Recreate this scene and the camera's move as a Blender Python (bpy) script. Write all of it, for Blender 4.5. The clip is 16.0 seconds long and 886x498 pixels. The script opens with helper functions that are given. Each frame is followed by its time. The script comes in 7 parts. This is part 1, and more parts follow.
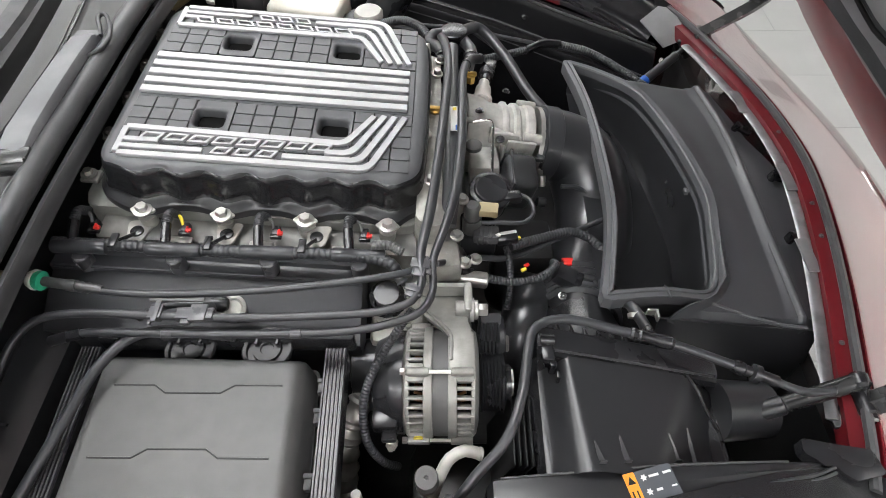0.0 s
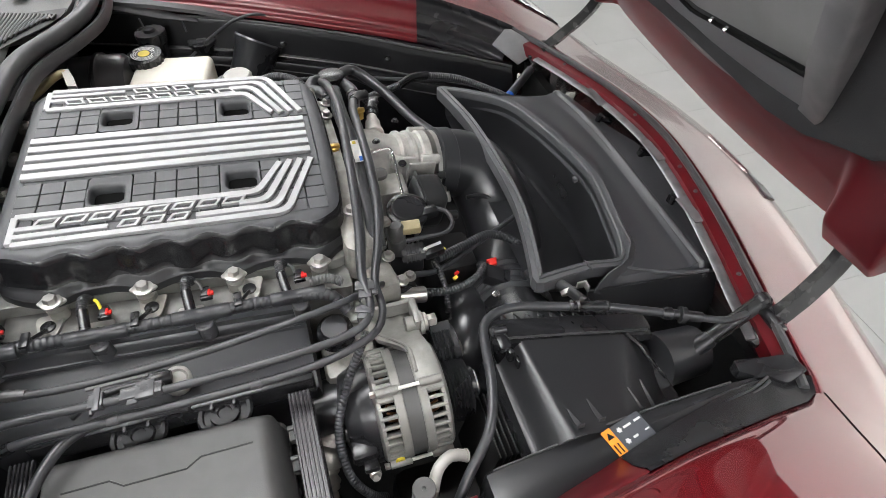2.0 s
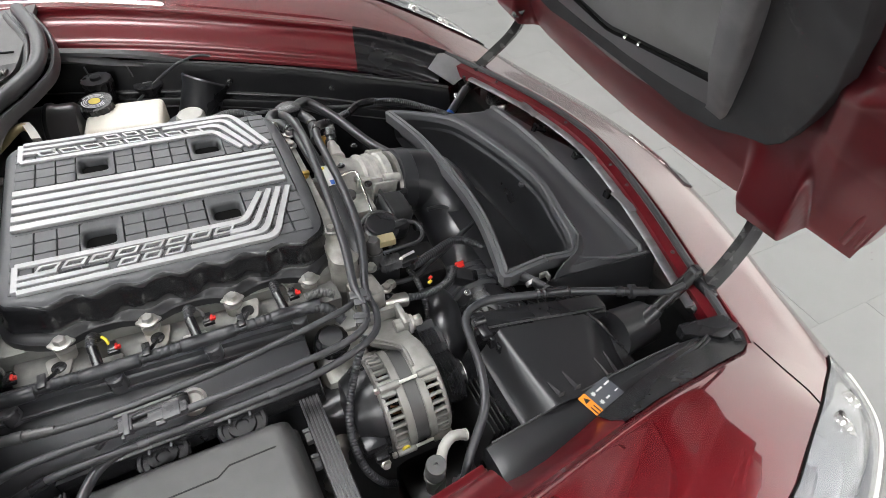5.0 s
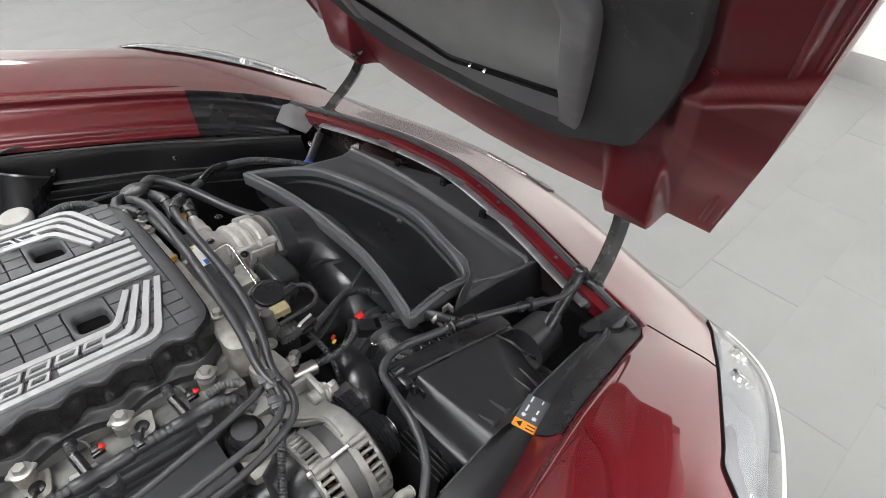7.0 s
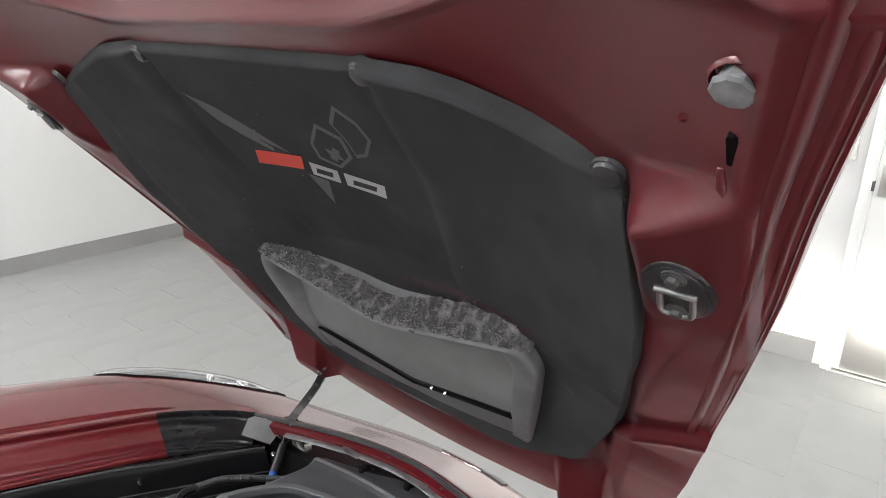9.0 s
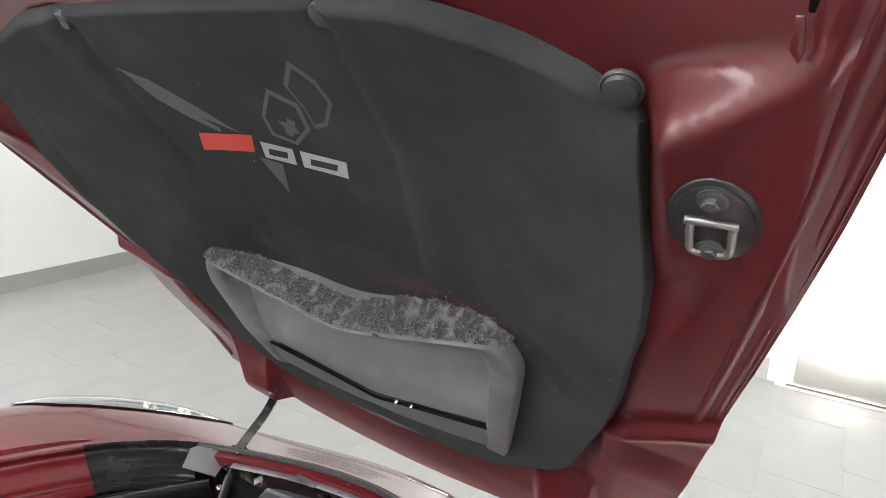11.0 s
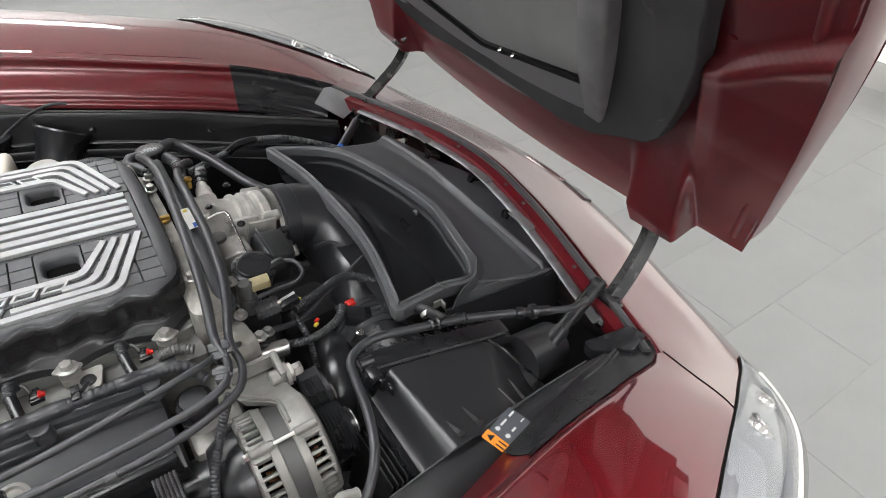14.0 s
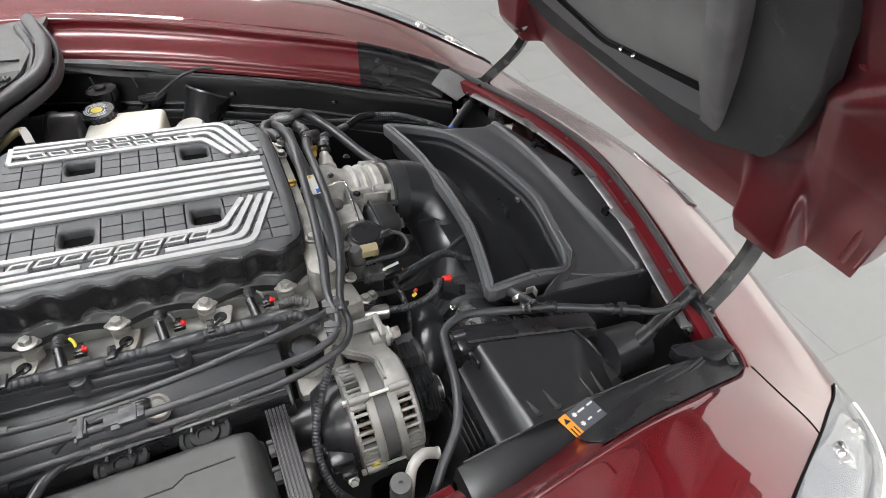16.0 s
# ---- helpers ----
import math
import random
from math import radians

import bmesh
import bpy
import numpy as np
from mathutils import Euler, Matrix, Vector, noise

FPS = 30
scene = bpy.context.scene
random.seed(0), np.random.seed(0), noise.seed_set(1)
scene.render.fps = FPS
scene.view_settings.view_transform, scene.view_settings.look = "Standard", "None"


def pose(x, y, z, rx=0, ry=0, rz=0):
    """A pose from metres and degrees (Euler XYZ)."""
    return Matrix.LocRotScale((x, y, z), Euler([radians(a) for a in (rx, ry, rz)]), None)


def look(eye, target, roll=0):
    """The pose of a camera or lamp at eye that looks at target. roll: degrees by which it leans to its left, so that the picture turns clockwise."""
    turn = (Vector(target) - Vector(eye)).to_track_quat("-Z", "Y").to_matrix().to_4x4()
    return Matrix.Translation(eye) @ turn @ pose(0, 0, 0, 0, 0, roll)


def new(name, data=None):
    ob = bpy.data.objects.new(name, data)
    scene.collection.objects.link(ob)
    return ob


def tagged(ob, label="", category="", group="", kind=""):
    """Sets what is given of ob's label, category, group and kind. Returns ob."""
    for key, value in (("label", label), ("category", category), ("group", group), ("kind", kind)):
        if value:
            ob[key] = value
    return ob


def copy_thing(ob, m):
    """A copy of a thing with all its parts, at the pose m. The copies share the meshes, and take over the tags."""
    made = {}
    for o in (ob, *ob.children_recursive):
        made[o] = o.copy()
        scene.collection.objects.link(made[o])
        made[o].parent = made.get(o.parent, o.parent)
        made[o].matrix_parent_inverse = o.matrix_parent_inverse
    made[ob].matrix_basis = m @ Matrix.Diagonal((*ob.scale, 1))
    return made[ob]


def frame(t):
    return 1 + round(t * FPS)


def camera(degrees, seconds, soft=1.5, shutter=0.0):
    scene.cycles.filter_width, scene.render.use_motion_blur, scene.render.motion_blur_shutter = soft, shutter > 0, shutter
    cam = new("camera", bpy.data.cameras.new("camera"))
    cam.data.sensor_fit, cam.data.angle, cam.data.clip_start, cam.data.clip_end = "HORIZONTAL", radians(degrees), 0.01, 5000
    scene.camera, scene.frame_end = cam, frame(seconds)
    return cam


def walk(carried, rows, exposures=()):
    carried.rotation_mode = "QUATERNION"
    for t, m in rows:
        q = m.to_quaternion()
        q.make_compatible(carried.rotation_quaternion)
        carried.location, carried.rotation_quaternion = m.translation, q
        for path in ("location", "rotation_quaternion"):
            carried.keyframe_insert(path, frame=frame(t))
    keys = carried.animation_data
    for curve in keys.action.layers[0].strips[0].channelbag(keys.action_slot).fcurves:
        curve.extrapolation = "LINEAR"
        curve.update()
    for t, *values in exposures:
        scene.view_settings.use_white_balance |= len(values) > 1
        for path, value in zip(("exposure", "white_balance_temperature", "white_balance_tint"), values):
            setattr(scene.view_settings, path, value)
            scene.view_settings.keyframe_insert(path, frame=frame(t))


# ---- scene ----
cam = camera(73.8, 16.0, soft=0.6)
PATH = [
    (0, (0.013, -0.677, 1.4), (-0.015, 0.548, -0.181), -0.9),
    (0.5, (0.049, -0.679, 1.391), (0.02, 0.574, -0.168), -0.7),
    (1, (0.082, -0.687, 1.364), (0.056, 0.623, -0.147), -0.3),
    (1.5, (0.035, -0.7, 1.356), (0.068, 0.657, -0.112), -0.7),
    (2, (-0.051, -0.72, 1.384), (0.318, 0.592, -0.08), -1.1),
    (2.5, (-0.145, -0.715, 1.412), (0.373, 0.56, -0.038), -1.1),
    (3, (-0.193, -0.705, 1.406), (0.346, 0.564, -0.042), -1.0),
    (3.2, (-0.206, -0.71, 1.396), (0.335, 0.552, -0.058), -0.9),
    (5.3, (-0.092, -0.768, 1.438), (0.525, 0.511, 0.03), -0.2),
    (5.5, (-0.065, -0.767, 1.432), (0.569, 0.518, 0.037), -0.1),
    (6, (-0.039, -0.757, 1.415), (0.655, 0.526, 0.047), -0.2),
    (6.5, (-0.073, -0.732, 1.408), (0.784, 0.458, 0.048), -0.3),
    (7, (-0.145, -0.722, 1.443), (0.852, 0.356, 0.085), -0.4),
    (7.5, (-0.206, -0.737, 1.513), (0.872, 0.301, 0.186), -0.5),
    (8, (-0.231, -0.749, 1.566), (0.999, 0.352, 0.437), -0.5),
    (8.5, (-0.265, -0.748, 1.615), (1.136, 0.414, 0.784), 0.5),
    (9, (-0.269, -0.73, 1.624), (1.216, 0.458, 1.005), 0.4),
    (9.2, (-0.27, -0.715, 1.62), (1.237, 0.471, 1.051), 0.4),
    (11.3, (-0.215, -0.678, 1.507), (1.391, 0.4, 1.001), 0.9),
    (11.5, (-0.201, -0.687, 1.48), (1.334, 0.418, 0.832), 0.8),
    (12, (-0.199, -0.709, 1.416), (1.159, 0.404, 0.459), 1.0),
    (12.5, (-0.199, -0.709, 1.39), (1.032, 0.402, 0.271), 1.2),
    (13, (-0.18, -0.719, 1.382), (0.929, 0.384, 0.135), 0.6),
    (13.5, (-0.117, -0.726, 1.384), (0.883, 0.41, 0.076), 0.3),
    (14, (-0.048, -0.765, 1.37), (0.788, 0.487, 0.053), 0.0),
    (14.5, (-0.03, -0.781, 1.368), (0.675, 0.531, 0.034), -0.1),
    (15, (-0.022, -0.784, 1.378), (0.605, 0.551, 0.027), -0.5),
    (15.5, (-0.033, -0.784, 1.386), (0.54, 0.567, 0.026), -0.8),
    (16, (-0.075, -0.786, 1.405), (0.473, 0.571, 0.04), -1.2),
]
walk(cam, [(t, look(eye, target, roll)) for t, eye, target, roll in PATH], [(0, 0.05), (2, -0.05), (5.5, -0.15), (7, -0.2), (8.5, -0.36), (9, -0.13), (11.2, 0.2), (11.6, 0.12), (12, -0.24), (12.5, -0.48), (13, -0.37), (13.5, -0.34), (14, -0.3), (15, -0.16), (16, -0.08)])

# ---- world and exposure: a closed showroom lit by its own ceiling lights ----
world = bpy.data.worlds.new("world")
scene.world = world
world.use_nodes = True
world.node_tree.nodes["Background"].inputs["Color"].default_value = (0.9, 0.95, 1.0, 1)
world.node_tree.nodes["Background"].inputs["Strength"].default_value = 0.05

# ---- small helpers -------------------------------------------------------
def part(name, bm, material, parent=None, label="", smooth=42):
    """One bmesh as one mesh object under a thing or a part."""
    me = bpy.data.meshes.new(name)
    bmesh.ops.recalc_face_normals(bm, faces=bm.faces)
    bm.to_mesh(me)
    bm.free()
    me.materials.append(material)
    if smooth:
        me.polygons.foreach_set("use_smooth", [True] * len(me.polygons))
        me.set_sharp_from_angle(angle=radians(smooth))
    ob = new(name, me)
    ob.parent = parent
    if label:
        tagged(ob, label=label)
    return ob


def thing(name, label, category, group="", kind="", at=None):
    ob = new(name)
    if at is not None:
        ob.matrix_basis = at
    return tagged(ob, label=label, category=category, group=group, kind=kind)


def moved(bm, m):
    bmesh.ops.transform(bm, matrix=m, verts=bm.verts)
    return bm


def joined(*bms):
    out = bmesh.new()
    for b in bms:
        me = bpy.data.meshes.new("tmp")
        b.to_mesh(me)
        b.free()
        out.from_mesh(me)
        bpy.data.meshes.remove(me)
    return out


def box(sx, sy, sz, bevel=0.0, at=(0, 0, 0), segs=2):
    bm = bmesh.new()
    bmesh.ops.create_cube(bm, size=1.0)
    bmesh.ops.scale(bm, vec=(sx, sy, sz), verts=bm.verts)
    if bevel:
        bmesh.ops.bevel(bm, geom=bm.edges[:], offset=bevel, segments=segs, profile=0.5, affect="EDGES")
    bmesh.ops.translate(bm, vec=at, verts=bm.verts)
    return bm


def frame_of(d):
    d = Vector(d).normalized()
    a = Vector((0, 0, 1)) if abs(d.z) < 0.9 else Vector((1, 0, 0))
    s = d.cross(a).normalized()
    return d, s, s.cross(d)


def lathe(p0, axis, profile, seg=24, caps=True):
    """Rings (distance along the axis, radius) turned round the axis from p0."""
    d, s, u = frame_of(axis)
    bm = bmesh.new()
    rings = []
    for h, r in profile:
        c = Vector(p0) + d * h
        rings.append([bm.verts.new(c + (s * math.cos(2 * math.pi * k / seg) + u * math.sin(2 * math.pi * k / seg)) * max(r, 1e-4)) for k in range(seg)])
    for a, b in zip(rings, rings[1:]):
        for k in range(seg):
            bm.faces.new((a[k], a[(k + 1) % seg], b[(k + 1) % seg], b[k]))
    if caps:
        bm.faces.new(rings[0][::-1])
        bm.faces.new(rings[-1])
    return bm


def rod(p0, p1, r, seg=12, bevel=0.15):
    p0, p1 = Vector(p0), Vector(p1)
    n = (p1 - p0).length
    e = min(r * bevel, n * 0.2)
    return lathe(p0, p1 - p0, [(0, r - e), (e, r), (n - e, r), (n, r - e)], seg)


def smooth_path(pts, step=0.008):
    """A rounded line through points (centripetal-like Catmull-Rom), evenly stepped."""
    pts = [Vector(p) for p in pts]
    if len(pts) == 2:
        n = max(2, int((pts[1] - pts[0]).length / step))
        return [pts[0].lerp(pts[1], i / n) for i in range(n + 1)]
    ext = [pts[0] * 2 - pts[1]] + pts + [pts[-1] * 2 - pts[-2]]
    out = []
    for i in range(1, len(ext) - 2):
        p0, p1, p2, p3 = ext[i - 1 : i + 3]
        t1 = max((p1 - p0).length, 1e-5) ** 0.5
        t2 = t1 + max((p2 - p1).length, 1e-5) ** 0.5
        t3 = t2 + max((p3 - p2).length, 1e-5) ** 0.5
        n = max(2, int((p2 - p1).length / step))
        for k in range(n):
            t = t1 + (t2 - t1) * k / n
            a1 = p0 * ((t1 - t) / t1) + p1 * (t / t1)
            a2 = p1 * ((t2 - t) / (t2 - t1)) + p2 * ((t - t1) / (t2 - t1))
            a3 = p2 * ((t3 - t) / (t3 - t2)) + p3 * ((t - t2) / (t3 - t2))
            b1 = a1 * ((t2 - t) / t2) + a2 * (t / t2)
            b2 = a2 * ((t3 - t) / (t3 - t1)) + a3 * ((t - t1) / (t3 - t1))
            out.append(b1 * ((t2 - t) / (t2 - t1)) + b2 * ((t - t1) / (t2 - t1)))
    out.append(pts[-1])
    return out


def sweep(pts, r, seg=14, step=0.008, flat=1.0, rfun=None, smooth=True, up=None):
    """A tube along a line. rfun(arc, length) gives its radius; flat squashes it."""
    line = smooth_path(pts, step) if smooth else [Vector(p) for p in pts]
    bm = bmesh.new()
    rings, arc = [], [0.0]
    for a, b in zip(line, line[1:]):
        arc.append(arc[-1] + (b - a).length)
    side = None
    for i, p in enumerate(line):
        d = (line[min(i + 1, len(line) - 1)] - line[max(i - 1, 0)]).normalized()
        if up is not None:
            side = d.cross(Vector(up)).normalized()
        elif side is None:
            side = frame_of(d)[1]
        else:
            side = (side - d * side.dot(d)).normalized()
        v = side.cross(d)
        rr = rfun(arc[i], arc[-1]) if rfun else r
        rings.append([bm.verts.new(p + (side * math.cos(2 * math.pi * k / seg) + v * (flat * math.sin(2 * math.pi * k / seg))) * rr) for k in range(seg)])
    for a, b in zip(rings, rings[1:]):
        for k in range(seg):
            bm.faces.new((a[k], a[(k + 1) % seg], b[(k + 1) % seg], b[k]))
    bm.faces.new(rings[0][::-1])
    bm.faces.new(rings[-1])
    return bm


def ribbed(pts, r, pitch=0.006, depth=0.0014, seg=12):
    """A corrugated sleeve."""
    pitch, depth = pitch * 0.8, depth * 0.75
    return sweep(pts, r, seg, pitch / 5, rfun=lambda a, n: r - depth * (0.5 + 0.5 * math.cos(2 * math.pi * a / pitch)) ** 2)


def prism(poly, z0, z1, bevel=0.0, segs=2):
    """A flat outline raised from z0 to z1, with its edges rounded."""
    bm = bmesh.new()
    low = [bm.verts.new((x, y, z0)) for x, y in poly]
    top = [bm.verts.new((x, y, z1)) for x, y in poly]
    n = len(poly)
    bm.faces.new(low[::-1])
    bm.faces.new(top)
    for i in range(n):
        bm.faces.new((low[i], low[(i + 1) % n], top[(i + 1) % n], top[i]))
    if bevel:
        bmesh.ops.bevel(bm, geom=bm.edges[:], offset=bevel, segments=segs, profile=0.5, affect="EDGES", clamp_overlap=True)
    return bm


def loft(rows, closed=False, thick=0.0):
    """A surface through rows of points; thick gives it a back."""
    bm = bmesh.new()
    g = [[bm.verts.new(p) for p in row] for row in rows]
    n = len(rows[0])
    for a, b in zip(g, g[1:]):
        for k in range(n if closed else n - 1):
            bm.faces.new((a[k], a[(k + 1) % n], b[(k + 1) % n], b[k]))
    if thick:
        bmesh.ops.recalc_face_normals(bm, faces=bm.faces)
        bmesh.ops.solidify(bm, geom=bm.faces[:], thickness=thick)
    return bm


def rounded(poly, r, n=4):
    """The outline with its corners rounded by r (a number, or one for each corner)."""
    out = []
    m = len(poly)
    for i in range(m):
        p, a, b = Vector(poly[i]), Vector(poly[i - 1]), Vector(poly[(i + 1) % m])
        rr = r[i] if isinstance(r, (list, tuple)) else r
        rr = min(rr, (a - p).length * 0.48, (b - p).length * 0.48)
        s, e = p + (a - p).normalized() * rr, p + (b - p).normalized() * rr
        for k in range(n + 1):
            t = k / n
            q = s * (1 - t) ** 2 + p * 2 * t * (1 - t) + e * t * t
            out.append((q.x, q.y))
    return out


def hexbolt(p, axis, r=0.008, h=0.007, flange=1.45):
    d = Vector(axis).normalized()
    base = lathe(p, d, [(0, r * flange), (h * 0.25, r * flange), (h * 0.32, r * 1.05)], 16)
    head = lathe(Vector(p) + d * h * 0.3, d, [(0, r), (h * 0.6, r), (h * 0.75, r * 0.85)], 6)
    return joined(base, head)


def interp(x, xs, ys):
    return float(np.interp(x, xs, ys))


# ---- materials -----------------------------------------------------------
def surface(name, base, rough=0.5, metal=0.0, vary=0.15, scale=40.0, bump=0.15, fine=400.0, coat=0.0, spec=0.5, rough_vary=0.12, stain=None, stain_scale=6.0, stain_amount=0.4, flake=False, trans=0.0, ior=1.45, coat_rough=0.02, coat_ior=1.6):
    """Procedural surface: colour and gloss vary at two scales, with fine relief."""
    m = bpy.data.materials.new(name)
    m.use_nodes = True
    nt = m.node_tree
    n, l = nt.nodes, nt.links
    b = n["Principled BSDF"]
    tc = n.new("ShaderNodeTexCoord")
    big = n.new("ShaderNodeTexNoise")
    big.inputs["Scale"].default_value, big.inputs["Detail"].default_value = scale, 5
    l.new(tc.outputs["Object"], big.inputs["Vector"])
    small = n.new("ShaderNodeTexNoise")
    small.inputs["Scale"].default_value, small.inputs["Detail"].default_value = fine, 3
    l.new(tc.outputs["Object"], small.inputs["Vector"])
    ramp = n.new("ShaderNodeMapRange")
    ramp.inputs["From Min"].default_value, ramp.inputs["From Max"].default_value = 0.3, 0.7
    ramp.inputs["To Min"].default_value, ramp.inputs["To Max"].default_value = 1 - vary, 1 + vary
    l.new(big.outputs["Fac"], ramp.inputs["Value"])
    mul = n.new("ShaderNodeVectorMath")
    mul.operation = "SCALE"
    mul.inputs[0].default_value = base[:3]
    l.new(ramp.outputs["Result"], mul.inputs["Scale"])
    colour = mul.outputs["Vector"]
    if stain:
        st = n.new("ShaderNodeTexNoise")
        st.inputs["Scale"].default_value, st.inputs["Detail"].default_value = stain_scale, 7
        l.new(tc.outputs["Object"], st.inputs["Vector"])
        sr = n.new("ShaderNodeMapRange")
        sr.inputs["From Min"].default_value, sr.inputs["From Max"].default_value = 0.5, 0.72
        sr.inputs["To Max"].default_value = stain_amount
        l.new(st.outputs["Fac"], sr.inputs["Value"])
        mx = n.new("ShaderNodeMix")
        mx.data_type = "RGBA"
        mx.inputs["B"].default_value = (*stain, 1)
        l.new(sr.outputs["Result"], mx.inputs["Factor"])
        l.new(colour, mx.inputs["A"])
        colour = mx.outputs["Result"]
    l.new(colour, b.inputs["Base Color"])
    rr = n.new("ShaderNodeMapRange")
    rr.inputs["To Min"].default_value, rr.inputs["To Max"].default_value = max(0.02, rough - rough_vary), min(1, rough + rough_vary)
    l.new(big.outputs["Fac"], rr.inputs["Value"])
    l.new(rr.outputs["Result"], b.inputs["Roughness"])
    b.inputs["Metallic"].default_value = metal
    b.inputs["Specular IOR Level"].default_value = spec
    b.inputs["Coat Weight"].default_value = coat
    b.inputs["Coat Roughness"].default_value = coat_rough
    b.inputs["IOR"].default_value = ior
    b.inputs["Coat IOR"].default_value = coat_ior
    b.inputs["Transmission Weight"].default_value = trans
    if bump:
        bp = n.new("ShaderNodeBump")
        bp.inputs["Strength"].default_value, bp.inputs["Distance"].default_value = bump, 0.0006
        l.new(small.outputs["Fac"], bp.inputs["Height"])
        l.new(bp.outputs["Normal"], b.inputs["Normal"])
    return m


def glow(name, colour, strength):
    m = bpy.data.materials.new(name)
    m.use_nodes = True
    b = m.node_tree.nodes["Principled BSDF"]
    b.inputs["Base Color"].default_value = (0.8, 0.8, 0.8, 1)
    b.inputs["Emission Color"].default_value = (*colour, 1)
    b.inputs["Emission Strength"].default_value = strength
    return m


M_PLASTIC = surface("black_plastic", (0.016, 0.0162, 0.0178), 0.27, bump=0.1, fine=900, vary=0.06, scale=9, rough_vary=0.03, stain=(0.04, 0.04, 0.041), stain_amount=0.04, stain_scale=2.5, spec=0.6)
M_DECK = surface("smooth_black_deck", (0.042, 0.043, 0.047), 0.34, bump=0.04, fine=900, vary=0.05, scale=5, rough_vary=0.03, stain=(0.055, 0.055, 0.058), stain_amount=0.15, stain_scale=4, spec=0.75)
M_LIP = surface("grey_rubber_lip", (0.085, 0.086, 0.091), 0.4, bump=0.08, vary=0.08, scale=12, stain=(0.12, 0.12, 0.122), stain_amount=0.3, stain_scale=9)
M_SATIN = surface("satin_black_plastic", (0.022, 0.0225, 0.0245), 0.28, bump=0.03, vary=0.04, scale=5, rough_vary=0.02, stain=(0.04, 0.04, 0.041), stain_amount=0.03, stain_scale=2.0, spec=0.8)
M_COVER = surface("cover_black", (0.062, 0.063, 0.067), 0.38, bump=0.15, fine=1200, vary=0.12, stain=(0.055, 0.055, 0.056), stain_amount=0.15, spec=0.45)
M_RUBBER = surface("rubber", (0.032, 0.033, 0.036), 0.34, bump=0.05, vary=0.08, scale=12, rough_vary=0.05, stain=(0.05, 0.05, 0.05), stain_amount=0.1, stain_scale=9, spec=0.6)
M_GLOSS = surface("gloss_black_liner", (0.007, 0.007, 0.0078), 0.2, bump=0.02, vary=0.05, scale=5, rough_vary=0.02, spec=0.3)
M_TRIM = surface("pale_grey_trim", (0.22, 0.22, 0.226), 0.4, bump=0.05, vary=0.08)
M_SEAL = surface("weatherstrip_rubber", (0.05, 0.05, 0.052), 0.36, bump=0.1, stain=(0.1, 0.1, 0.098), stain_amount=0.3, stain_scale=9)
M_LID = surface("dark_grey_plastic", (0.08, 0.079, 0.078), 0.42, bump=0.25, fine=1300, vary=0.08)
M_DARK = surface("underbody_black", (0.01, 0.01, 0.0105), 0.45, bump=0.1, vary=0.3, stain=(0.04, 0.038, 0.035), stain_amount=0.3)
M_CAST = surface("cast_aluminium", (0.43, 0.42, 0.395), 0.48, 0.25, vary=0.18, scale=60, bump=0.5, fine=700, stain=(0.22, 0.205, 0.18), stain_scale=25, stain_amount=0.5)
M_STEEL = surface("zinc_plated_steel", (0.55, 0.54, 0.51), 0.35, 0.9, vary=0.15, bump=0.1, stain=(0.25, 0.23, 0.2), stain_scale=40)
M_CHROME = surface("bright_metal", (0.75, 0.74, 0.72), 0.2, 1.0, vary=0.05, bump=0.02)
M_SILVER = surface("satin_silver_paint", (0.37, 0.37, 0.375), 0.36, 0.25, vary=0.04, bump=0.08, fine=900)
M_RED = surface("crimson_clearcoat", (0.145, 0.0045, 0.009), 0.42, 0.12, vary=0.04, scale=6, bump=0.0, coat=1.0, coat_ior=2.8, rough_vary=0.02, spec=0.3)
_t = M_RED.node_tree
_lw, _pw, _ml = _t.nodes.new("ShaderNodeLayerWeight"), _t.nodes.new("ShaderNodeMath"), _t.nodes.new("ShaderNodeMath")
_gl, _mx = _t.nodes.new("ShaderNodeBsdfGlossy"), _t.nodes.new("ShaderNodeMixShader")
_lw.inputs["Blend"].default_value = 0.5
_pw.operation, _ml.operation = "POWER", "MULTIPLY"
_pw.inputs[1].default_value, _ml.inputs[1].default_value = 2.5, 0.95
_gl.inputs["Roughness"].default_value = 0.12
_t.links.new(_lw.outputs["Facing"], _pw.inputs[0])
_t.links.new(_pw.outputs[0], _ml.inputs[0])
_t.links.new(_ml.outputs[0], _mx.inputs["Fac"])
_t.links.new(_t.nodes["Principled BSDF"].outputs[0], _mx.inputs[1])
_t.links.new(_gl.outputs[0], _mx.inputs[2])
_t.links.new(_mx.outputs[0], _t.nodes["Material Output"].inputs["Surface"])
M_REDIN = surface("crimson_inner_paint", (0.098, 0.007, 0.011), 0.36, 0.15, vary=0.1, scale=8, bump=0.03, coat=0.6, coat_ior=1.55, coat_rough=0.17, rough_vary=0.06, stain=(0.08, 0.012, 0.016), stain_amount=0.25)
M_LINER = surface("pressed_felt", (0.036, 0.037, 0.039), 0.85, bump=0.9, fine=800, vary=0.2, scale=14, stain=(0.085, 0.084, 0.082), stain_amount=0.3, stain_scale=6, spec=0.2)
M_FOAM = surface("worn_grey_foam", (0.06, 0.06, 0.062), 0.7, bump=0.5, fine=500, vary=0.2, stain=(0.16, 0.155, 0.15), stain_amount=0.4, stain_scale=14)
M_FRAY = surface("frayed_foam_edge", (0.27, 0.26, 0.257), 0.9, bump=1.0, fine=300, vary=0.3, scale=60, stain=(0.12, 0.11, 0.11), stain_amount=0.6, stain_scale=18)
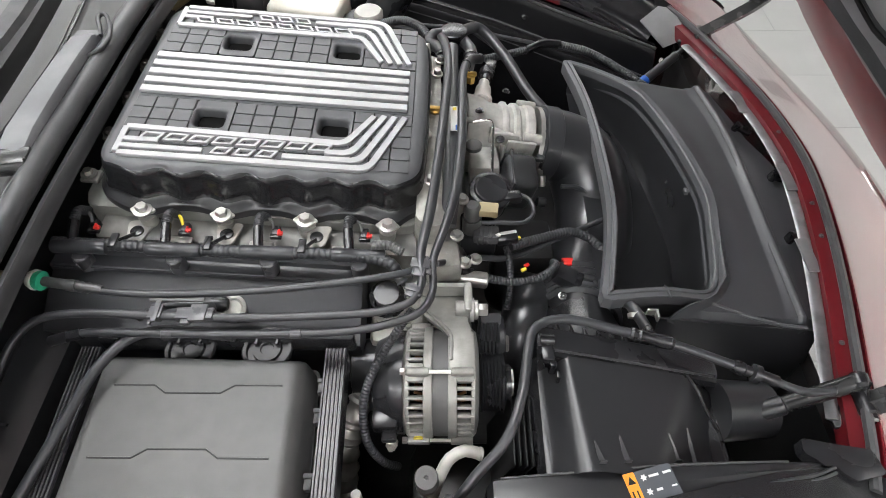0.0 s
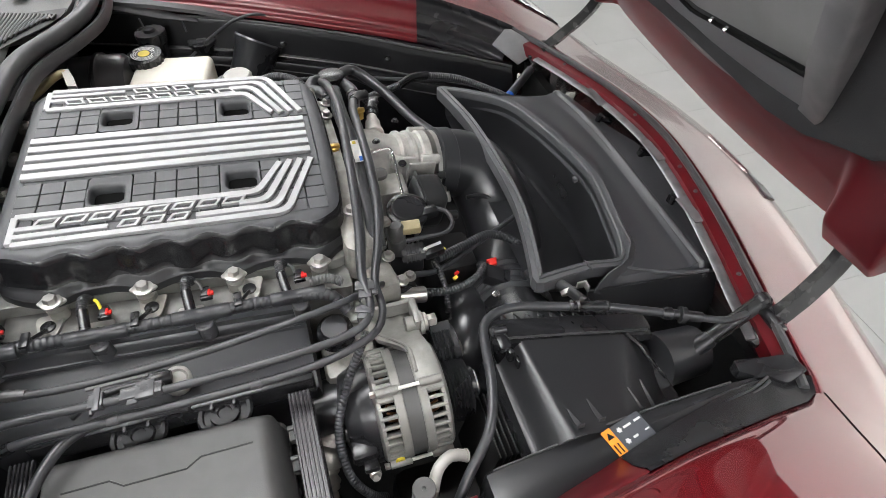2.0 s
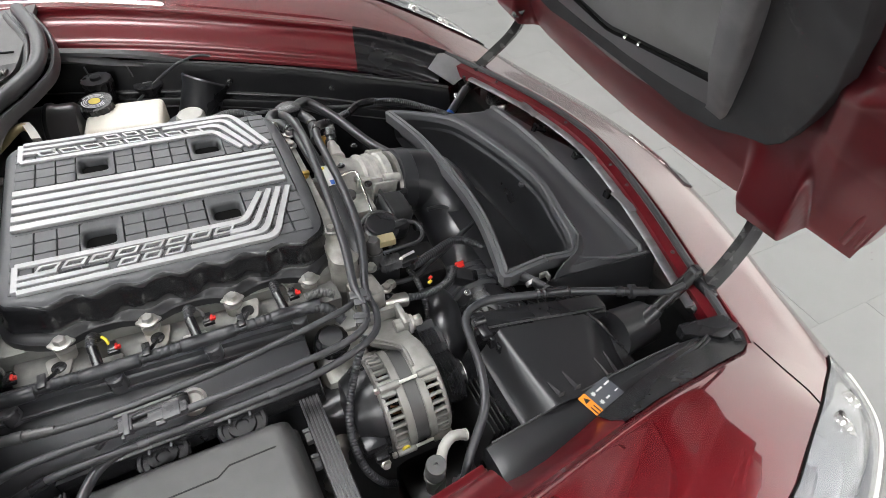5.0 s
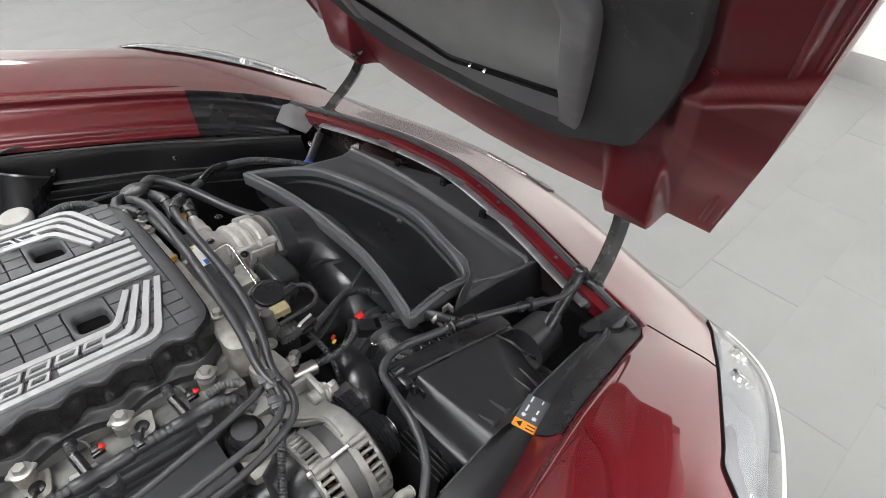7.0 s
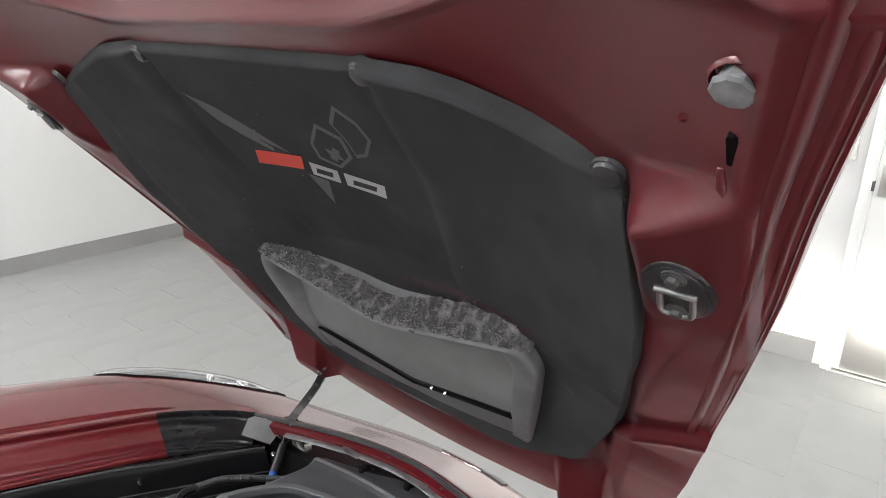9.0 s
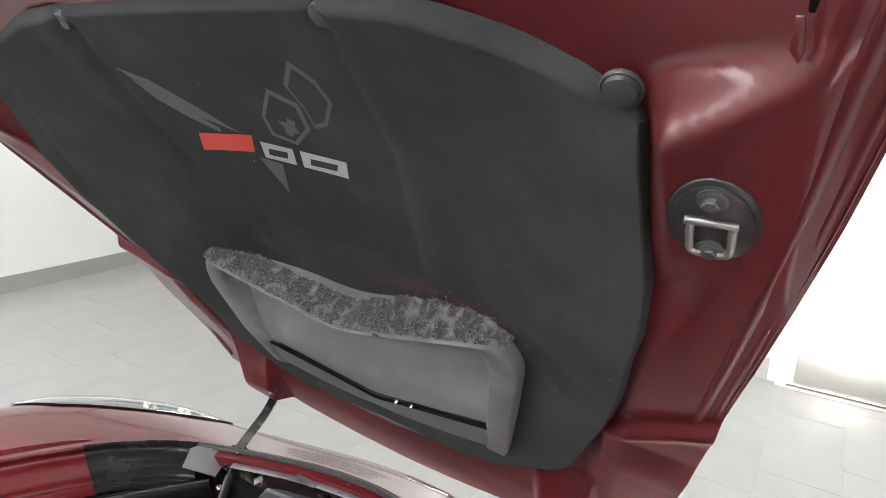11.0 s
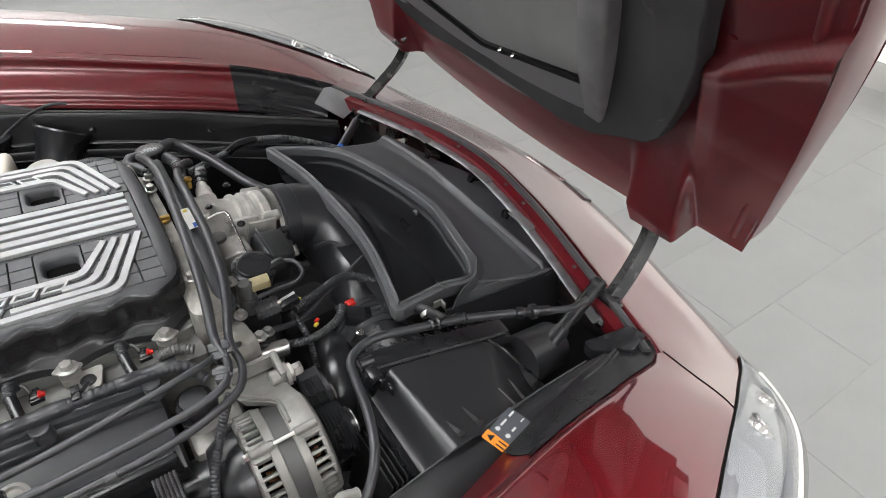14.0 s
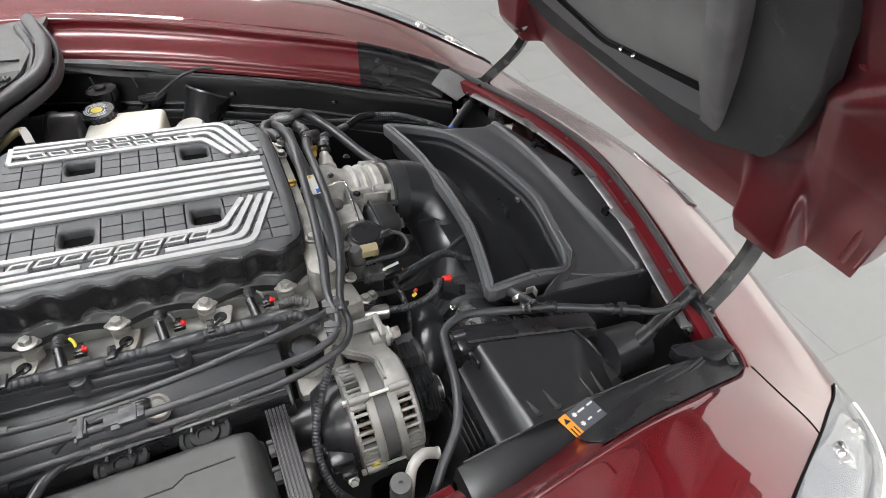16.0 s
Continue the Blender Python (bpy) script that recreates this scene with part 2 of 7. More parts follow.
M_RESV = surface("translucent_white_plastic", (0.72, 0.68, 0.6), 0.4, bump=0.1, vary=0.06, scale=9, stain=(0.6, 0.46, 0.33), stain_amount=0.35, stain_scale=7)
M_WHITE = surface("white_plastic", (0.68, 0.67, 0.63), 0.4, bump=0.05, vary=0.08)
M_YELLOW = surface("yellow_plastic", (0.7, 0.55, 0.05), 0.45, bump=0.05)
M_REDCLIP = surface("red_plastic", (0.6, 0.02, 0.015), 0.4, bump=0.05)
M_BLUE = surface("blue_tape", (0.02, 0.1, 0.42), 0.4, bump=0.05)
M_GREEN = surface("green_plastic", (0.03, 0.4, 0.22), 0.4, bump=0.05)
M_ORANGE = surface("orange_print", (0.85, 0.27, 0.03), 0.5, bump=0.03, vary=0.04)
M_LABEL = surface("label_grey", (0.07, 0.075, 0.085), 0.4, bump=0.03, vary=0.04)
M_INK = surface("pale_print", (0.6, 0.6, 0.6), 0.5, bump=0.0, vary=0.03)
M_HOODRED = surface("bright_red_print", (0.62, 0.06, 0.04), 0.6, bump=0.3, vary=0.05)
M_HOODGREY = surface("pale_grey_print", (0.45, 0.45, 0.46), 0.6, bump=0.3, vary=0.05)
M_HOODDIM = surface("dim_grey_print", (0.1, 0.1, 0.102), 0.7, bump=0.3, vary=0.1)
M_BRASS = surface("brass", (0.55, 0.36, 0.1), 0.35, 0.9, bump=0.05)
M_TAN = surface("tan_plastic", (0.3, 0.25, 0.14), 0.45, bump=0.1)
M_COPPER = surface("copper_winding", (0.14, 0.055, 0.02), 0.4, 0.6, bump=0.4)
M_FOIL = surface("heat_foil", (0.5, 0.48, 0.45), 0.4, 0.85, bump=1.0, fine=90, vary=0.3)
M_WALL = surface("white_wall_paint", (0.64, 0.64, 0.625), 0.6, bump=0.08, fine=300, vary=0.02, scale=3)
M_CEIL = surface("ceiling_paint", (0.78, 0.78, 0.76), 0.8, bump=0.05, vary=0.02, scale=3)
M_BASE = surface("grey_baseboard_vinyl", (0.27, 0.265, 0.26), 0.45, bump=0.05, vary=0.06, scale=5)
M_TILE = surface("grey_porcelain_tile", (0.278, 0.276, 0.271), 0.18, bump=0.03, fine=200, vary=0.04, scale=4, rough_vary=0.08, stain=(0.238, 0.236, 0.231), stain_amount=0.6, stain_scale=2.2)
M_GROUT = surface("grey_grout", (0.246, 0.244, 0.24), 0.45, bump=0.1)
M_KICK = surface("brushed_kick_plate", (0.6, 0.59, 0.56), 0.36, 1.0, vary=0.04, bump=0.0, scale=3, rough_vary=0.03)
M_LAMP = glow("lamp_diffuser", (0.985, 0.99, 1.0), 21.5)
M_BRACE = surface("pale_satin_metal", (0.25, 0.25, 0.258), 0.34, 0.6, bump=0.1, vary=0.2, scale=20, stain=(0.05, 0.05, 0.05), stain_amount=0.7, stain_scale=16)
M_STRUT = surface("scuffed_dark_steel", (0.09, 0.09, 0.09), 0.38, 0.5, bump=0.15, vary=0.25, stain=(0.25, 0.25, 0.245), stain_amount=0.4, stain_scale=16)


def dense(poly, n=0.008):
    """The outline with points no further apart than n."""
    out = []
    for a, b in zip(poly, poly[1:] + poly[:1]):
        m = max(1, int(math.dist(a, b) / n))
        out += [tuple(a[i] + (b[i] - a[i]) * k / m for i in range(len(a))) for k in range(m)]
    return out
M_FOAM2 = surface("dull_white_cap", (0.42, 0.41, 0.38), 0.5, 0.2, bump=0.2, vary=0.1, stain=(0.3, 0.28, 0.24), stain_amount=0.4)


def ease(a, b, x):
    t = max(0.0, min(1.0, (x - a) / (b - a)))
    return t * t * (3 - 2 * t)
# near-black for seals and gaps, and for shade painted into slots and wells
M_BLACKSHADE = surface("matte_black_and_painted_shade", (0.004, 0.004, 0.004), 0.7, bump=0.0, spec=0.1)
M_GLASS = surface("clear_lens", (1.0, 1.0, 1.0), 0.03, bump=0.0, vary=0.01, trans=1.0, rough_vary=0.02)
M_LIDBLACK = surface("satin_black_moulding", (0.022, 0.0223, 0.024), 0.34, bump=0.08, fine=900, vary=0.05, scale=6, rough_vary=0.03, spec=0.6)
M_CASTMID = surface("weathered_cast_aluminium", (0.31, 0.3, 0.275), 0.5, 0.3, vary=0.25, scale=50, bump=0.6, fine=600, stain=(0.16, 0.135, 0.1), stain_scale=22, stain_amount=0.6)
M_DOOR = surface("white_door_paint", (0.74, 0.74, 0.72), 0.4, bump=0.04, vary=0.03, scale=4)
M_DUCTFRONT = surface("smooth_slate_duct", (0.125, 0.128, 0.136), 0.42, bump=0.15, fine=700, vary=0.1, scale=8, stain=(0.13, 0.131, 0.135), stain_amount=0.35, stain_scale=7)
M_DUCT = surface("scuffed_grey_duct", (0.13, 0.132, 0.137), 0.5, bump=0.25, fine=500, vary=0.15, scale=20, stain=(0.27, 0.265, 0.26), stain_amount=0.45, stain_scale=12)
M_DUCTIN = surface("dusty_grey_duct", (0.185, 0.186, 0.187), 0.5, bump=0.2, fine=500, vary=0.1, scale=12, stain=(0.14, 0.137, 0.13), stain_amount=0.5, stain_scale=9)
M_FRAYRED = surface("red_stained_foam", (0.15, 0.028, 0.055), 0.9, bump=1.0, fine=300, vary=0.5, scale=120)
M_BUMP = surface("dusty_bump_rubber", (0.14, 0.145, 0.15), 0.7, bump=0.4, fine=500, vary=0.2, stain=(0.3, 0.3, 0.31), stain_amount=0.7, stain_scale=60)
M_LOOP = surface("worn_striker_steel", (0.3, 0.3, 0.29), 0.4, 0.9, vary=0.2, bump=0.1, stain=(0.12, 0.12, 0.115), stain_scale=60)
M_HINGE = surface("dark_hinge_steel", (0.018, 0.018, 0.0185), 0.26, 0.1, bump=0.1, vary=0.2, stain=(0.07, 0.07, 0.069), stain_amount=0.25, stain_scale=16)
M_BOWL = surface("satin_reflector", (0.34, 0.35, 0.365), 0.22, 0.7, vary=0.03, bump=0.0)
M_GREYCASE = surface("dark_grey_casing", (0.032, 0.033, 0.034), 0.35, 0.1, bump=0.15, fine=900, vary=0.12)
M_NOZZLE = surface("pale_nozzle", (0.55, 0.52, 0.49), 0.45, 0.2, bump=0.1, vary=0.1, stain=(0.35, 0.32, 0.29), stain_amount=0.4, stain_scale=30)
M_CLIP = surface("grey_clip_plastic", (0.06, 0.06, 0.064), 0.3, bump=0.1, vary=0.1)
M_STRAP = surface("ridge_plastic", (0.05, 0.05, 0.052), 0.35, bump=0.1, vary=0.1)
M_RAIL = surface("satin_crimson_rail", (0.125, 0.005, 0.010), 0.3, 0.2, vary=0.04, bump=0.0, coat=0.7, coat_rough=0.24, coat_ior=1.7, rough_vary=0.04)
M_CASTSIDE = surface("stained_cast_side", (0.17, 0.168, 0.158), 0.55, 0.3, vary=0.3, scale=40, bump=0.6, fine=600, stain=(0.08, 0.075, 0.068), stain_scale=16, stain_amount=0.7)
M_CASTDULL = surface("dull_cast_aluminium", (0.24, 0.24, 0.225), 0.55, 0.4, vary=0.2, scale=40, bump=0.5, fine=600, stain=(0.12, 0.115, 0.1), stain_scale=20, stain_amount=0.5)
M_FRAYDIM = surface("matted_foam", (0.048, 0.046, 0.047), 0.9, bump=1.0, fine=300, vary=0.5, scale=90, stain=(0.24, 0.23, 0.225), stain_amount=0.8, stain_scale=45)
M_CASTGREY = surface("grey_cast_aluminium", (0.27, 0.264, 0.248), 0.45, 0.35, vary=0.2, scale=60, bump=0.5, fine=600, stain=(0.15, 0.145, 0.13), stain_scale=30, stain_amount=0.5)
M_SKIRT = surface("gloss_black_moulding", (0.014, 0.0142, 0.0155), 0.24, bump=0.04, fine=900, vary=0.08, scale=6, rough_vary=0.03, spec=0.6)

# ---- the room ------------------------------------------------------------
X0, X1, Y0, Y1, ZC = -4.6, 3.35, -3.6, 4.55, 3.1


def slab(name, size, at, material, label, category):
    bm = box(*size, at=at)
    return tagged(part(name, bm, material, None, label, smooth=0), category=category, kind="structure")


floor = slab("floor", (X1 - X0 + 0.3, Y1 - Y0 + 0.3, 0.1), ((X0 + X1) / 2, (Y0 + Y1) / 2, -0.0512), M_GROUT, "grey tiled showroom floor with thin joints", "floor")
slab("wall_east", (0.15, Y1 - Y0 + 0.3, ZC), (X1 + 0.075, (Y0 + Y1) / 2, ZC / 2), M_WALL, "plain white painted wall with a grey baseboard", "wall")
slab("wall_north", (X1 - X0, 0.15, ZC), ((X0 + X1) / 2, Y1 + 0.075, ZC / 2), M_WALL, "plain white painted wall behind the car", "wall")
slab("wall_west", (0.15, Y1 - Y0 + 0.3, ZC), (X0 - 0.075, (Y0 + Y1) / 2, ZC / 2), M_WALL, "plain white painted wall", "wall")
slab("wall_south", (X1 - X0, 0.15, ZC), ((X0 + X1) / 2, Y0 - 0.075, ZC / 2), M_WALL, "plain white painted wall", "wall")
slab("ceiling", (X1 - X0 + 0.3, Y1 - Y0 + 0.3, 0.1), ((X0 + X1) / 2, (Y0 + Y1) / 2, ZC + 0.05), M_CEIL, "plain white ceiling", "ceiling")
slab("baseboard", (X1 - X0, 0.012, 0.13), ((X0 + X1) / 2, Y1 - 0.006, 0.065), M_BASE, "grey vinyl baseboard along the wall", "baseboard")
slab("baseboard", (0.012, Y1 + 0.50, 0.13), (X1 - 0.006, (Y1 - 0.50) / 2, 0.065), M_BASE, "grey vinyl baseboard along the wall", "baseboard")

# ceiling light panels
LIGHTS = [(-3.2, -2.5), (-0.8, -2.5), (1.6, -2.5), (-3.2, 0.3), (-0.8, 0.3), (1.7, -0.5), (-3.2, 3.1), (-1.4, 3.1), (0.25, 3.75)]
LW, LD = 1.5, 0.6
lum = thing("ceiling_light", "white rectangular ceiling light panel", "ceiling light", "ceiling lights", at=pose(*LIGHTS[0], ZC))
for sx, sy, ox, oy in ((LW + 0.06, 0.03, 0, LD / 2 + 0.015), (LW + 0.06, 0.03, 0, -LD / 2 - 0.015), (0.03, LD, LW / 2 + 0.015, 0), (0.03, LD, -LW / 2 - 0.015, 0)):
    part("frame_rail", box(sx, sy, 0.05, at=(ox, oy, -0.025)), M_WHITE, lum)
part("diffuser", box(LW, LD, 0.02, at=(0, 0, -0.03)), M_LAMP, lum, "glowing white diffuser")
for lx, ly in LIGHTS[1:]:
    copy_thing(lum, pose(lx, ly, ZC))

# door in the east wall
door = thing("door_1", "white painted door with a brushed kick plate", "door", kind="structure")
DY0, DY1 = -1.517, -0.597
part("leaf", box(0.03, DY1 - DY0, 2.08, 0.003, at=(X1 - 0.012, (DY0 + DY1) / 2, 1.055)), M_DOOR, door)
part("kick_plate", box(0.004, DY1 - DY0 - 0.06, 0.26, 0.001, at=(X1 - 0.029, (DY0 + DY1) / 2, 0.155)), M_KICK, door, "brushed steel kick plate")
part("threshold", box(0.05, DY1 - DY0, 0.014, 0.004, at=(X1 - 0.03, (DY0 + DY1) / 2, 0.004)), M_KICK, door, "steel threshold strip")
for y0 in (DY1 + 0.028, DY0 - 0.028):
    jamb = part("door_frame", box(0.05, 0.056, 2.16, 0.004, at=(X1 - 0.02, y0, 1.08)), M_DOOR, door, "white steel door frame")
    part("stop", box(0.012, 0.012, 2.12, 0.002, at=(X1 - 0.048, y0 - 0.012, 1.06)), M_DOOR, jamb)
part("door_frame", box(0.05, DY1 - DY0 + 0.11, 0.056, 0.004, at=(X1 - 0.02, (DY0 + DY1) / 2, 2.13)), M_DOOR, door)
lockset = part("door_handle", box(0.012, 0.06, 0.16, 0.006, at=(X1 - 0.033, DY1 - 0.05, 1.06)), M_KICK, door, "brushed steel door handle")
part("lever", joined(rod((X1 - 0.03, DY1 - 0.05, 1.08), (X1 - 0.075, DY1 - 0.05, 1.08), 0.012), rod((X1 - 0.072, DY1 - 0.05, 1.08), (X1 - 0.072, DY1 - 0.17, 1.08), 0.011)), M_KICK, lockset)
part("strike", box(0.02, 0.014, 0.05, 0.002, at=(X1 - 0.04, DY1 + 0.004, 1.03)), M_LID, door)

keypad = thing("alarm_keypad", "white wall alarm keypad with a dark display", "keypad")
part("case", box(0.026, 0.15, 0.115, 0.006, at=(X1 - 0.013, -0.42, 1.205)), M_WHITE, keypad)
part("display", box(0.003, 0.085, 0.022, 0.001, at=(X1 - 0.027, -0.435, 1.242)), M_LABEL, keypad, "dark green-grey display")
for r in range(4):
    for c in range(4):
        part("key", box(0.004, 0.013, 0.009, 0.001, at=(X1 - 0.0275, -0.462 + 0.022 * c, 1.216 - 0.0135 * r), segs=1), M_FOAM2, keypad)
sensor = thing("wall_control", "small white wall control with a dark top", "wall control")
part("case", box(0.02, 0.045, 0.1, 0.005, at=(X1 - 0.01, -0.351, 1.393)), M_WHITE, sensor)
part("window", box(0.003, 0.03, 0.022, 0.001, at=(X1 - 0.021, -0.351, 1.421)), M_LABEL, sensor)
outlet = thing("wall_outlet", "white double wall outlet plate", "wall outlet", "wall outlets", at=pose(X1, -0.30, 0.505))
part("plate", box(0.008, 0.075, 0.12, 0.003, at=(-0.004, 0, 0)), M_WHITE, outlet)
for dz in (-0.025, 0.025):
    part("socket", box(0.004, 0.034, 0.028, 0.004, at=(-0.0095, 0, dz)), M_FOAM2, outlet)
copy_thing(outlet, pose(2.43, Y1, 0.45, 0, 0, 90))
post = thing("wall_post", "thin white metal post against the wall", "post")
part("post", box(0.02, 0.018, 0.95, 0.004, at=(X1 - 0.012, -0.17, 0.66)), M_FOAM2, post)
part("bracket", box(0.03, 0.03, 0.02, 0.004, at=(X1 - 0.015, -0.17, 0.42)), M_WHITE, post)

# ---- car body: fenders, nose, inner rails ---------------------------------
# opening edge of the engine bay, from the far side round the nose to the near side
EDGE = [(-1.15, 0.79, 0.945), (-0.7, 0.752, 0.935), (-0.335, 0.702, 0.912), (-0.125, 0.663, 0.881), (0.083, 0.621, 0.838), (0.263, 0.583, 0.797), (0.40, 0.545, 0.752), (0.475, 0.492, 0.728), (0.522, 0.40, 0.722),
        (0.555, 0.29, 0.725), (0.583, 0.17, 0.728), (0.596, 0.03, 0.73), (0.583, -0.10, 0.73), (0.558, -0.23, 0.728), (0.532, -0.345, 0.722), (0.508, -0.445, 0.718), (0.485, -0.497, 0.724), (0.40, -0.516, 0.752), (0.263, -0.538, 0.79), (0.083, -0.576, 0.832), (-0.125, -0.618, 0.875), (-0.335, -0.657, 0.906), (-0.7, -0.707, 0.93), (-1.15, -0.745, 0.94)]
EDGE_LINE = smooth_path(EDGE, 0.03)
EDGE_ARC = [0.0]
for _a, _b in zip(EDGE_LINE, EDGE_LINE[1:]):
    EDGE_ARC.append(EDGE_ARC[-1] + (_b - _a).length)


def outward(i):
    out = Vector()
    for k in range(2, 9):
        d = EDGE_LINE[min(i + k, len(EDGE_LINE) - 1)] - EDGE_LINE[max(i - k, 0)]
        out += Vector((-d.y, d.x, 0)).normalized()
    return out.normalized()


def shell_row(i):
    p, o = EDGE_LINE[i], outward(i)
    k = max(0.0, o.x) ** 1.4  # 1 at the nose, 0 along the fenders
    fender = [(0, 0), (0.006, 0.003), (0.03, 0.021), (0.08, 0.042), (0.13, 0.051), (0.18, 0.049), (0.235, 0.02), (0.28, -0.05), (0.305, -0.16), (0.30, -0.36)]
    if o.y < 0:
        fender = [(0, 0), (0.005, 0.006), (0.014, 0.0138), (0.035, 0.0225), (0.08, 0.0365), (0.13, 0.050), (0.175, 0.0585), (0.225, 0.048), (0.28, -0.05), (0.305, -0.16), (0.30, -0.36)]
        fender.pop(0)
        fender[0] = (0, 0)
        f = interp(p.x, [0.1, 0.25, 0.48], [1, 0.95, 0.8])  # the fender narrows towards the nose
        fender = [(a * f, b * f) for a, b in fender]
    nose = [(0, 0), (0.006, -0.002), (0.03, -0.014), (0.08, -0.039), (0.13, -0.064), (0.175, -0.094), (0.21, -0.14), (0.235, -0.20), (0.245, -0.30), (0.23, -0.5)]
    return [p + o * (f[0] * (1 - k) + n[0] * k) + Vector((0, 0, f[1] * (1 - k) + n[1] * k)) for f, n in zip(fender, nose)]


def shell(lo, hi):
    rows = []
    for i in range(lo, hi + 1):
        rows.append(rounded_row(shell_row(i), 6))
    return [list(q) for q in zip(*[rounded_row(col, 4) for col in zip(*rows)])]


def rounded_row(row, m=4):
    """A smooth curve through the points of a cross-section."""
    out = []
    for k in range(len(row) - 1):
        a, b, c, d = row[max(k - 1, 0)], row[k], row[k + 1], row[min(k + 2, len(row) - 1)]
        for j in range(m):
            t = j / m
            out.append(0.5 * (2 * b + (c - a) * t + (2 * a - 5 * b + 4 * c - d) * t * t + (3 * b - a - 3 * c + d) * t * t * t))
    return out + [row[-1]]


def index_near(x, y):
    return min(range(len(EDGE_LINE)), key=lambda i: (EDGE_LINE[i].x - x) ** 2 + (EDGE_LINE[i].y - y) ** 2)


car = thing("car_body", "deep red sports car front end with its hood raised", "car body")
N1, N2 = index_near(0.475, 0.492), index_near(0.485, -0.497)


far_fender = part("fender", loft(shell(0, N1)), M_RED, car, "glossy deep red fender", smooth=60)
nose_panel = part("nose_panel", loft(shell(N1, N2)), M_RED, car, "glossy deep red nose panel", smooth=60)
near_fender = part("fender", loft(shell(N2, len(EDGE_LINE) - 1)), M_RED, car, "glossy deep red fender", smooth=60)


def rail(lo, hi, profile):
    rows = []
    for i in range(lo, hi + 1):
        p, o = EDGE_LINE[i], outward(i)
        rows.append([p - o * a + Vector((0, 0, b)) for a, b in profile])
    return loft(rows)


LEDGE = [(0.0, 0.0), (0.002, -0.006), (0.002, -0.016), (0.005, -0.024), (0.012, -0.031), (0.022, -0.0365), (0.034, -0.041), (0.046, -0.0455), (0.055, -0.051), (0.060, -0.058), (0.062, -0.066), (0.068, -0.068), (0.074, -0.069), (0.076, -0.078)]
LEDGE = [tuple(q) for q in rounded_row([Vector(q) for q in LEDGE], 3)]
FB1, FB2 = index_near(0.25, 0.585), index_near(0.205, -0.55)
part("inner_rail", rail(0, FB1, LEDGE), M_RAIL, car, "glossy red inner fender rail", smooth=60)
part("rail_cover", rail(FB1, N1, [(a - 0.002 if a > 0 else 0, b + 0.002) for a, b in LEDGE]), M_PLASTIC, car, "black plastic cover over the fender rail")


def near_rail(lo, hi, lift=0.0):
    """The shallow inner side of the near fender, down to the seam beside the side cover."""
    rows = []
    for i in range(lo, hi + 1):
        p, o = EDGE_LINE[i], outward(i)
        w = interp(p.x, [-0.2, 0.1, 0.18, 0.28, 0.40, 0.47], [0.075, 0.03, 0.033, 0.04, 0.05, 0.058])
        d = interp(p.x, [-0.2, 0.1, 0.28, 0.40, 0.47], [0.07, 0.05, 0.028, 0.014, 0.006])
        rows.append([p + Vector((0, 0, lift)), p - o * w * 0.12 + Vector((0, 0, lift - 0.002)), p - o * w * 0.5 + Vector((0, 0, lift - d * 0.6)), p - o * w + Vector((0, 0, lift - d)), p - o * (w + 0.001) + Vector((0, 0, lift - d - 0.03))])
    return loft(rows)


part("rail_cover", near_rail(N2 - 1, FB2, 0.002), M_PLASTIC, car, "black plastic cover over the fender rail", 30)
FB3 = index_near(0.02, -0.59)
part("inner_rail", near_rail(FB2, FB3), M_RAIL, car, "glossy red inner fender rail", smooth=60)
FB2 = FB3
part("inner_rail", rail(FB3 - 1, len(EDGE_LINE) - 1, LEDGE), M_RAIL, car, "glossy red inner fender rail", smooth=60)
STRIP = [(0.0, 0.0), (0.002, -0.006), (0.014, -0.008), (0.015, -0.004), (0.034, -0.006), (0.036, -0.03)]
part("nose_flange", rail(N1, N2, STRIP), M_RAIL, car, "narrow red flange with small screws")
part("nose_seal", sweep([EDGE_LINE[i] - outward(i) * 0.012 + Vector((0, 0, 0.0)) for i in range(N1, N2 + 1, 2)], 0.0065, 8, 0.02), M_SEAL, car, "black rubber seal along the nose edge")
bay = box(1.7, 1.06, 0.02, at=(-0.35, 0.02, 0.28))
part("under_tray", bay, M_DARK, car, "dark bottom of the engine bay")
part("bay_wall", box(1.5, 0.02, 0.36, at=(-0.3, 0.56, 0.42)), M_DARK, car, "black inner bay wall")
part("bay_wall", box(1.5, 0.02, 0.40, at=(-0.3, -0.57, 0.45)), M_DARK, car, "black inner bay wall")
part("bay_wall", box(0.02, 1.0, 0.34, at=(0.52, 0.0, 0.46)), M_DARK, car, "black inner bay wall")
part("firewall", box(0.02, 1.2, 0.55, at=(-0.62, 0.0, 0.55)), M_DARK, car, "black firewall")
part("bay_wall", box(0.02, 0.40, 0.44, at=(-0.48, 0.43, 0.66)), M_DARK, car, "black inner bay wall")


for sy in (-0.775, 0.80):
    tyre = part("wheel", lathe((0.12, sy - 0.11, 0.325), (0, 1, 0), [(0.01, 0.24), (0, 0.25), (0.0, 0.29), (0.02, 0.318), (0.05, 0.325), (0.17, 0.325), (0.20, 0.318), (0.22, 0.29), (0.22, 0.25), (0.21, 0.24)], 48), M_RUBBER, car, "black front tyre standing on the floor")
    part("rim", lathe((0.12, sy - 0.112, 0.325), (0, 1, 0), [(0.0, 0.235), (0.02, 0.22), (0.05, 0.06), (0.174, 0.06), (0.204, 0.22), (0.224, 0.235)], 40), M_STRUT, tyre, "dark alloy rim")

emblem = thing("nose_emblem", "small chrome emblem of plain shapes on the nose", "car emblem")


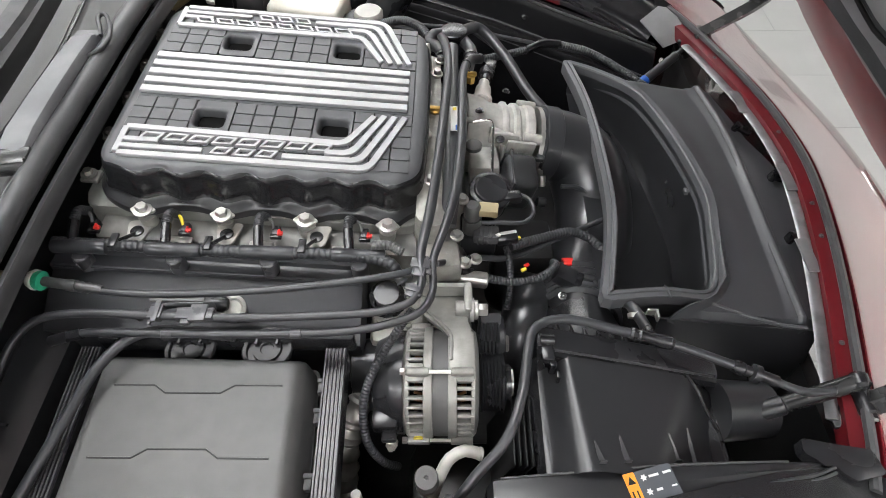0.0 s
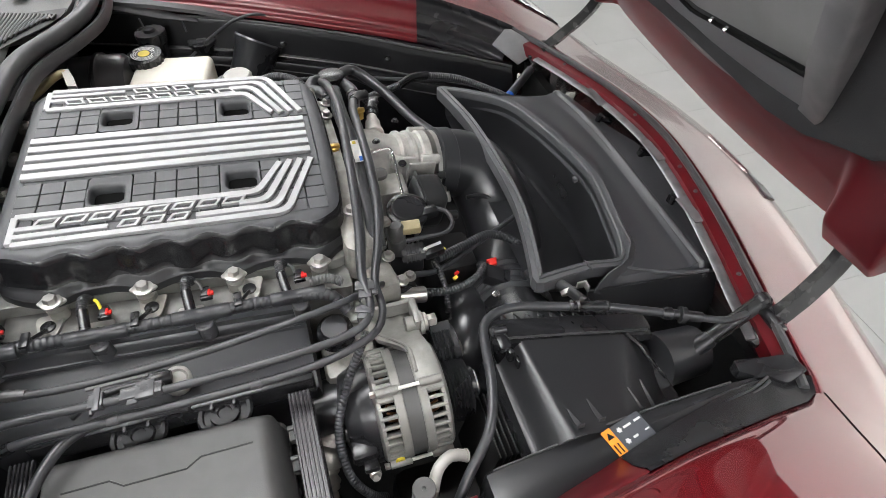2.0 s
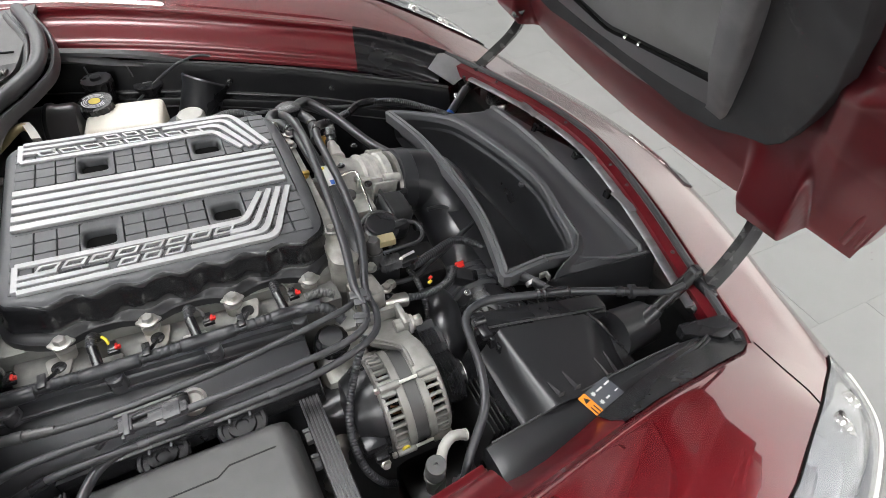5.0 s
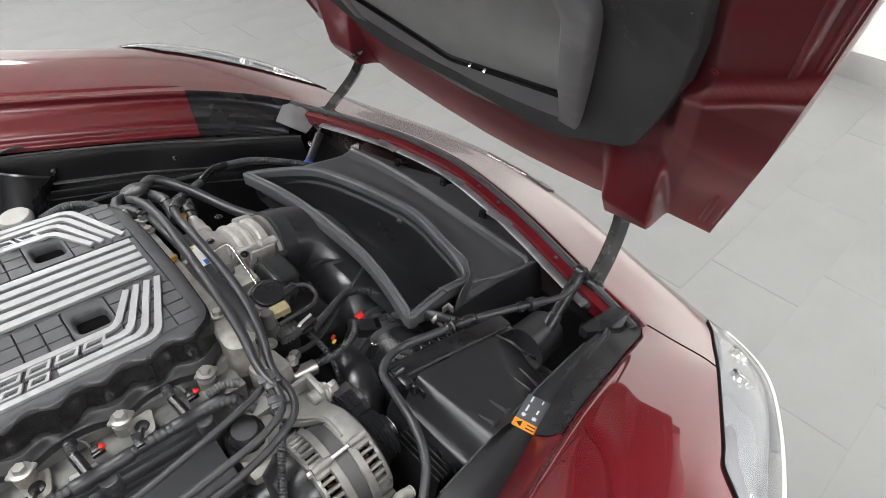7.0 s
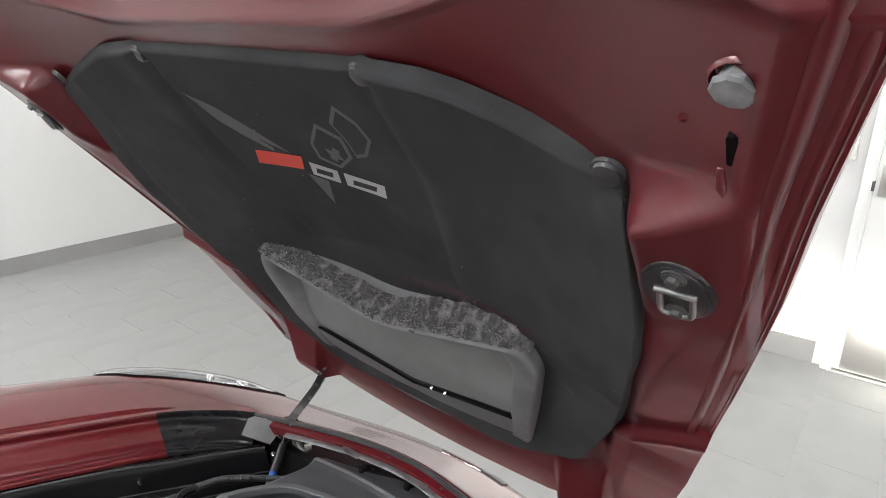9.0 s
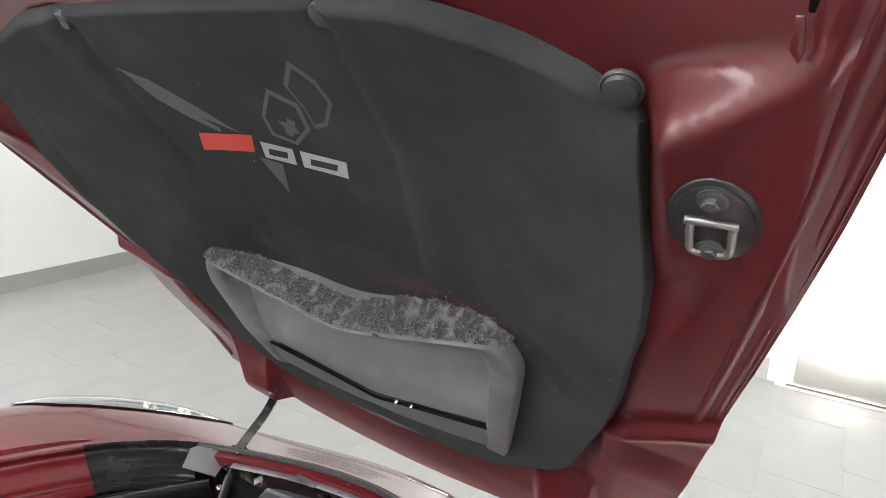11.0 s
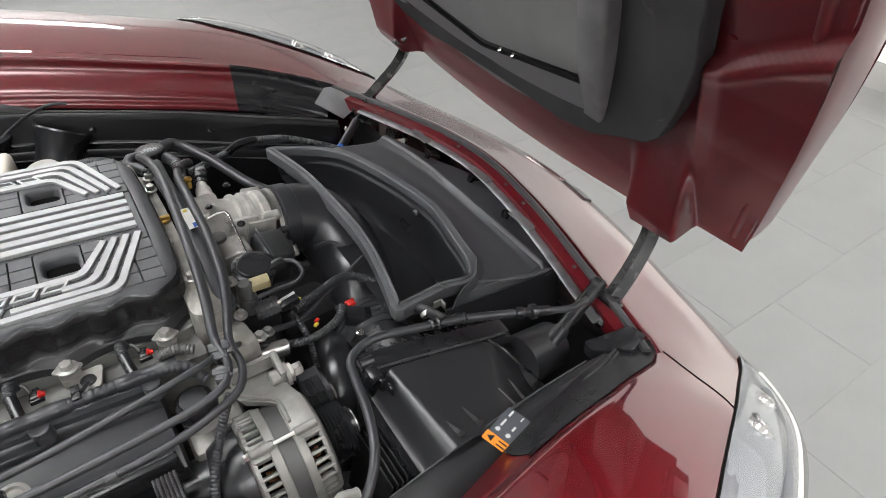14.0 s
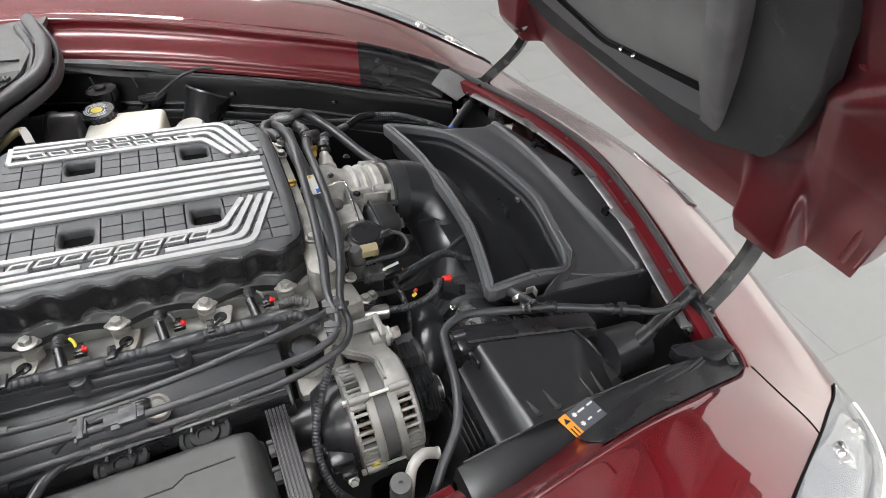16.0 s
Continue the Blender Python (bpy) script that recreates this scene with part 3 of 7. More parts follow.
def on_nose(y, off):
    """A place on the nose panel: across the car, and forward of its edge."""
    i = index_near(0.58, y)
    row = shell_row(i)
    offs = [0.0, 0.006, 0.03, 0.08, 0.13, 0.175]
    z = interp(off, offs, [q.z for q in row[:6]])
    return EDGE_LINE[i] + outward(i) * off + Vector((0, 0, z - EDGE_LINE[i].z + 0.002))


def patch(pts, thick=0.003):
    bm = bmesh.new()
    low = [bm.verts.new(p) for p in pts]
    top = [bm.verts.new(p + Vector((0.001, 0, thick))) for p in pts]
    bm.faces.new(low[::-1])
    bm.faces.new(top)
    for k in range(len(pts)):
        bm.faces.new((low[k], low[(k + 1) % len(pts)], top[(k + 1) % len(pts)], top[k]))
    return bm


part("wing", patch([on_nose(0.078, 0.139), on_nose(0.04, 0.143), on_nose(0.0, 0.150), on_nose(-0.04, 0.160), on_nose(-0.042, 0.152), on_nose(0.0, 0.143), on_nose(0.04, 0.138)]), M_CHROME, emblem, "bright pointed wing")
part("flag", patch([on_nose(-0.046, 0.146), on_nose(-0.052, 0.168), on_nose(-0.09, 0.166), on_nose(-0.096, 0.156), on_nose(-0.086, 0.144)]), M_STRUT, emblem, "dark square flag")
part("flag_inlay", patch([on_nose(-0.054, 0.150) + Vector((0, 0, 0.002)), on_nose(-0.058, 0.163) + Vector((0, 0, 0.002)), on_nose(-0.082, 0.162) + Vector((0, 0, 0.002)), on_nose(-0.08, 0.148) + Vector((0, 0, 0.002))]), M_CHROME, emblem)
# ---- hood ------------------------------------------------------------------
# local axes: x up the slope towards the raised rear edge, y across the car, z towards the engine
_rot = Matrix.Rotation(radians(-2.5), 3, "Z")
_d, _n = _rot @ Vector((-0.668, 0, 0.744)), _rot @ Vector((-0.744, 0, -0.668))
_v = _n.cross(_d)
HOOD = Matrix(((_d.x, _v.x, _n.x, 0.655), (_d.y, _v.y, _n.y, 0.0), (_d.z, _v.z, _n.z, 0.83), (0, 0, 0, 1)))
hood = thing("hood", "raised front-hinged deep red hood with a black felt liner underneath", "car hood", at=HOOD)


def hpart(name, bm, material, label="", smooth=45, parent=None):
    """A part of the hood; the open hood sits slightly askew on its hinges."""
    for q in bm.verts:
        u, v, w = q.co
        q.co = (u + 0.055 * v * ease(0.45, 0.9, u), v - 0.08 * u, w)
    return part(name, bm, material, parent or hood, label, smooth)




def hood_half(u):
    return interp(u, [-0.2, 0.0, 0.35, 0.5, 0.64, 0.85, 0.95, 1.05, 1.2], [0.40, 0.495, 0.567, 0.592, 0.612, 0.638, 0.648, 0.662, 0.68])


def hood_front(s):
    return interp(abs(s), [0, 0.25, 0.5, 0.6, 0.655, 0.685, 0.84, 0.87, 1.0], [-0.028, -0.018, 0.006, 0.016, 0.03, 0.058, 0.080, 0.089, 0.10])


def hood_edge_w(u):
    return interp(u, [-0.17, 0.0, 0.1, 0.2, 0.3, 0.4, 0.45, 0.6, 0.85, 1.05, 1.2], [0.05, 0.033, 0.016, -0.009, -0.033, -0.05, -0.0545, -0.057, -0.06, -0.058, -0.05])


def hood_w(u, v):
    k = ease(0.5, 0.9, u)
    s = min(1.0, abs(v) / ((0.86 + 0.09 * k) * hood_half(u)))
    crown = 0.107 * ease(0.02, 0.5, u) * (1 - 0.5 * ease(1.02, 1.2, u))
    return hood_edge_w(u) - crown * (1 - s ** (2 + 2.6 * k))


def lip_u(s):
    return 0.97 + 0.105 * ease(0.3, 1.0, abs(s))


def hood_rear(s):
    return lip_u(s) + 0.085 + 0.015 * abs(s)


def hood_grid(dw=0.0, grow=1.0, nu=48, ns=60, relief=True):
    rows = []
    for i in range(nu + 1):
        row = []
        for j in range(ns + 1):
            s = 2 * j / ns - 1
            uf = hood_front(s)
            u = uf + (hood_rear(s) - uf) * i / nu
            v = s * hood_half(u) * grow
            w = hood_w(u, v) + dw
            if relief:
                # pods that ramp up to the hinges, each with a sharp outer side
                av = abs(v)
                start = 0.18 + 0.06 * ease(0.35, 0.44, av)
                w += 0.036 * min(1.0, max(0.0, (start - u) / (start - 0.1))) * ease(0.325, 0.352, av) * (1 - ease(0.432, 0.446, av))
                # a slanting step across the side frame
                side = ease(0.78, 0.82, abs(s))
                step = 0.394 + 0.8 * (av - 0.467)
                w += side * (0.014 * (1 - ease(step - 0.011, step + 0.011, u)) * ease(0.16, 0.34, u) + 0.006 * math.exp(-(((u - step) / 0.0095) ** 2)))
                # pads under the latches, each with a steep face above it
                top = 0.877 + 0.66 * (av - 0.516)
                pad = ease(0.522, 0.55, av) * (1 - ease(0.618, 0.63, av)) * ease(0.70, 0.80, u) * (1 - ease(top, top + 0.022, u))
                w += pad * (hood_edge_w(u) + 0.003 - w)
                edge = ease(lip_u(s) - 0.018, hood_rear(s), u)
                w += 0.006 * math.exp(-(((u - lip_u(s)) / 0.008) ** 2)) - 0.06 * edge
            row.append((u, v, w))
        rows.append(row)
    return rows


hpart("inner_panel", loft(hood_grid(nu=240, ns=320)), M_REDIN, "deep red painted inner panel", 60)
hpart("outer_panel", loft(hood_grid(-0.055, 1.0, 40, 50, False)), M_RED, "glossy deep red outer skin", 60)
for sgn in (1, -1):
    pts = [(u, sgn * (hood_half(u) - 0.003), hood_edge_w(u) - 0.026) for u in np.linspace(0.125, 1.15, 24)]
    hpart("side_flange", sweep(pts, 0.027, 14, 0.03, flat=0.2, up=(0, 1, 0)), M_REDIN, "rolled deep red side flange")
    bead = [(u, sgn * (hood_half(u) - 0.020), hood_edge_w(u) - 0.002) for u in np.linspace(0.125, 1.12, 24)]
    hpart("side_bead", sweep(bead, 0.0055, 10, 0.03), M_REDIN)
    inner = [(u, sgn * (hood_half(u) - 0.008), hood_edge_w(u) - 0.003) for u in np.linspace(0.125, 1.12, 24)]
    hpart("hem", sweep(inner, 0.005, 10, 0.03, flat=0.7), M_REDIN, "folded sheet hem")

LIN = ([0.15, 0.168, 0.2, 0.225, 0.25, 0.31, 0.404, 0.493, 0.588, 0.64, 0.72, 0.77, 0.83, 0.94], [0.2, 0.276, 0.336, 0.384, 0.407, 0.436, 0.473, 0.497, 0.514, 0.526, 0.533, 0.529, 0.526, 0.526])


def liner_top(v):
    """The liner's upper edge: straight in the middle, sloping down to rounded corners."""
    a = abs(v)
    return interp(a, [0, 0.25, 0.32, 0.36, 0.414, 0.47, 0.5, 0.515, 0.523, 0.526], [0.935, 0.935, 0.932, 0.924, 0.91, 0.894, 0.886, 0.88, 0.872, 0.862])


def liner_w(u, v):
    crease = interp(u, [0.42, 0.5, 0.58, 0.75, 0.95], [0.10, 0.178, 0.2, 0.232, 0.225])
    out = ease(crease - 0.01, crease + 0.035, abs(v)) * (1 - 0.55 * ease(0.30, 0.5, abs(v)))
    low = 1 - ease(0.45, 0.52, u)
    groove = math.exp(-(((abs(v) - crease) / 0.006) ** 2)) * (1 - low)
    rim = ease(0.90, 0.93, abs(v) / interp(u, *LIN)) * ease(0.5, 0.6, u)
    dimple = sum(math.exp(-(((u - a + 0.016) ** 2 + (abs(v) - b) ** 2) / 0.00028)) for a, b in ((0.916, 0.232), (0.888, 0.508)))
    return hood_w(u, v) + 0.012 + 0.010 * max(out, low) - 0.0025 * groove - 0.003 * rim - 0.006 * dimple


rows = []
for t in np.linspace(0, 1, 150):
    row = []
    for s in np.sin(np.linspace(-math.pi / 2, math.pi / 2, 191)):
        h0 = interp(0.15 + 0.785 * t, *LIN)
        top = liner_top(s * h0)
        u = 0.15 + (top - 0.15) * t
        v = s * interp(u, *LIN)
        drop = 0.018 * ease(0.985, 1.0, abs(s)) + 0.018 * ease(0.988, 1.0, t)
        row.append((u, v, liner_w(u, v) - drop))
    rows.append(row)
hpart("liner", loft(rows), M_LINER, "worn black felt heat liner", 70)
for pu, pv in ((0.888, -0.508), (0.916, -0.232), (0.916, 0.232), (0.888, 0.508)):
    hpart("push_pin", lathe((pu, pv, liner_w(pu, pv) + 0.001), (0.05, 0, 1), [(-0.006, 0.0145), (-0.004, 0.0145), (-0.0025, 0.0135), (-0.003, 0.0122), (-0.0015, 0.0118), (0.0005, 0.011), (0.0012, 0.008), (0.001, 0.001)], 28), M_SEAL, "round dark push pin")


def decal(name, poly, material, lift=0.0012, label=""):
    bm = bmesh.new()
    pts = dense2([Vector((x, y)) for x, y in poly])
    face = bm.faces.new([bm.verts.new((p.x, p.y, 0)) for p in pts])
    bmesh.ops.triangulate(bm, faces=[face])
    bmesh.ops.subdivide_edges(bm, edges=bm.edges[:], cuts=2, use_grid_fill=True)
    for q in bm.verts:
        q.co.z = liner_w(q.co.x, q.co.y) + lift
    return hpart(name, bm, material, label, 0)


def dense2(pts):
    out = []
    for a, b in zip(pts, pts[1:] + pts[:1]):
        m = max(1, int((a - b).length / 0.02))
        out += [a.lerp(b, k / m) for k in range(m)]
    return out


# badge on the liner, as plain shapes in its colours
decal("badge_block", [(0.735, 0.133), (0.744, 0.008), (0.71, 0.03), (0.70, 0.157)], M_HOODRED, label="plain red badge shape")
for y0, y1 in ((0.0, -0.058), (-0.07, -0.146)):
    q = [(0.7335 + 0.12 * y0, y0), (0.7335 + 0.12 * y1, y1), (0.702 + 0.12 * y1, y1 + 0.014), (0.702 + 0.12 * y0, y0 + 0.014)]
    cx, cy = sum(p[0] for p in q) / 4, sum(p[1] for p in q) / 4
    decal("badge_block", q, M_HOODGREY, label="plain pale grey badge shape")
    decal("badge_inlay", [(cx + (x - cx) * 0.4, cy + (y - cy) * 0.6) for x, y in q], M_LINER, 0.0018, "dark inlay")
for q in ([(0.846, 0.206), (0.826, 0.146), (0.79, 0.092), (0.744, 0.03), (0.768, 0.10), (0.802, 0.156)], [(0.828, 0.19), (0.788, 0.128), (0.75, 0.07), (0.741, 0.075), (0.766, 0.128), (0.795, 0.17)]):
    decal("badge_wing", q, M_HOODDIM, 0.0008, "faint grey badge wing")
decal("badge_wing", [(0.70, 0.03), (0.692, -0.012), (0.625, 0.024)], M_HOODDIM, 0.0008, "faint grey badge wing")


def flag_shape(poly):
    """A faint flag: a pale outline round a darker field."""
    cx, cy = sum(p[0] for p in poly) / len(poly), sum(p[1] for p in poly) / len(poly)
    decal("badge_flag", poly, M_HOODDIM, 0.0008, "faint grey badge flag")
    decal("flag_field", [(cx + (x - cx) * 0.82, cy + (y - cy) * 0.82) for x, y in poly], M_LINER, 0.0012, "dark field of the badge flag")


flag_shape([(0.866, -0.152), (0.842, -0.176), (0.812, -0.182), (0.776, -0.152), (0.768, -0.128), (0.80, -0.13), (0.833, -0.122)])
flag_shape([(0.826, -0.088), (0.806, -0.125), (0.766, -0.118), (0.735, -0.074), (0.748, -0.036), (0.782, -0.044)])
decal("flag_cross", [(0.777, -0.07), (0.774, -0.084), (0.783, -0.09), (0.777, -0.1), (0.768, -0.094), (0.757, -0.096), (0.758, -0.084), (0.75, -0.078), (0.756, -0.068), (0.765, -0.073)], M_HOODDIM, 0.0016)

# scoop duct: a lipped box with a bent top edge that stands out of the liner
SC = dense(rounded([(0.478, 0.325), (0.40, 0.0), (0.478, -0.325), (0.435, -0.352), (0.165, -0.288), (0.10, 0.0), (0.165, 0.288), (0.435, 0.352)], [0.012, 0.06, 0.02, 0.035, 0.045, 0.1, 0.045, 0.035], 6))


def ring(poly, w):
    return [(x, y, w(x, y)) for x, y in poly]


def inset(poly, d, wide=1.0):
    cx, cy = 0.3, 0.0
    return [(cx + (x - cx) * (1 - d / 0.15), cy + (y - cy) * (1 - wide * d / 0.32)) for x, y in poly]


def top_w(x, y):
    return interp(x, [0.08, 0.2, 0.3, 0.5], [0.012, -0.006, -0.02, -0.077])


def bend(v):
    return 0.235 * abs(v)


scoop = hpart("scoop_duct", loft([ring(SC, lambda x, y: hood_w(x, y) - 0.005), ring(SC, lambda x, y: top_w(x, y) - 0.01), ring(inset(SC, 0.002), lambda x, y: top_w(x, y) - 0.003), ring(inset(SC, 0.006), top_w), ring(inset(SC, 0.011, 3.6), lambda x, y: top_w(x, y) - 0.002), ring(inset(SC, 0.0135, 3.4), lambda x, y: top_w(x, y) - 0.009), ring(inset(SC, 0.018, 3.0), lambda x, y: top_w(x, y) - 0.058)], closed=True), M_DUCT, "scuffed grey rubber scoop duct", 50)
floor_rows = [[(u + bend(v), v, top_w(u + bend(v), v) - 0.014 - 0.036 * ease(0.19, 0.37, u)) for v in np.linspace(-0.305, 0.305, 30)] for u in np.linspace(0.2, 0.395, 12)]
hpart("duct_floor", loft(floor_rows, thick=0.004), M_DUCTIN, "pale grey plastic duct floor", 40, scoop)
front_rows = [[(u + bend(v) * interp(u, [0.11, 0.19], [0.8, 1.0]), v, top_w(u + bend(v), v) - 0.003 - 0.004 * ease(0.17, 0.19, u)) for v in np.linspace(-0.292, 0.292, 30)] for u in np.linspace(0.112, 0.193, 6)]
hpart("duct_front", loft(front_rows, thick=0.006), M_DUCTFRONT, "dark grey plastic duct front", 40, scoop)
for sg in (1, -1):
    hpart("duct_side", loft([[(u, sg * v, top_w(u, v) - d) for u in np.linspace(0.235, 0.455, 12)] for v, d in ((0.306, 0.012), (0.298, 0.026), (0.29, 0.055))], thick=0.004), M_DUCTIN, "pale inner side", 40, scoop)
# black strip stands for the shade in the slot; nothing is cut open
hpart("slot", sweep([(0.196 + bend(v), v, top_w(0.196 + bend(v), v) - 0.0085) for v in np.linspace(-0.285, 0.285, 13)], 0.003, 8, 0.02), M_BLACKSHADE, "black strip painting the shade of the slot", 45, scoop)
for v in (-0.1, -0.06):
    hpart("screen_clip", box(0.008, 0.006, 0.008, 0.001, at=(0.197 + bend(v), v, top_w(0.22, v) - 0.008)), M_CHROME, "small bright clip", 30, scoop)
hpart("tear", box(0.004, 0.012, 0.003, 0.001, at=(0.425, -0.10, top_w(0.42, 0) + 0.0005)), M_DARK, "small tear in the lip", 30, scoop)
random.seed(4)


def fray(n, v0, v1, spread, r0, r1, up, start=0.0):
    """Torn tufts: thin slivers pulled out of the foam."""
    fr = bmesh.new()
    for k in range(n):
        v = random.uniform(v0, v1)
        t = random.random() ** 1.6
        reach = interp(v, [-0.35, -0.3, -0.15, 0.05, 0.33], [0.7, 1.25, 1.05, 0.5, 0.16]) * (0.7 + 0.5 * abs(math.sin(23 * v) * math.sin(57 * v + 1)))
        u = 0.405 + bend(v) + (start + spread * t) * reach
        w = max(top_w(u, v) - 0.002 - 0.05 * (t + start * 25) ** 1.3, liner_w(u, v)) + random.uniform(-0.002, up)
        r = random.uniform(r0, r1)
        a = Vector((u, v, w))
        d = Vector((random.uniform(0.2, 1), random.uniform(-0.5, 0.5), random.uniform(-0.4, 0.8))) * r * 2.2
        q = [fr.verts.new(a + d), fr.verts.new(a - d * 0.6)] + [fr.verts.new(a + Vector((random.uniform(-r, r), random.uniform(-r, r), random.uniform(-r, r))) * 0.6) for _ in range(2)]
        for i, j, l in ((0, 1, 2), (0, 2, 3), (0, 1, 3), (1, 2, 3)):
            fr.faces.new((q[i], q[j], q[l]))
    return fr


def crumble(v0, v1, width, seed):
    """A torn strip of foam between the duct lip and the liner."""
    random.seed(seed)
    rows = []
    for v in np.linspace(v0, v1, 150):
        k = width * interp(v, [-0.35, -0.3, -0.15, 0.05, 0.33], [0.7, 1.25, 1.05, 0.5, 0.16]) * (0.85 + 0.2 * math.sin(37 * v) + 0.15 * math.sin(91 * v + 1) + 0.1 * random.random()) * ease(v0, v0 + 0.05, v) * (1 - ease(v1 - 0.05, v1, v))
        row = []
        for t in np.linspace(0, 1, 7):
            u = 0.403 + bend(v) + k * t + random.uniform(-0.001, 0.001)
            row.append((u, v, max(top_w(u, v) - 0.002 - 0.05 * t ** 1.3, liner_w(u, v) + 0.001) + random.uniform(-0.0014, 0.0014)))
        rows.append(row)
    return loft(rows)


hpart("foam_strip", crumble(-0.345, 0.33, 0.019, 3), M_FRAYDIM, "torn grey foam strip", 0)
hpart("frayed_edge", fray(4200, -0.32, 0.32, 0.026, 0.0004, 0.002, 0.003), M_FRAY, "frayed grey foam edge", 0)
hpart("frayed_edge", fray(900, -0.36, 0.08, 0.018, 0.0003, 0.0012, 0.001, 0.024), M_FRAYRED, "red-stained frayed foam edge", 0)


def flecks(n, u0, u1, v0, v1, r0, r1, seed):
    """Fine scuffs lying on the felt, denser in the middle of the patch."""
    random.seed(seed)
    fl = bmesh.new()
    for k in range(n):
        a, b = random.gauss(0.5, 0.2), random.gauss(0.5, 0.24)
        v = v0 + (v1 - v0) * b
        u = u0 + (u1 - u0) * a + (bend(v) if abs(v) < 0.35 else bend(0.35) - 1.6 * (abs(v) - 0.35))
        c = Vector((u, v, liner_w(u, v) + 0.0005))
        d = Vector((random.uniform(-0.5, 1), random.uniform(-1, 1), 0)).normalized() * random.uniform(r0, r1)
        e = Vector((-d.y, d.x, 0)) * 0.35
        fl.faces.new([fl.verts.new(c + q) for q in (d, e, -d, -e)])
    return fl


for args, m, label in (((1500, 0.41, 0.455, -0.40, 0.06, 0.0006, 0.0022, 21), M_FRAYRED, "wine-red scuffs on the felt"), ((700, 0.36, 0.45, -0.46, -0.33, 0.0005, 0.002, 22), M_FRAYDIM, "grey scuffs on the felt"), ((260, 0.22, 0.33, -0.44, -0.39, 0.0004, 0.0014, 23), M_FRAY, "pale scuffs on the felt")):
    tagged(hpart("scuff", flecks(*args), m, label, 0), kind="stuff")

random.seed(12)
lint = bmesh.new()
for k in range(46):
    u, v = random.uniform(0.42, 0.9), random.uniform(-0.53, 0.4)
    a = Vector((u, v, liner_w(u, v) + 0.0006))
    r = random.uniform(0.0004, 0.0011)
    d = Vector((random.uniform(-1, 1), random.uniform(-0.6, 0.6), 0)).normalized()
    e = Vector((-d.y, d.x, 0)) * r * 0.6
    lint.faces.new([lint.verts.new(a + q) for q in (d * r * random.uniform(1, 2.4), e, -d * r, -e)])
tagged(hpart("dust_specks", lint, M_WHITE, "pale dust specks on the felt", 0), kind="stuff")

# latches, bump stops and sheet tabs
for sgn in (-1, 1):
    LM = pose(0.844, sgn * 0.576, hood_edge_w(0.844) + 0.0035, 0, 2, 0) @ Matrix.Diagonal((1.08, 1.08, 1, 1))
    plate = [(0.034 * math.cos(a), 0.0235 * math.sin(a)) for a in np.linspace(0, 2 * math.pi, 33)[:-1]]
    latch = hpart("latch_striker", moved(joined(prism(plate, -0.004, 0.0025, 0.0008, 1), prism([(0.9 * x, 0.88 * y) for x, y in plate], 0.0025, 0.004, 0.0008, 1)), LM), M_SATIN, "black steel striker plate")
    leg = [(0.003, -0.0105, 0.003), (-0.015, -0.0105, 0.006), (-0.020, -0.0098, 0.0067), (-0.022, -0.008, 0.007), (-0.022, 0.008, 0.007), (-0.020, 0.0098, 0.0067), (-0.015, 0.0105, 0.006), (0.003, 0.0105, 0.003)]
    hpart("loop", moved(sweep(leg, 0.0024, 10, 0.004), LM), M_LOOP, "bare steel striker loop", 45, latch)
    hpart("crossbar", moved(rod((0.003, -0.0135, 0.005), (0.003, 0.0135, 0.005), 0.0026), LM), M_LOOP, "", 45, latch)
    for du in (-0.021, 0.021):
        hpart("bolt", moved(joined(lathe((du, 0, 0.004), (0, 0, 1), [(0, 0.008), (0.0015, 0.008), (0.002, 0.006)], 20), hexbolt((du, 0, 0.005), (0, 0, 1), 0.0045, 0.005)), LM), M_STRUT, "", 35, latch)
    bu, bv = 1.024, sgn * 0.609
    bw = hood_w(bu, bv)
    bumper = hpart("rubber_bumper", lathe((bu, bv, bw + 0.0005), (-0.12, 0.08, 1), [(-0.006, 0.0085), (0.001, 0.0092), (0.003, 0.0108), (0.0045, 0.0108), (0.006, 0.0095), (0.0068, 0.0065), (0.0072, 0.001)], 9), M_BUMP, "dusty grey rubber bump stop", 20)
    hpart("socket", lathe((bu, bv, bw - 0.003), (-0.1, 0, 1), [(0, 0.0135), (0.002, 0.013), (0.0028, 0.0122), (0.0018, 0.0115), (-0.004, 0.0112)], 28, caps=False), M_REDIN, "", 35, bumper)
    # no hole here: a raised black inlay gives the slot's shade
    hpart("slot", moved(prism(rounded([(-0.011, -0.0028), (0.011, -0.0028), (0.011, 0.0028), (-0.011, 0.0028)], 0.002), -0.004, 0.0012), pose(0.983, sgn * 0.608, hood_w(0.983, 0.608), 0, -2, 0)), M_BLACKSHADE, "black inlay painting the shade of a panel slot")
    hpart("tab", moved(prism([(-0.012, -0.0022), (-0.006, -0.004), (0.009, -0.002), (0.009, 0.0015), (-0.006, 0.002)], 0, 0.0016, 0.0004, 1), pose(0.964, sgn * 0.603, hood_w(0.964, 0.603) + 0.006, 0, 8, 0)), M_REDIN, "bent red sheet tab")
    for su, sv in ((0.98, 0.577), (0.924, 0.569)):
        hpart("rivet", lathe((su, sgn * sv, hood_w(su, sv)), (0, 0, 1), [(0, 0.0032), (0.001, 0.0032), (0.002, 0.0015)], 14), M_REDIN)
    hpart("frame_screw", lathe((0.448, sgn * 0.5, hood_w(0.448, 0.5) + 0.001), (0, 0, 1), [(0, 0.004), (0.001, 0.004), (0.002, 0.0015)], 14), M_REDIN)

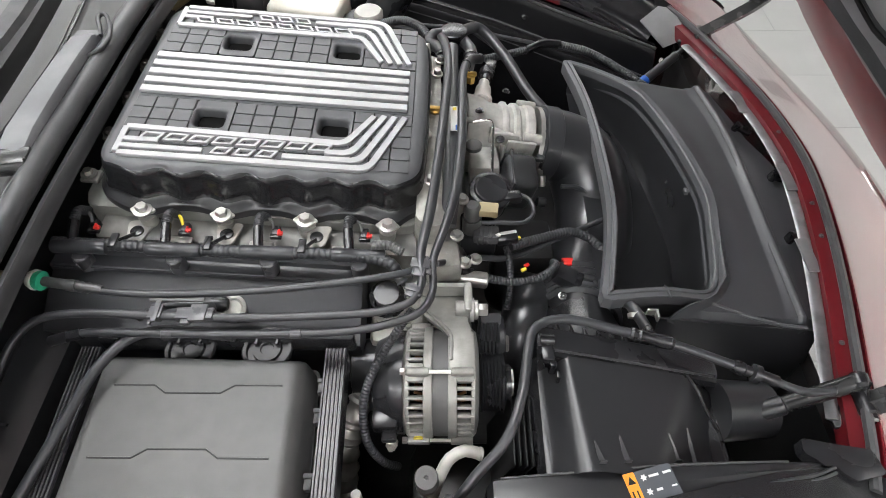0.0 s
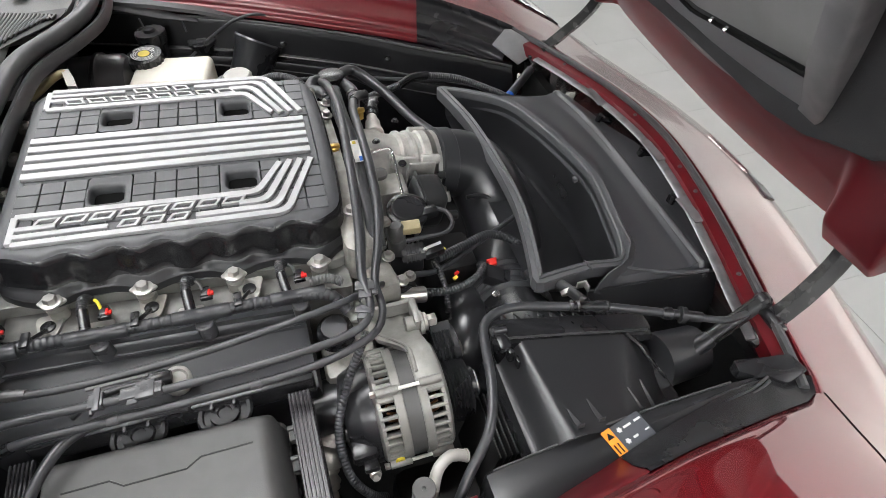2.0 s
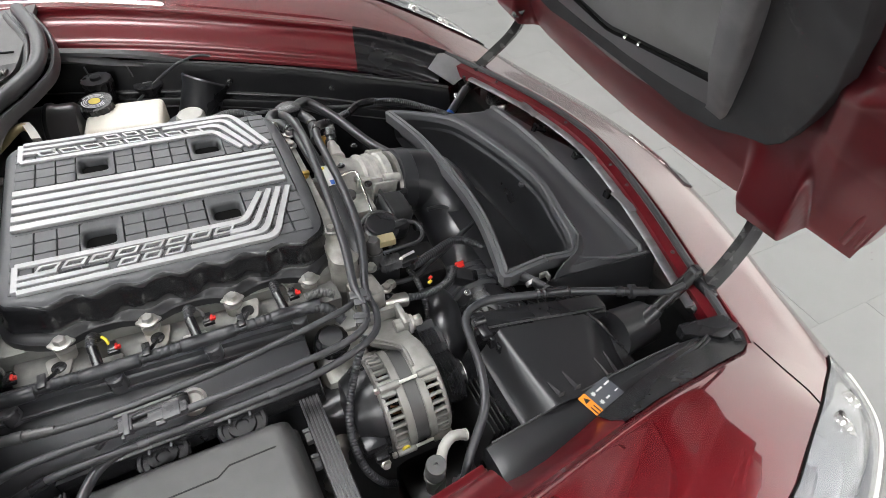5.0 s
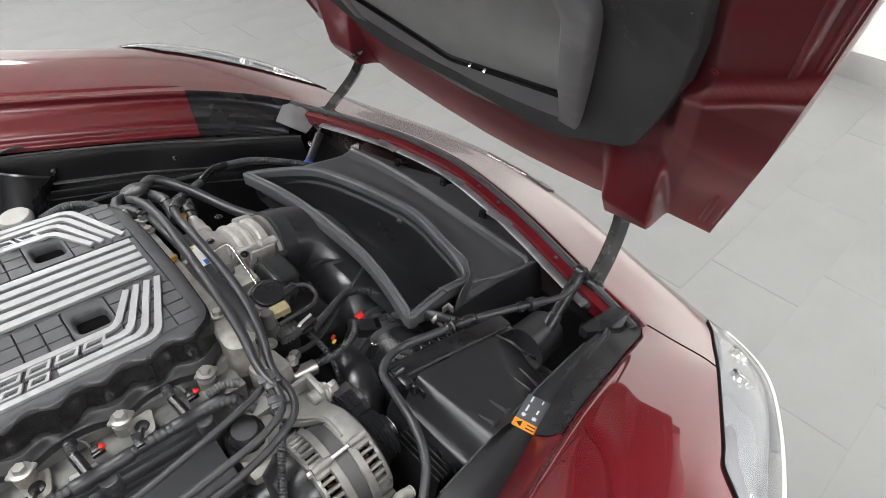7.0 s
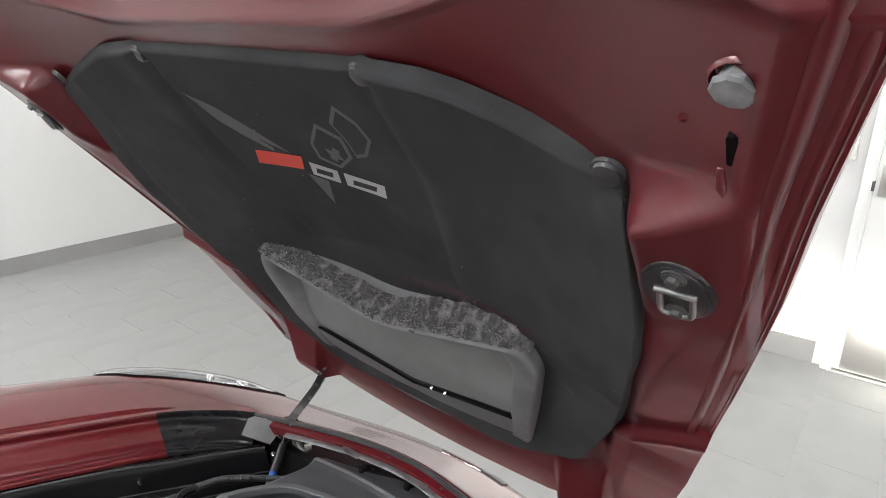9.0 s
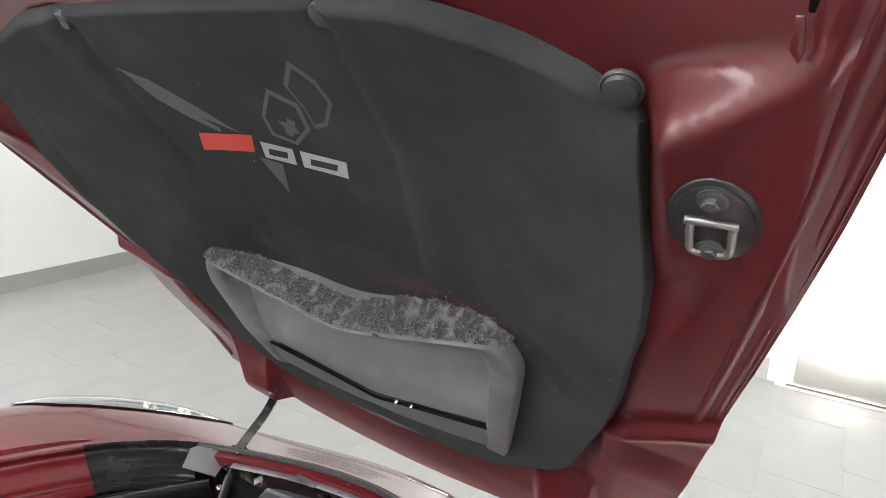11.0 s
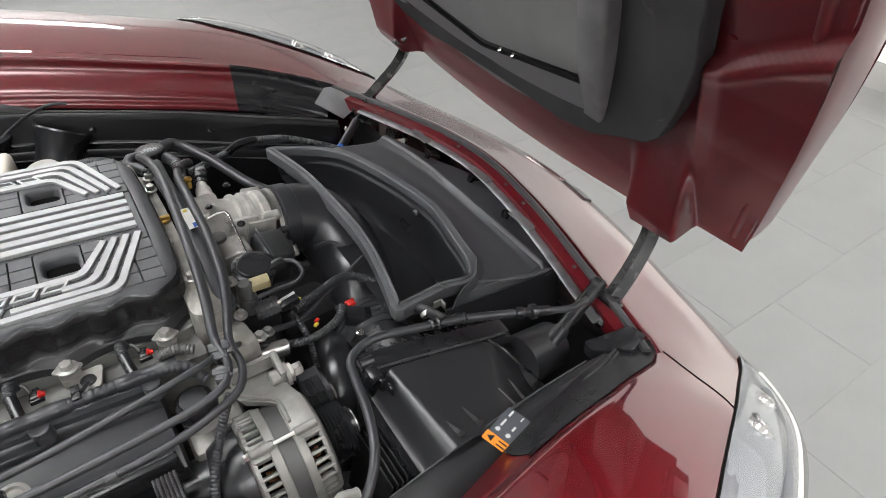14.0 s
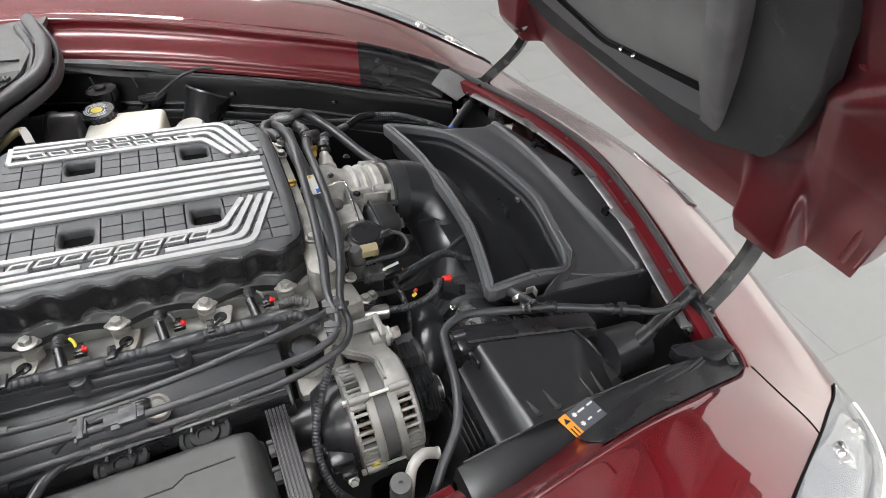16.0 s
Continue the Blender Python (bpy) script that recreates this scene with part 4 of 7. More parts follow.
# hinges, which swing with the hood
HINV = HOOD.inverted()
for sg in (1, -1):
    y = 0.405 if sg > 0 else -0.380
    if sg > 0:
        line = [(0.512, 0.408, 0.712), (0.548, 0.400, 0.745), (0.588, 0.385, 0.79), (0.604, 0.372, 0.825), (0.60, 0.355, 0.855), (0.585, 0.34, 0.875)]
    else:
        line = [(0.512, -0.385, 0.715), (0.556, -0.378, 0.755), (0.598, -0.365, 0.80), (0.610, -0.352, 0.84), (0.606, -0.345, 0.87)]
    arm = part("hinge_arm", moved(sweep(line, 0.0135 if sg > 0 else 0.0145, 4, 0.006, flat=1.0 if sg > 0 else 0.62), HINV), M_HINGE, hood, "dark grey bent steel hinge arm", 50)
    part("pivot", moved(rod((0.515, y - 0.018, 0.715), (0.515, y + 0.018, 0.713), 0.013, 20), HINV), M_PLASTIC, arm)
    part("pivot_bracket", moved(box(0.05, 0.03, 0.05, 0.006), HINV @ pose(0.51, y + 0.012 * sg, 0.69, 0, -30, 0)), M_PLASTIC, arm)
    part("pin", moved(rod((0.515, y - 0.026, 0.715), (0.515, y - 0.016, 0.715), 0.007, 6), HINV), M_STRUT, arm)
    if sg > 0:
        for p in ((0.573, 0.377, 0.900), (0.563, 0.327, 0.872)):
            part("bolt", moved(hexbolt(p, (-0.74, 0.03, -0.67), 0.0065, 0.007), HINV), M_PLASTIC, arm)
    strut = thing("gas_strut", "black hood gas strut", "gas strut", "hood struts")
    if sg > 0:
        a, b = Vector((0.512, 0.405, 0.705)), Vector((0.375, 0.312, 0.645))
    else:
        a, b = Vector((0.505, -0.362, 0.735)), Vector((0.24, -0.412, 0.618))
    part("rod", rod(a, a.lerp(b, 0.35), 0.006 if sg > 0 else 0.011), M_HINGE, strut)
    part("cylinder", rod(a.lerp(b, 0.3), b, 0.0095 if sg > 0 else 0.0125, 20), M_SATIN, strut)
    part("ball_joint", lathe(a + Vector((0, -0.01, 0)), (0, 1, 0), [(0, 0.008), (0.004, 0.012), (0.016, 0.012), (0.02, 0.008)], 16), M_PLASTIC, strut)
    if sg > 0:
        part("tape", rod(a.lerp(b, 0.75), a.lerp(b, 0.9), 0.0101, 20), M_BLUE, strut, "strip of blue tape")

# ---- engine cover ----------------------------------------------------------
COVER = pose(-0.046, 0.0, 0.882, 0, 5.7, 0)
cover = thing("engine_cover", "black engine cover with satin silver stripes and bars", "engine cover", at=COVER)


def cover_shell():
    base = dense(rounded([(-0.3575, 0.165), (0.012, 0.15), (0.018, 0.06), (0.018, -0.06), (0.012, -0.163), (-0.3575, -0.17)], 0.03, 6))
    prof = [(-0.010, -0.013), (-0.010, 0.0008), (-0.004, 0.0008), (0.0, 0.0), (0.004, -0.0012), (0.0085, -0.0042), (0.0115, -0.0085), (0.0125, -0.016), (0.0128, -0.030), (0.0135, -0.038), (0.0165, -0.0435), (0.0185, -0.0465), (0.0208, -0.0478), (0.022, -0.0495), (0.0236, -0.0505), (0.0242, -0.053), (0.0238, -0.061)]
    rows = []
    n = len(base)
    for g, z in prof:
        row = []
        for i, (x, y) in enumerate(base):
            a, b = Vector(base[i - 1]), Vector(base[(i + 1) % n])
            d = (b - a).normalized()
            o = Vector((d.y, -d.x))
            if o.dot(Vector((x + 0.18, y))) < 0:
                o = -o
            k = max(0.0, min(1.3, (g - 0.002) / 0.022))
            wave = 0.0
            if abs(y) > 0.13 and abs(o.y) > 0.9:
                lobe = math.cos((x + 0.016) / 0.1 * 2 * math.pi)
                fine = math.cos((x + 0.016) / 0.05 * 2 * math.pi)
                low_ = ease(0.0165, 0.022, g)
                wave = ease(0.002, 0.008, g) * 0.0042 * fine * (1 - low_) + low_ * (0.0075 * lobe * (1 if lobe > 0 else 0.4) + 0.001)
            row.append((x + o.x * (g + wave), y + o.y * (g + wave), z))
        rows.append(row)
    bm = loft(rows, closed=True)
    bm.verts.ensure_lookup_table()
    bm.faces.new([bm.verts[i] for i in range(n)])
    return bm


shell_ = part("shell", cover_shell(), M_COVER, cover, "black moulded cover with a glossy wavy skirt", smooth=40)
shell_.data.materials.append(M_SKIRT)
shell_.data.materials.append(M_LIDBLACK)
for face in shell_.data.polygons:
    if face.center.z < -0.0062 and face.center.z > -0.07 and len(face.vertices) == 4:
        face.material_index = 1 if face.center.z > -0.042 else 2
# raised tiles of the top, with grooves between them
HOLES = [(-0.252, 0.083), (-0.094, 0.083), (-0.252, -0.084), (-0.094, -0.084)]
gx = np.linspace(-0.352, 0.007, 15)
LINES = [0.05, 0.0718, 0.0936, 0.1154, 0.1372, 0.159]
BANDS = [(-b, -a) for a, b in zip(LINES, LINES[1:])] + [(a, min(b, 0.152)) for a, b in zip(LINES, LINES[1:])]
skipped = {}
for i in range(14):
    for ya, yb in BANDS:
        xa, xb = gx[i], gx[i + 1]
        near = [h for h in HOLES if xa - 0.016 < h[0] < xb + 0.016 and ya - 0.014 < h[1] < yb + 0.014]
        if near:
            skipped.setdefault(near[0], []).append((xa, xb, ya, yb))
            continue
        part("tile", box(xb - xa - 0.0012, yb - ya - 0.0012, 0.0145, 0.0006, at=((xa + xb) / 2, (ya + yb) / 2, -0.0055), segs=1), M_COVER, cover)
part("stripe_bed", box(0.359, 0.0985, 0.013, 0.0008, at=(-0.1725, 0, -0.0062), segs=1), M_COVER, cover)
for (hx, hy), cells in skipped.items():
    x0, x1, y0, y1 = min(c[0] for c in cells) + 0.001, max(c[1] for c in cells) - 0.001, min(c[2] for c in cells) + 0.001, max(c[3] for c in cells) - 0.001
    inner = rounded([(-0.0185, -0.0165), (0.0185, -0.0165), (0.0185, 0.0165), (-0.0185, 0.0165)], 0.009, 6)
    outer = []
    for x, y in inner:
        k = min(((x1 - hx) if x > 0 else (hx - x0)) / max(abs(x), 1e-6), ((y1 - hy) if y > 0 else (hy - y0)) / max(abs(y), 1e-6))
        outer.append((hx + x * k, hy + y * k))
    rows = [[(x, y, -0.0125) for x, y in outer], [(x, y, 0.0018) for x, y in outer]]
    rows += [[(hx + x * f, hy + y * f, z) for x, y in inner] for f, z in ((1.25, 0.0018), (1.12, 0.001), (1.0, -0.0025), (0.95, -0.0128))]
    part("well_tile", loft(rows, closed=True), M_COVER, cover, "moulded tile round a bolt well")
    # near-black floor paints the depth's shade into each well
    part("well", prism([(hx + x * 0.97, hy + y * 0.97) for x, y in inner], -0.0129, -0.0115), M_BLACKSHADE, cover, "near-black floor painting the shade in the bolt well")


def bar(pts, width, z0=0.0, z1=0.0055):
    """A flat raised bar along a bent line, mitred at its bends."""
    pts = [Vector(p) for p in pts]
    left, right = [], []
    for i, p in enumerate(pts):
        d0 = (p - pts[i - 1]).normalized() if i else None
        d1 = (pts[i + 1] - p).normalized() if i < len(pts) - 1 else None
        d = ((d0 or d1) + (d1 or d0)).normalized()
        nrm = Vector((-d.y, d.x))
        ref = d1 or d0
        w = width * 0.44 / max(0.5, abs(nrm.dot(Vector((-ref.y, ref.x)))))
        left.append(p + nrm * w)
        right.append(p - nrm * w)
    return prism([tuple(p) for p in left + right[::-1]], z0, z1, 0.0008, 1)


for k in range(5):
    y = -0.0375 + k * 0.01875
    part("stripe", prism([(-0.352, y - 0.006), (-0.001, y - 0.006), (-0.001, y + 0.006), (-0.352, y + 0.006)], 0.0, 0.0055, 0.0008, 1), M_SILVER, cover, "satin silver stripe")
for sg in (-1, 1):
    Y = lambda y: sg * y
    def curved(a, b, c, n=5):
        return [tuple(Vector(a) * (1 - t) ** 2 + Vector(b) * 2 * t * (1 - t) + Vector(c) * t * t) for t in np.linspace(0, 1, n)]
    for k in range(4):
        yl, xr, xb = 0.1595 - k * 0.0125, -0.003 - k * 0.0135, -0.044 - k * 0.011
        line = [(-0.342, Y(yl))] if k in (0,) else ([(-0.342, Y(yl))] if k == 3 else [(-0.10 if k == 2 else -0.15, Y(yl))])
        line += curved((xb - 0.012, Y(yl)), (xb, Y(yl)), (xb + 0.005, Y(yl - 0.012))) + [(xr, Y(0.058))]
        if k == 3:
            line = [(-0.345, Y(0.113))] + curved((-0.085, Y(0.117)), (-0.075, Y(0.117)), (-0.071, Y(0.108))) + [(xr, Y(0.060))]
        part("bar", bar(line, 0.0098), M_SILVER, cover, "bent satin silver bar")
    part("bar", bar([(-0.3445, Y(0.1135)), (-0.3445, Y(0.1585))], 0.0085), M_SILVER, cover)
    part("bar", bar([(-0.342, Y(0.147)), (-0.245, Y(0.147))], 0.0085), M_SILVER, cover)
    part("bar", bar([(-0.342, Y(0.135)), (-0.3, Y(0.135))], 0.0085), M_SILVER, cover)
    # two rows of plain slanted hollow blocks where the badge stands
    for n_, x_, step_, w_, ya, yb in ((8, -0.325, 0.0292, 0.024, 0.1345, 0.1215), (3, -0.236, 0.027, 0.021, 0.1525, 0.1395)):
        for k in range(n_):
            xa = x_ + k * step_
            q = [(xa, ya), (xa + w_, ya), (xa + w_ + 0.006, yb), (xa + 0.006, yb)]
            cx, cy = xa + w_ / 2 + 0.003, (ya + yb) / 2
            inner = [(cx + (x - cx) * (1 - 0.0068 / w_), cy + (y - cy) * (1 - 0.0056 / 0.013)) for x, y in q]
            rings = [[(x, Y(y), z) for x, y in poly] for poly, z in ((q, 0.0), (q, 0.0055), (inner, 0.0055), (inner, 0.0))]
            part("badge_block", loft(rings, closed=True), M_SILVER, cover, smooth=0)
for bx in (-0.016, -0.118, -0.219, -0.314):
    for sg in (-1, 1):
        part("bolt", joined(hexbolt((bx, sg * 0.2 - 0.003, -0.0495), (0, 0, 1), 0.0072, 0.009, 1.6), prism(rounded([(bx - 0.018, sg * 0.2 - 0.002), (bx, sg * 0.2 - 0.013), (bx + 0.018, sg * 0.2 - 0.002), (bx, sg * 0.2 + 0.009)], 0.006), -0.0515, -0.049, 0.0006, 1)), M_STEEL, cover, "zinc-plated flange bolt")
for by in (-0.15, -0.073, 0.003, 0.08, 0.16):
    part("bolt", joined(hexbolt((-0.396, by, -0.049), (0, 0, 1), 0.0062, 0.008, 1.6), box(0.022, 0.02, 0.006, 0.002, at=(-0.394, by, -0.0525))), M_STEEL, cover, "zinc-plated flange bolt")


# ---- blower housing under the cover ----------------------------------------
blower = thing("blower_housing", "pale cast aluminium blower housing under the cover", "engine block", at=COVER)
part("body", prism(rounded([(-0.395, -0.19), (0.02, -0.192), (0.05, -0.12), (0.05, 0.12), (0.02, 0.185), (-0.395, 0.185)], 0.02), -0.28, -0.062, 0.004), M_CASTDULL, blower)
part("front_plate", prism(rounded([(0.018, -0.20), (0.045, -0.212), (0.062, -0.19), (0.046, -0.10), (0.047, 0.02), (0.045, 0.14), (0.022, 0.15)], 0.012), -0.09, -0.036, 0.004), M_CASTMID, blower, "pale machined front flange")
for bx in (-0.016, -0.118, -0.219, -0.314):
    part("boss", lathe((bx, -0.198, -0.11), (0, 0, 1), [(0, 0.008), (0.048, 0.0115)], 16), M_CASTMID, blower)
for bx, by in ((0.024, 0.045), (0.04, 0.095), (0.026, -0.045), (0.036, -0.135), (0.045, 0.13)):
    part("bolt", hexbolt((bx, by, -0.034), (0, 0, 1), 0.0065, 0.009, 1.4), M_STEEL, blower)
part("stud", rod((0.03, 0.10, -0.04), (0.022, 0.13, -0.004), 0.004), M_STEEL, blower)
for bx, by in ((0.038, 0.008), (0.093, 0.098)):
    part("fitting", joined(lathe((bx, by, -0.045), (0, 0, 1), [(0, 0.007), (0.012, 0.007), (0.014, 0.004)], 6), box(0.016, 0.007, 0.006, 0.001, at=(bx, by, -0.03))), M_BRASS, blower, "small brass fitting")

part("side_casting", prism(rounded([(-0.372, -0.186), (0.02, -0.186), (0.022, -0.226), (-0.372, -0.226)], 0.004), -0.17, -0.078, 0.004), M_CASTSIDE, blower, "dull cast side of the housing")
for bx in (-0.07, -0.172, -0.27):
    part("side_lug", joined(box(0.03, 0.012, 0.05, 0.003, at=(bx, -0.224, -0.1)), rod((bx, -0.229, -0.085), (bx, -0.222, -0.085), 0.008, 14)), M_CAST, blower)

# ---- valve cover and coil harness ------------------------------------------
valve_cover = thing("valve_cover", "black valve cover with pressed ribs along the engine", "valve cover")
part("body", loft([[(x, y, z + dz) for y, z in ((-0.215, 0.785), (-0.232, 0.800), (-0.2445, 0.8035), (-0.2455, 0.7965), (-0.250, 0.7955), (-0.262, 0.797), (-0.2635, 0.788), (-0.268, 0.786), (-0.295, 0.777), (-0.322, 0.765), (-0.330, 0.757), (-0.332, 0.66))] for x, dz in ((-0.47, 0.036), (-0.46, 0.038), (-0.28, 0.02), (-0.105, 0.002), (-0.098, 0.0), (-0.096, -0.04))]), M_DECK, valve_cover, "", 25)
for yy, zz in ((-0.232, 0.8), (-0.2625, 0.796)):
    part("rib", sweep([(-0.465, yy, zz + 0.036), (-0.28, yy, zz + 0.02), (-0.104, yy, zz + 0.002)], 0.0022, 8), M_DECK, valve_cover)
part("head_casting", box(0.07, 0.09, 0.12, 0.012, at=(-0.055, -0.275, 0.69)), M_CASTMID, valve_cover, "bare cast cylinder head end")
oil = thing("oil_filler", "black oil filler cap on a pale neck", "filler cap")
part("neck", lathe((-0.066, -0.27, 0.72), (0, -0.1, 1), [(0, 0.024), (0.05, 0.021)], 20), M_CAST, oil)
part("cap", lathe((-0.066, -0.276, 0.772), (0, -0.1, 1), [(0, 0.021), (0.004, 0.024), (0.02, 0.022), (0.026, 0.016), (0.026, 0.003)], 12), M_PLASTIC, oil)

tube = thing("coil_harness", "black corrugated wiring harness with coil plugs and red locks", "wiring harness")
ZH = lambda x: 0.853 - 0.018 * (x + 0.45) / 0.36
part("conduit", ribbed([(-0.462, -0.244, ZH(-0.455)), (-0.27, -0.249, ZH(-0.27)), (-0.09, -0.252, ZH(-0.09)), (-0.06, -0.258, 0.83), (-0.045, -0.275, 0.815)], 0.0075, 0.0085, 0.0013), M_RUBBER, tube)
for i, x in enumerate((-0.432, -0.322, -0.211, -0.102)):
    z = ZH(x)
    part("junction", moved(lathe((-0.032, 0, 0), (1, 0, 0), [(0, 0.0075), (0.0015, 0.0086), (0.02, 0.0086), (0.0205, 0.0082), (0.042, 0.0082), (0.0425, 0.0086), (0.062, 0.0086), (0.064, 0.0075)], 20), pose(x + 0.004, -0.25, z, 0, 3, 0)), M_RUBBER, tube, "moulded black junction")
    part("stem", rod((x - 0.008, -0.246, z), (x - 0.012, -0.216, z + 0.008), 0.0062), M_PLASTIC, tube)
    part("boot", ribbed([(x - 0.012, -0.217, z + 0.008), (x - 0.012, -0.202, z + 0.009), (x - 0.010, -0.19, z - 0.004)], 0.0062, 0.004, 0.0012), M_RUBBER, tube)
    part("plug", joined(box(0.010, 0.014, 0.010, 0.0015, at=(x + 0.007, -0.214, z - 0.005)), box(0.014, 0.006, 0.006, 0.001, at=(x + 0.008, -0.222, z - 0.004))), M_PLASTIC, tube)
    part("wire", sweep([(x - 0.002, -0.2, z + 0.004), (x + 0.002, -0.205, z + 0.003), (x + 0.004, -0.212, z - 0.002)], 0.002, 8, 0.004), M_YELLOW if i == 1 else M_LID, tube)
    part("lock", joined(box(0.007, 0.005, 0.004, 0.001, at=(x + 0.014, -0.221, z + 0.001)), box(0.003, 0.008, 0.003, 0.0006, at=(x + 0.013, -0.221, z + 0.003))), M_REDCLIP, tube, "small red locking tab")
    if i < 3:
        bk = part("bracket", prism(rounded([(x + 0.047, -0.232), (x + 0.066, -0.232), (x + 0.074, -0.198), (x + 0.04, -0.198)], 0.006), z - 0.016, z - 0.013, 0.0006, 1), M_CASTMID, tube, "bare metal harness bracket")
        part("stud", lathe((x + 0.056, -0.216, z - 0.013), (0, 0, 1), [(0, 0.0085), (0.002, 0.008), (0.003, 0.004)], 18), M_PLASTIC, bk)
        part("strap", box(0.009, 0.02, 0.004, 0.001, at=(x + 0.046, -0.246, z + 0.0075)), M_PLASTIC, bk)
        part("tie", rod((x + 0.056, -0.222, z - 0.01), (x + 0.05, -0.244, z + 0.004), 0.0024), M_PLASTIC, bk)
    part("foot", rod((x + 0.004, -0.257, z - 0.03), (x + 0.004, -0.257, z - 0.006), 0.0105, 16), M_CLIP, tube)
part("connector", ribbed([(-0.082, -0.243, 0.847), (-0.06, -0.243, 0.846), (-0.045, -0.25, 0.842)], 0.006, 0.005, 0.001), M_LID, tube, "grey ribbed plug")

# ---- alternator --------------------------------------------------------------
AX, AY, AZ, AR = 0.0, -0.364, 0.7315, 0.0665
alt = thing("alternator", "cast aluminium alternator with slotted end bells", "alternator")
axis = (1, 0, 0)
at = lambda x: (x, AY, AZ)
LUGS = (16, 104, 196, 286)
part("stator", lathe(at(AX - 0.0105), axis, [(0, AR * 0.955), (0.0225, AR * 0.955)], 64), M_LID, alt, "dark laminated stator band")
for x0, sgn in ((AX - 0.009, -1), (AX + 0.0105, 1)):
    part("end_bell", lathe(at(x0), (sgn, 0, 0), [(-0.001, AR * 0.9), (-0.001, AR * 0.985), (0.0, AR), (0.0085, AR), (0.0095, AR * 0.985), (0.0095, AR * 0.8)], 64, caps=False), M_CASTGREY, alt)
    # core coloured near-black so the gaps between fins look shaded
    part("core", lathe(at(x0), (sgn, 0, 0), [(0, AR * 0.70), (0.024, AR * 0.70), (0.028, AR * 0.55)], 32), M_BLACKSHADE, alt, "near-black core painting the shade behind the slots")
    for k in range(36):
        part("winding", moved(rod((x0 + sgn * 0.009, 0, AR * 0.72), (x0 + sgn * 0.02, 0.004, AR * 0.74), 0.0018, 6), pose(0, AY, AZ, 10 * k + 3, 0, 0)), M_COPPER, alt, "copper windings seen through the slots")
    part("end_ring", lathe(at(x0 + sgn * 0.0265), (sgn, 0, 0), [(-0.001, AR * 0.8), (-0.001, AR * 0.955), (0.003, AR * 0.955), (0.006, AR * 0.90), (0.0085, AR * 0.72), (0.0085, 0.02)], 56), M_CASTGREY, alt)
    for k in range(36):
        a = 10 * k + 2
        if min(abs((a - g + 180) % 360 - 180) for g in LUGS) < 9:
            continue
        fin = box(0.0205, 0.0042, 0.009, 0.0016, at=(0, 0, AR * 0.905), segs=2)
        part("fin", moved(fin, pose(x0 + sgn * 0.0185, AY, AZ, a, 0, 0)), M_CASTGREY, alt)
    for g in LUGS:
        block = joined(box(0.021, 0.0215, 0.013, 0.003, at=(0, 0, AR * 0.885)), box(0.026, 0.011, 0.014, 0.004, at=(-sgn * 0.003, 0, AR * 0.97)), rod((-0.013 - sgn * 0.003, 0, AR * 1.03), (0.013 - sgn * 0.003, 0, AR * 1.03), 0.0048, 14))
        part("lug", moved(block, pose(x0 + sgn * 0.0185, AY, AZ, g, 0, 0)), M_CASTGREY, alt)
for g in LUGS:
    a = radians(g)
    p = Vector((AX - 0.022, AY - math.sin(a) * AR * 1.03, AZ + math.cos(a) * AR * 1.03))
    part("through_bolt", rod(p, p + Vector((0.045, 0, 0)), 0.0022), M_WHITE, alt, "pale through bolt")
    part("bolt_head", rod(p + Vector((-0.022, 0, 0)), p + Vector((-0.016, 0, 0)), 0.0042, 6), M_STEEL, alt)
grooves = [(0.0, 0.02), (0.002, 0.036)]
for k in range(6):
    grooves += [(0.003 + k * 0.0042, 0.037), (0.0051 + k * 0.0042, 0.0335)]
grooves += [(0.029, 0.037), (0.031, 0.03), (0.031, 0.022), (0.038, 0.021), (0.038, 0.012)]
part("pulley", lathe(at(AX + 0.047), axis, grooves, 40), M_PLASTIC, alt, "black grooved pulley")
part("pulley_nut", lathe(at(AX + 0.084), axis, [(0, 0.016), (0.004, 0.016), (0.005, 0.008)], 24), M_STEEL, alt, "bright pulley hub ring")
part("rear_cap", lathe(at(AX - 0.042), (-1, 0, 0), [(0, AR * 0.93), (0.012, AR * 0.92), (0.018, AR * 0.86), (0.034, AR * 0.74), (0.04, 0.02)], 40), M_PLASTIC, alt, "black plastic rear cap")
part("terminal", moved(joined(box(0.03, 0.03, 0.022, 0.005), box(0.018, 0.034, 0.010, 0.003, at=(0.004, -0.006, -0.012))), pose(AX - 0.062, AY - 0.052, AZ + 0.012)), M_PLASTIC, alt, "black terminal cover")
part("paint_mark", lathe((AX - 0.025, AY - 0.0645, AZ - 0.011), (0, -0.98, -0.12), [(0, 0.0055), (0.003, 0.0055)], 16), M_YELLOW, alt, "yellow inspection paint dot")
part("terminal_post", lathe((AX - 0.056, AY - 0.066, AZ - 0.022), (0, -0.7, 0.7), [(0, 0.007), (0.012, 0.007), (0.013, 0.004), (0.02, 0.004)], 6), M_STEEL, alt)

bracket = thing("alternator_bracket", "bare cast aluminium bracket bolted over the alternator", "engine bracket")
part("arm", loft([[(x, y, z - 0.0015), (x + 0.004, y, z), (x2 - 0.004, y, z), (x2, y, z - 0.0015)] for x, x2, y, z in ((-0.024, 0.036, -0.262, 0.775), (-0.026, 0.036, -0.285, 0.778), (-0.022, 0.034, -0.297, 0.781), (-0.008, 0.034, -0.312, 0.787), (0.004, 0.036, -0.326, 0.794), (0.0105, 0.038, -0.338, 0.799), (0.0115, 0.0385, -0.352, 0.8015), (0.0115, 0.039, -0.366, 0.8015), (0.0115, 0.041, -0.38, 0.7985), (0.0115, 0.041, -0.39, 0.7945))], thick=0.012), M_CASTGREY, bracket)
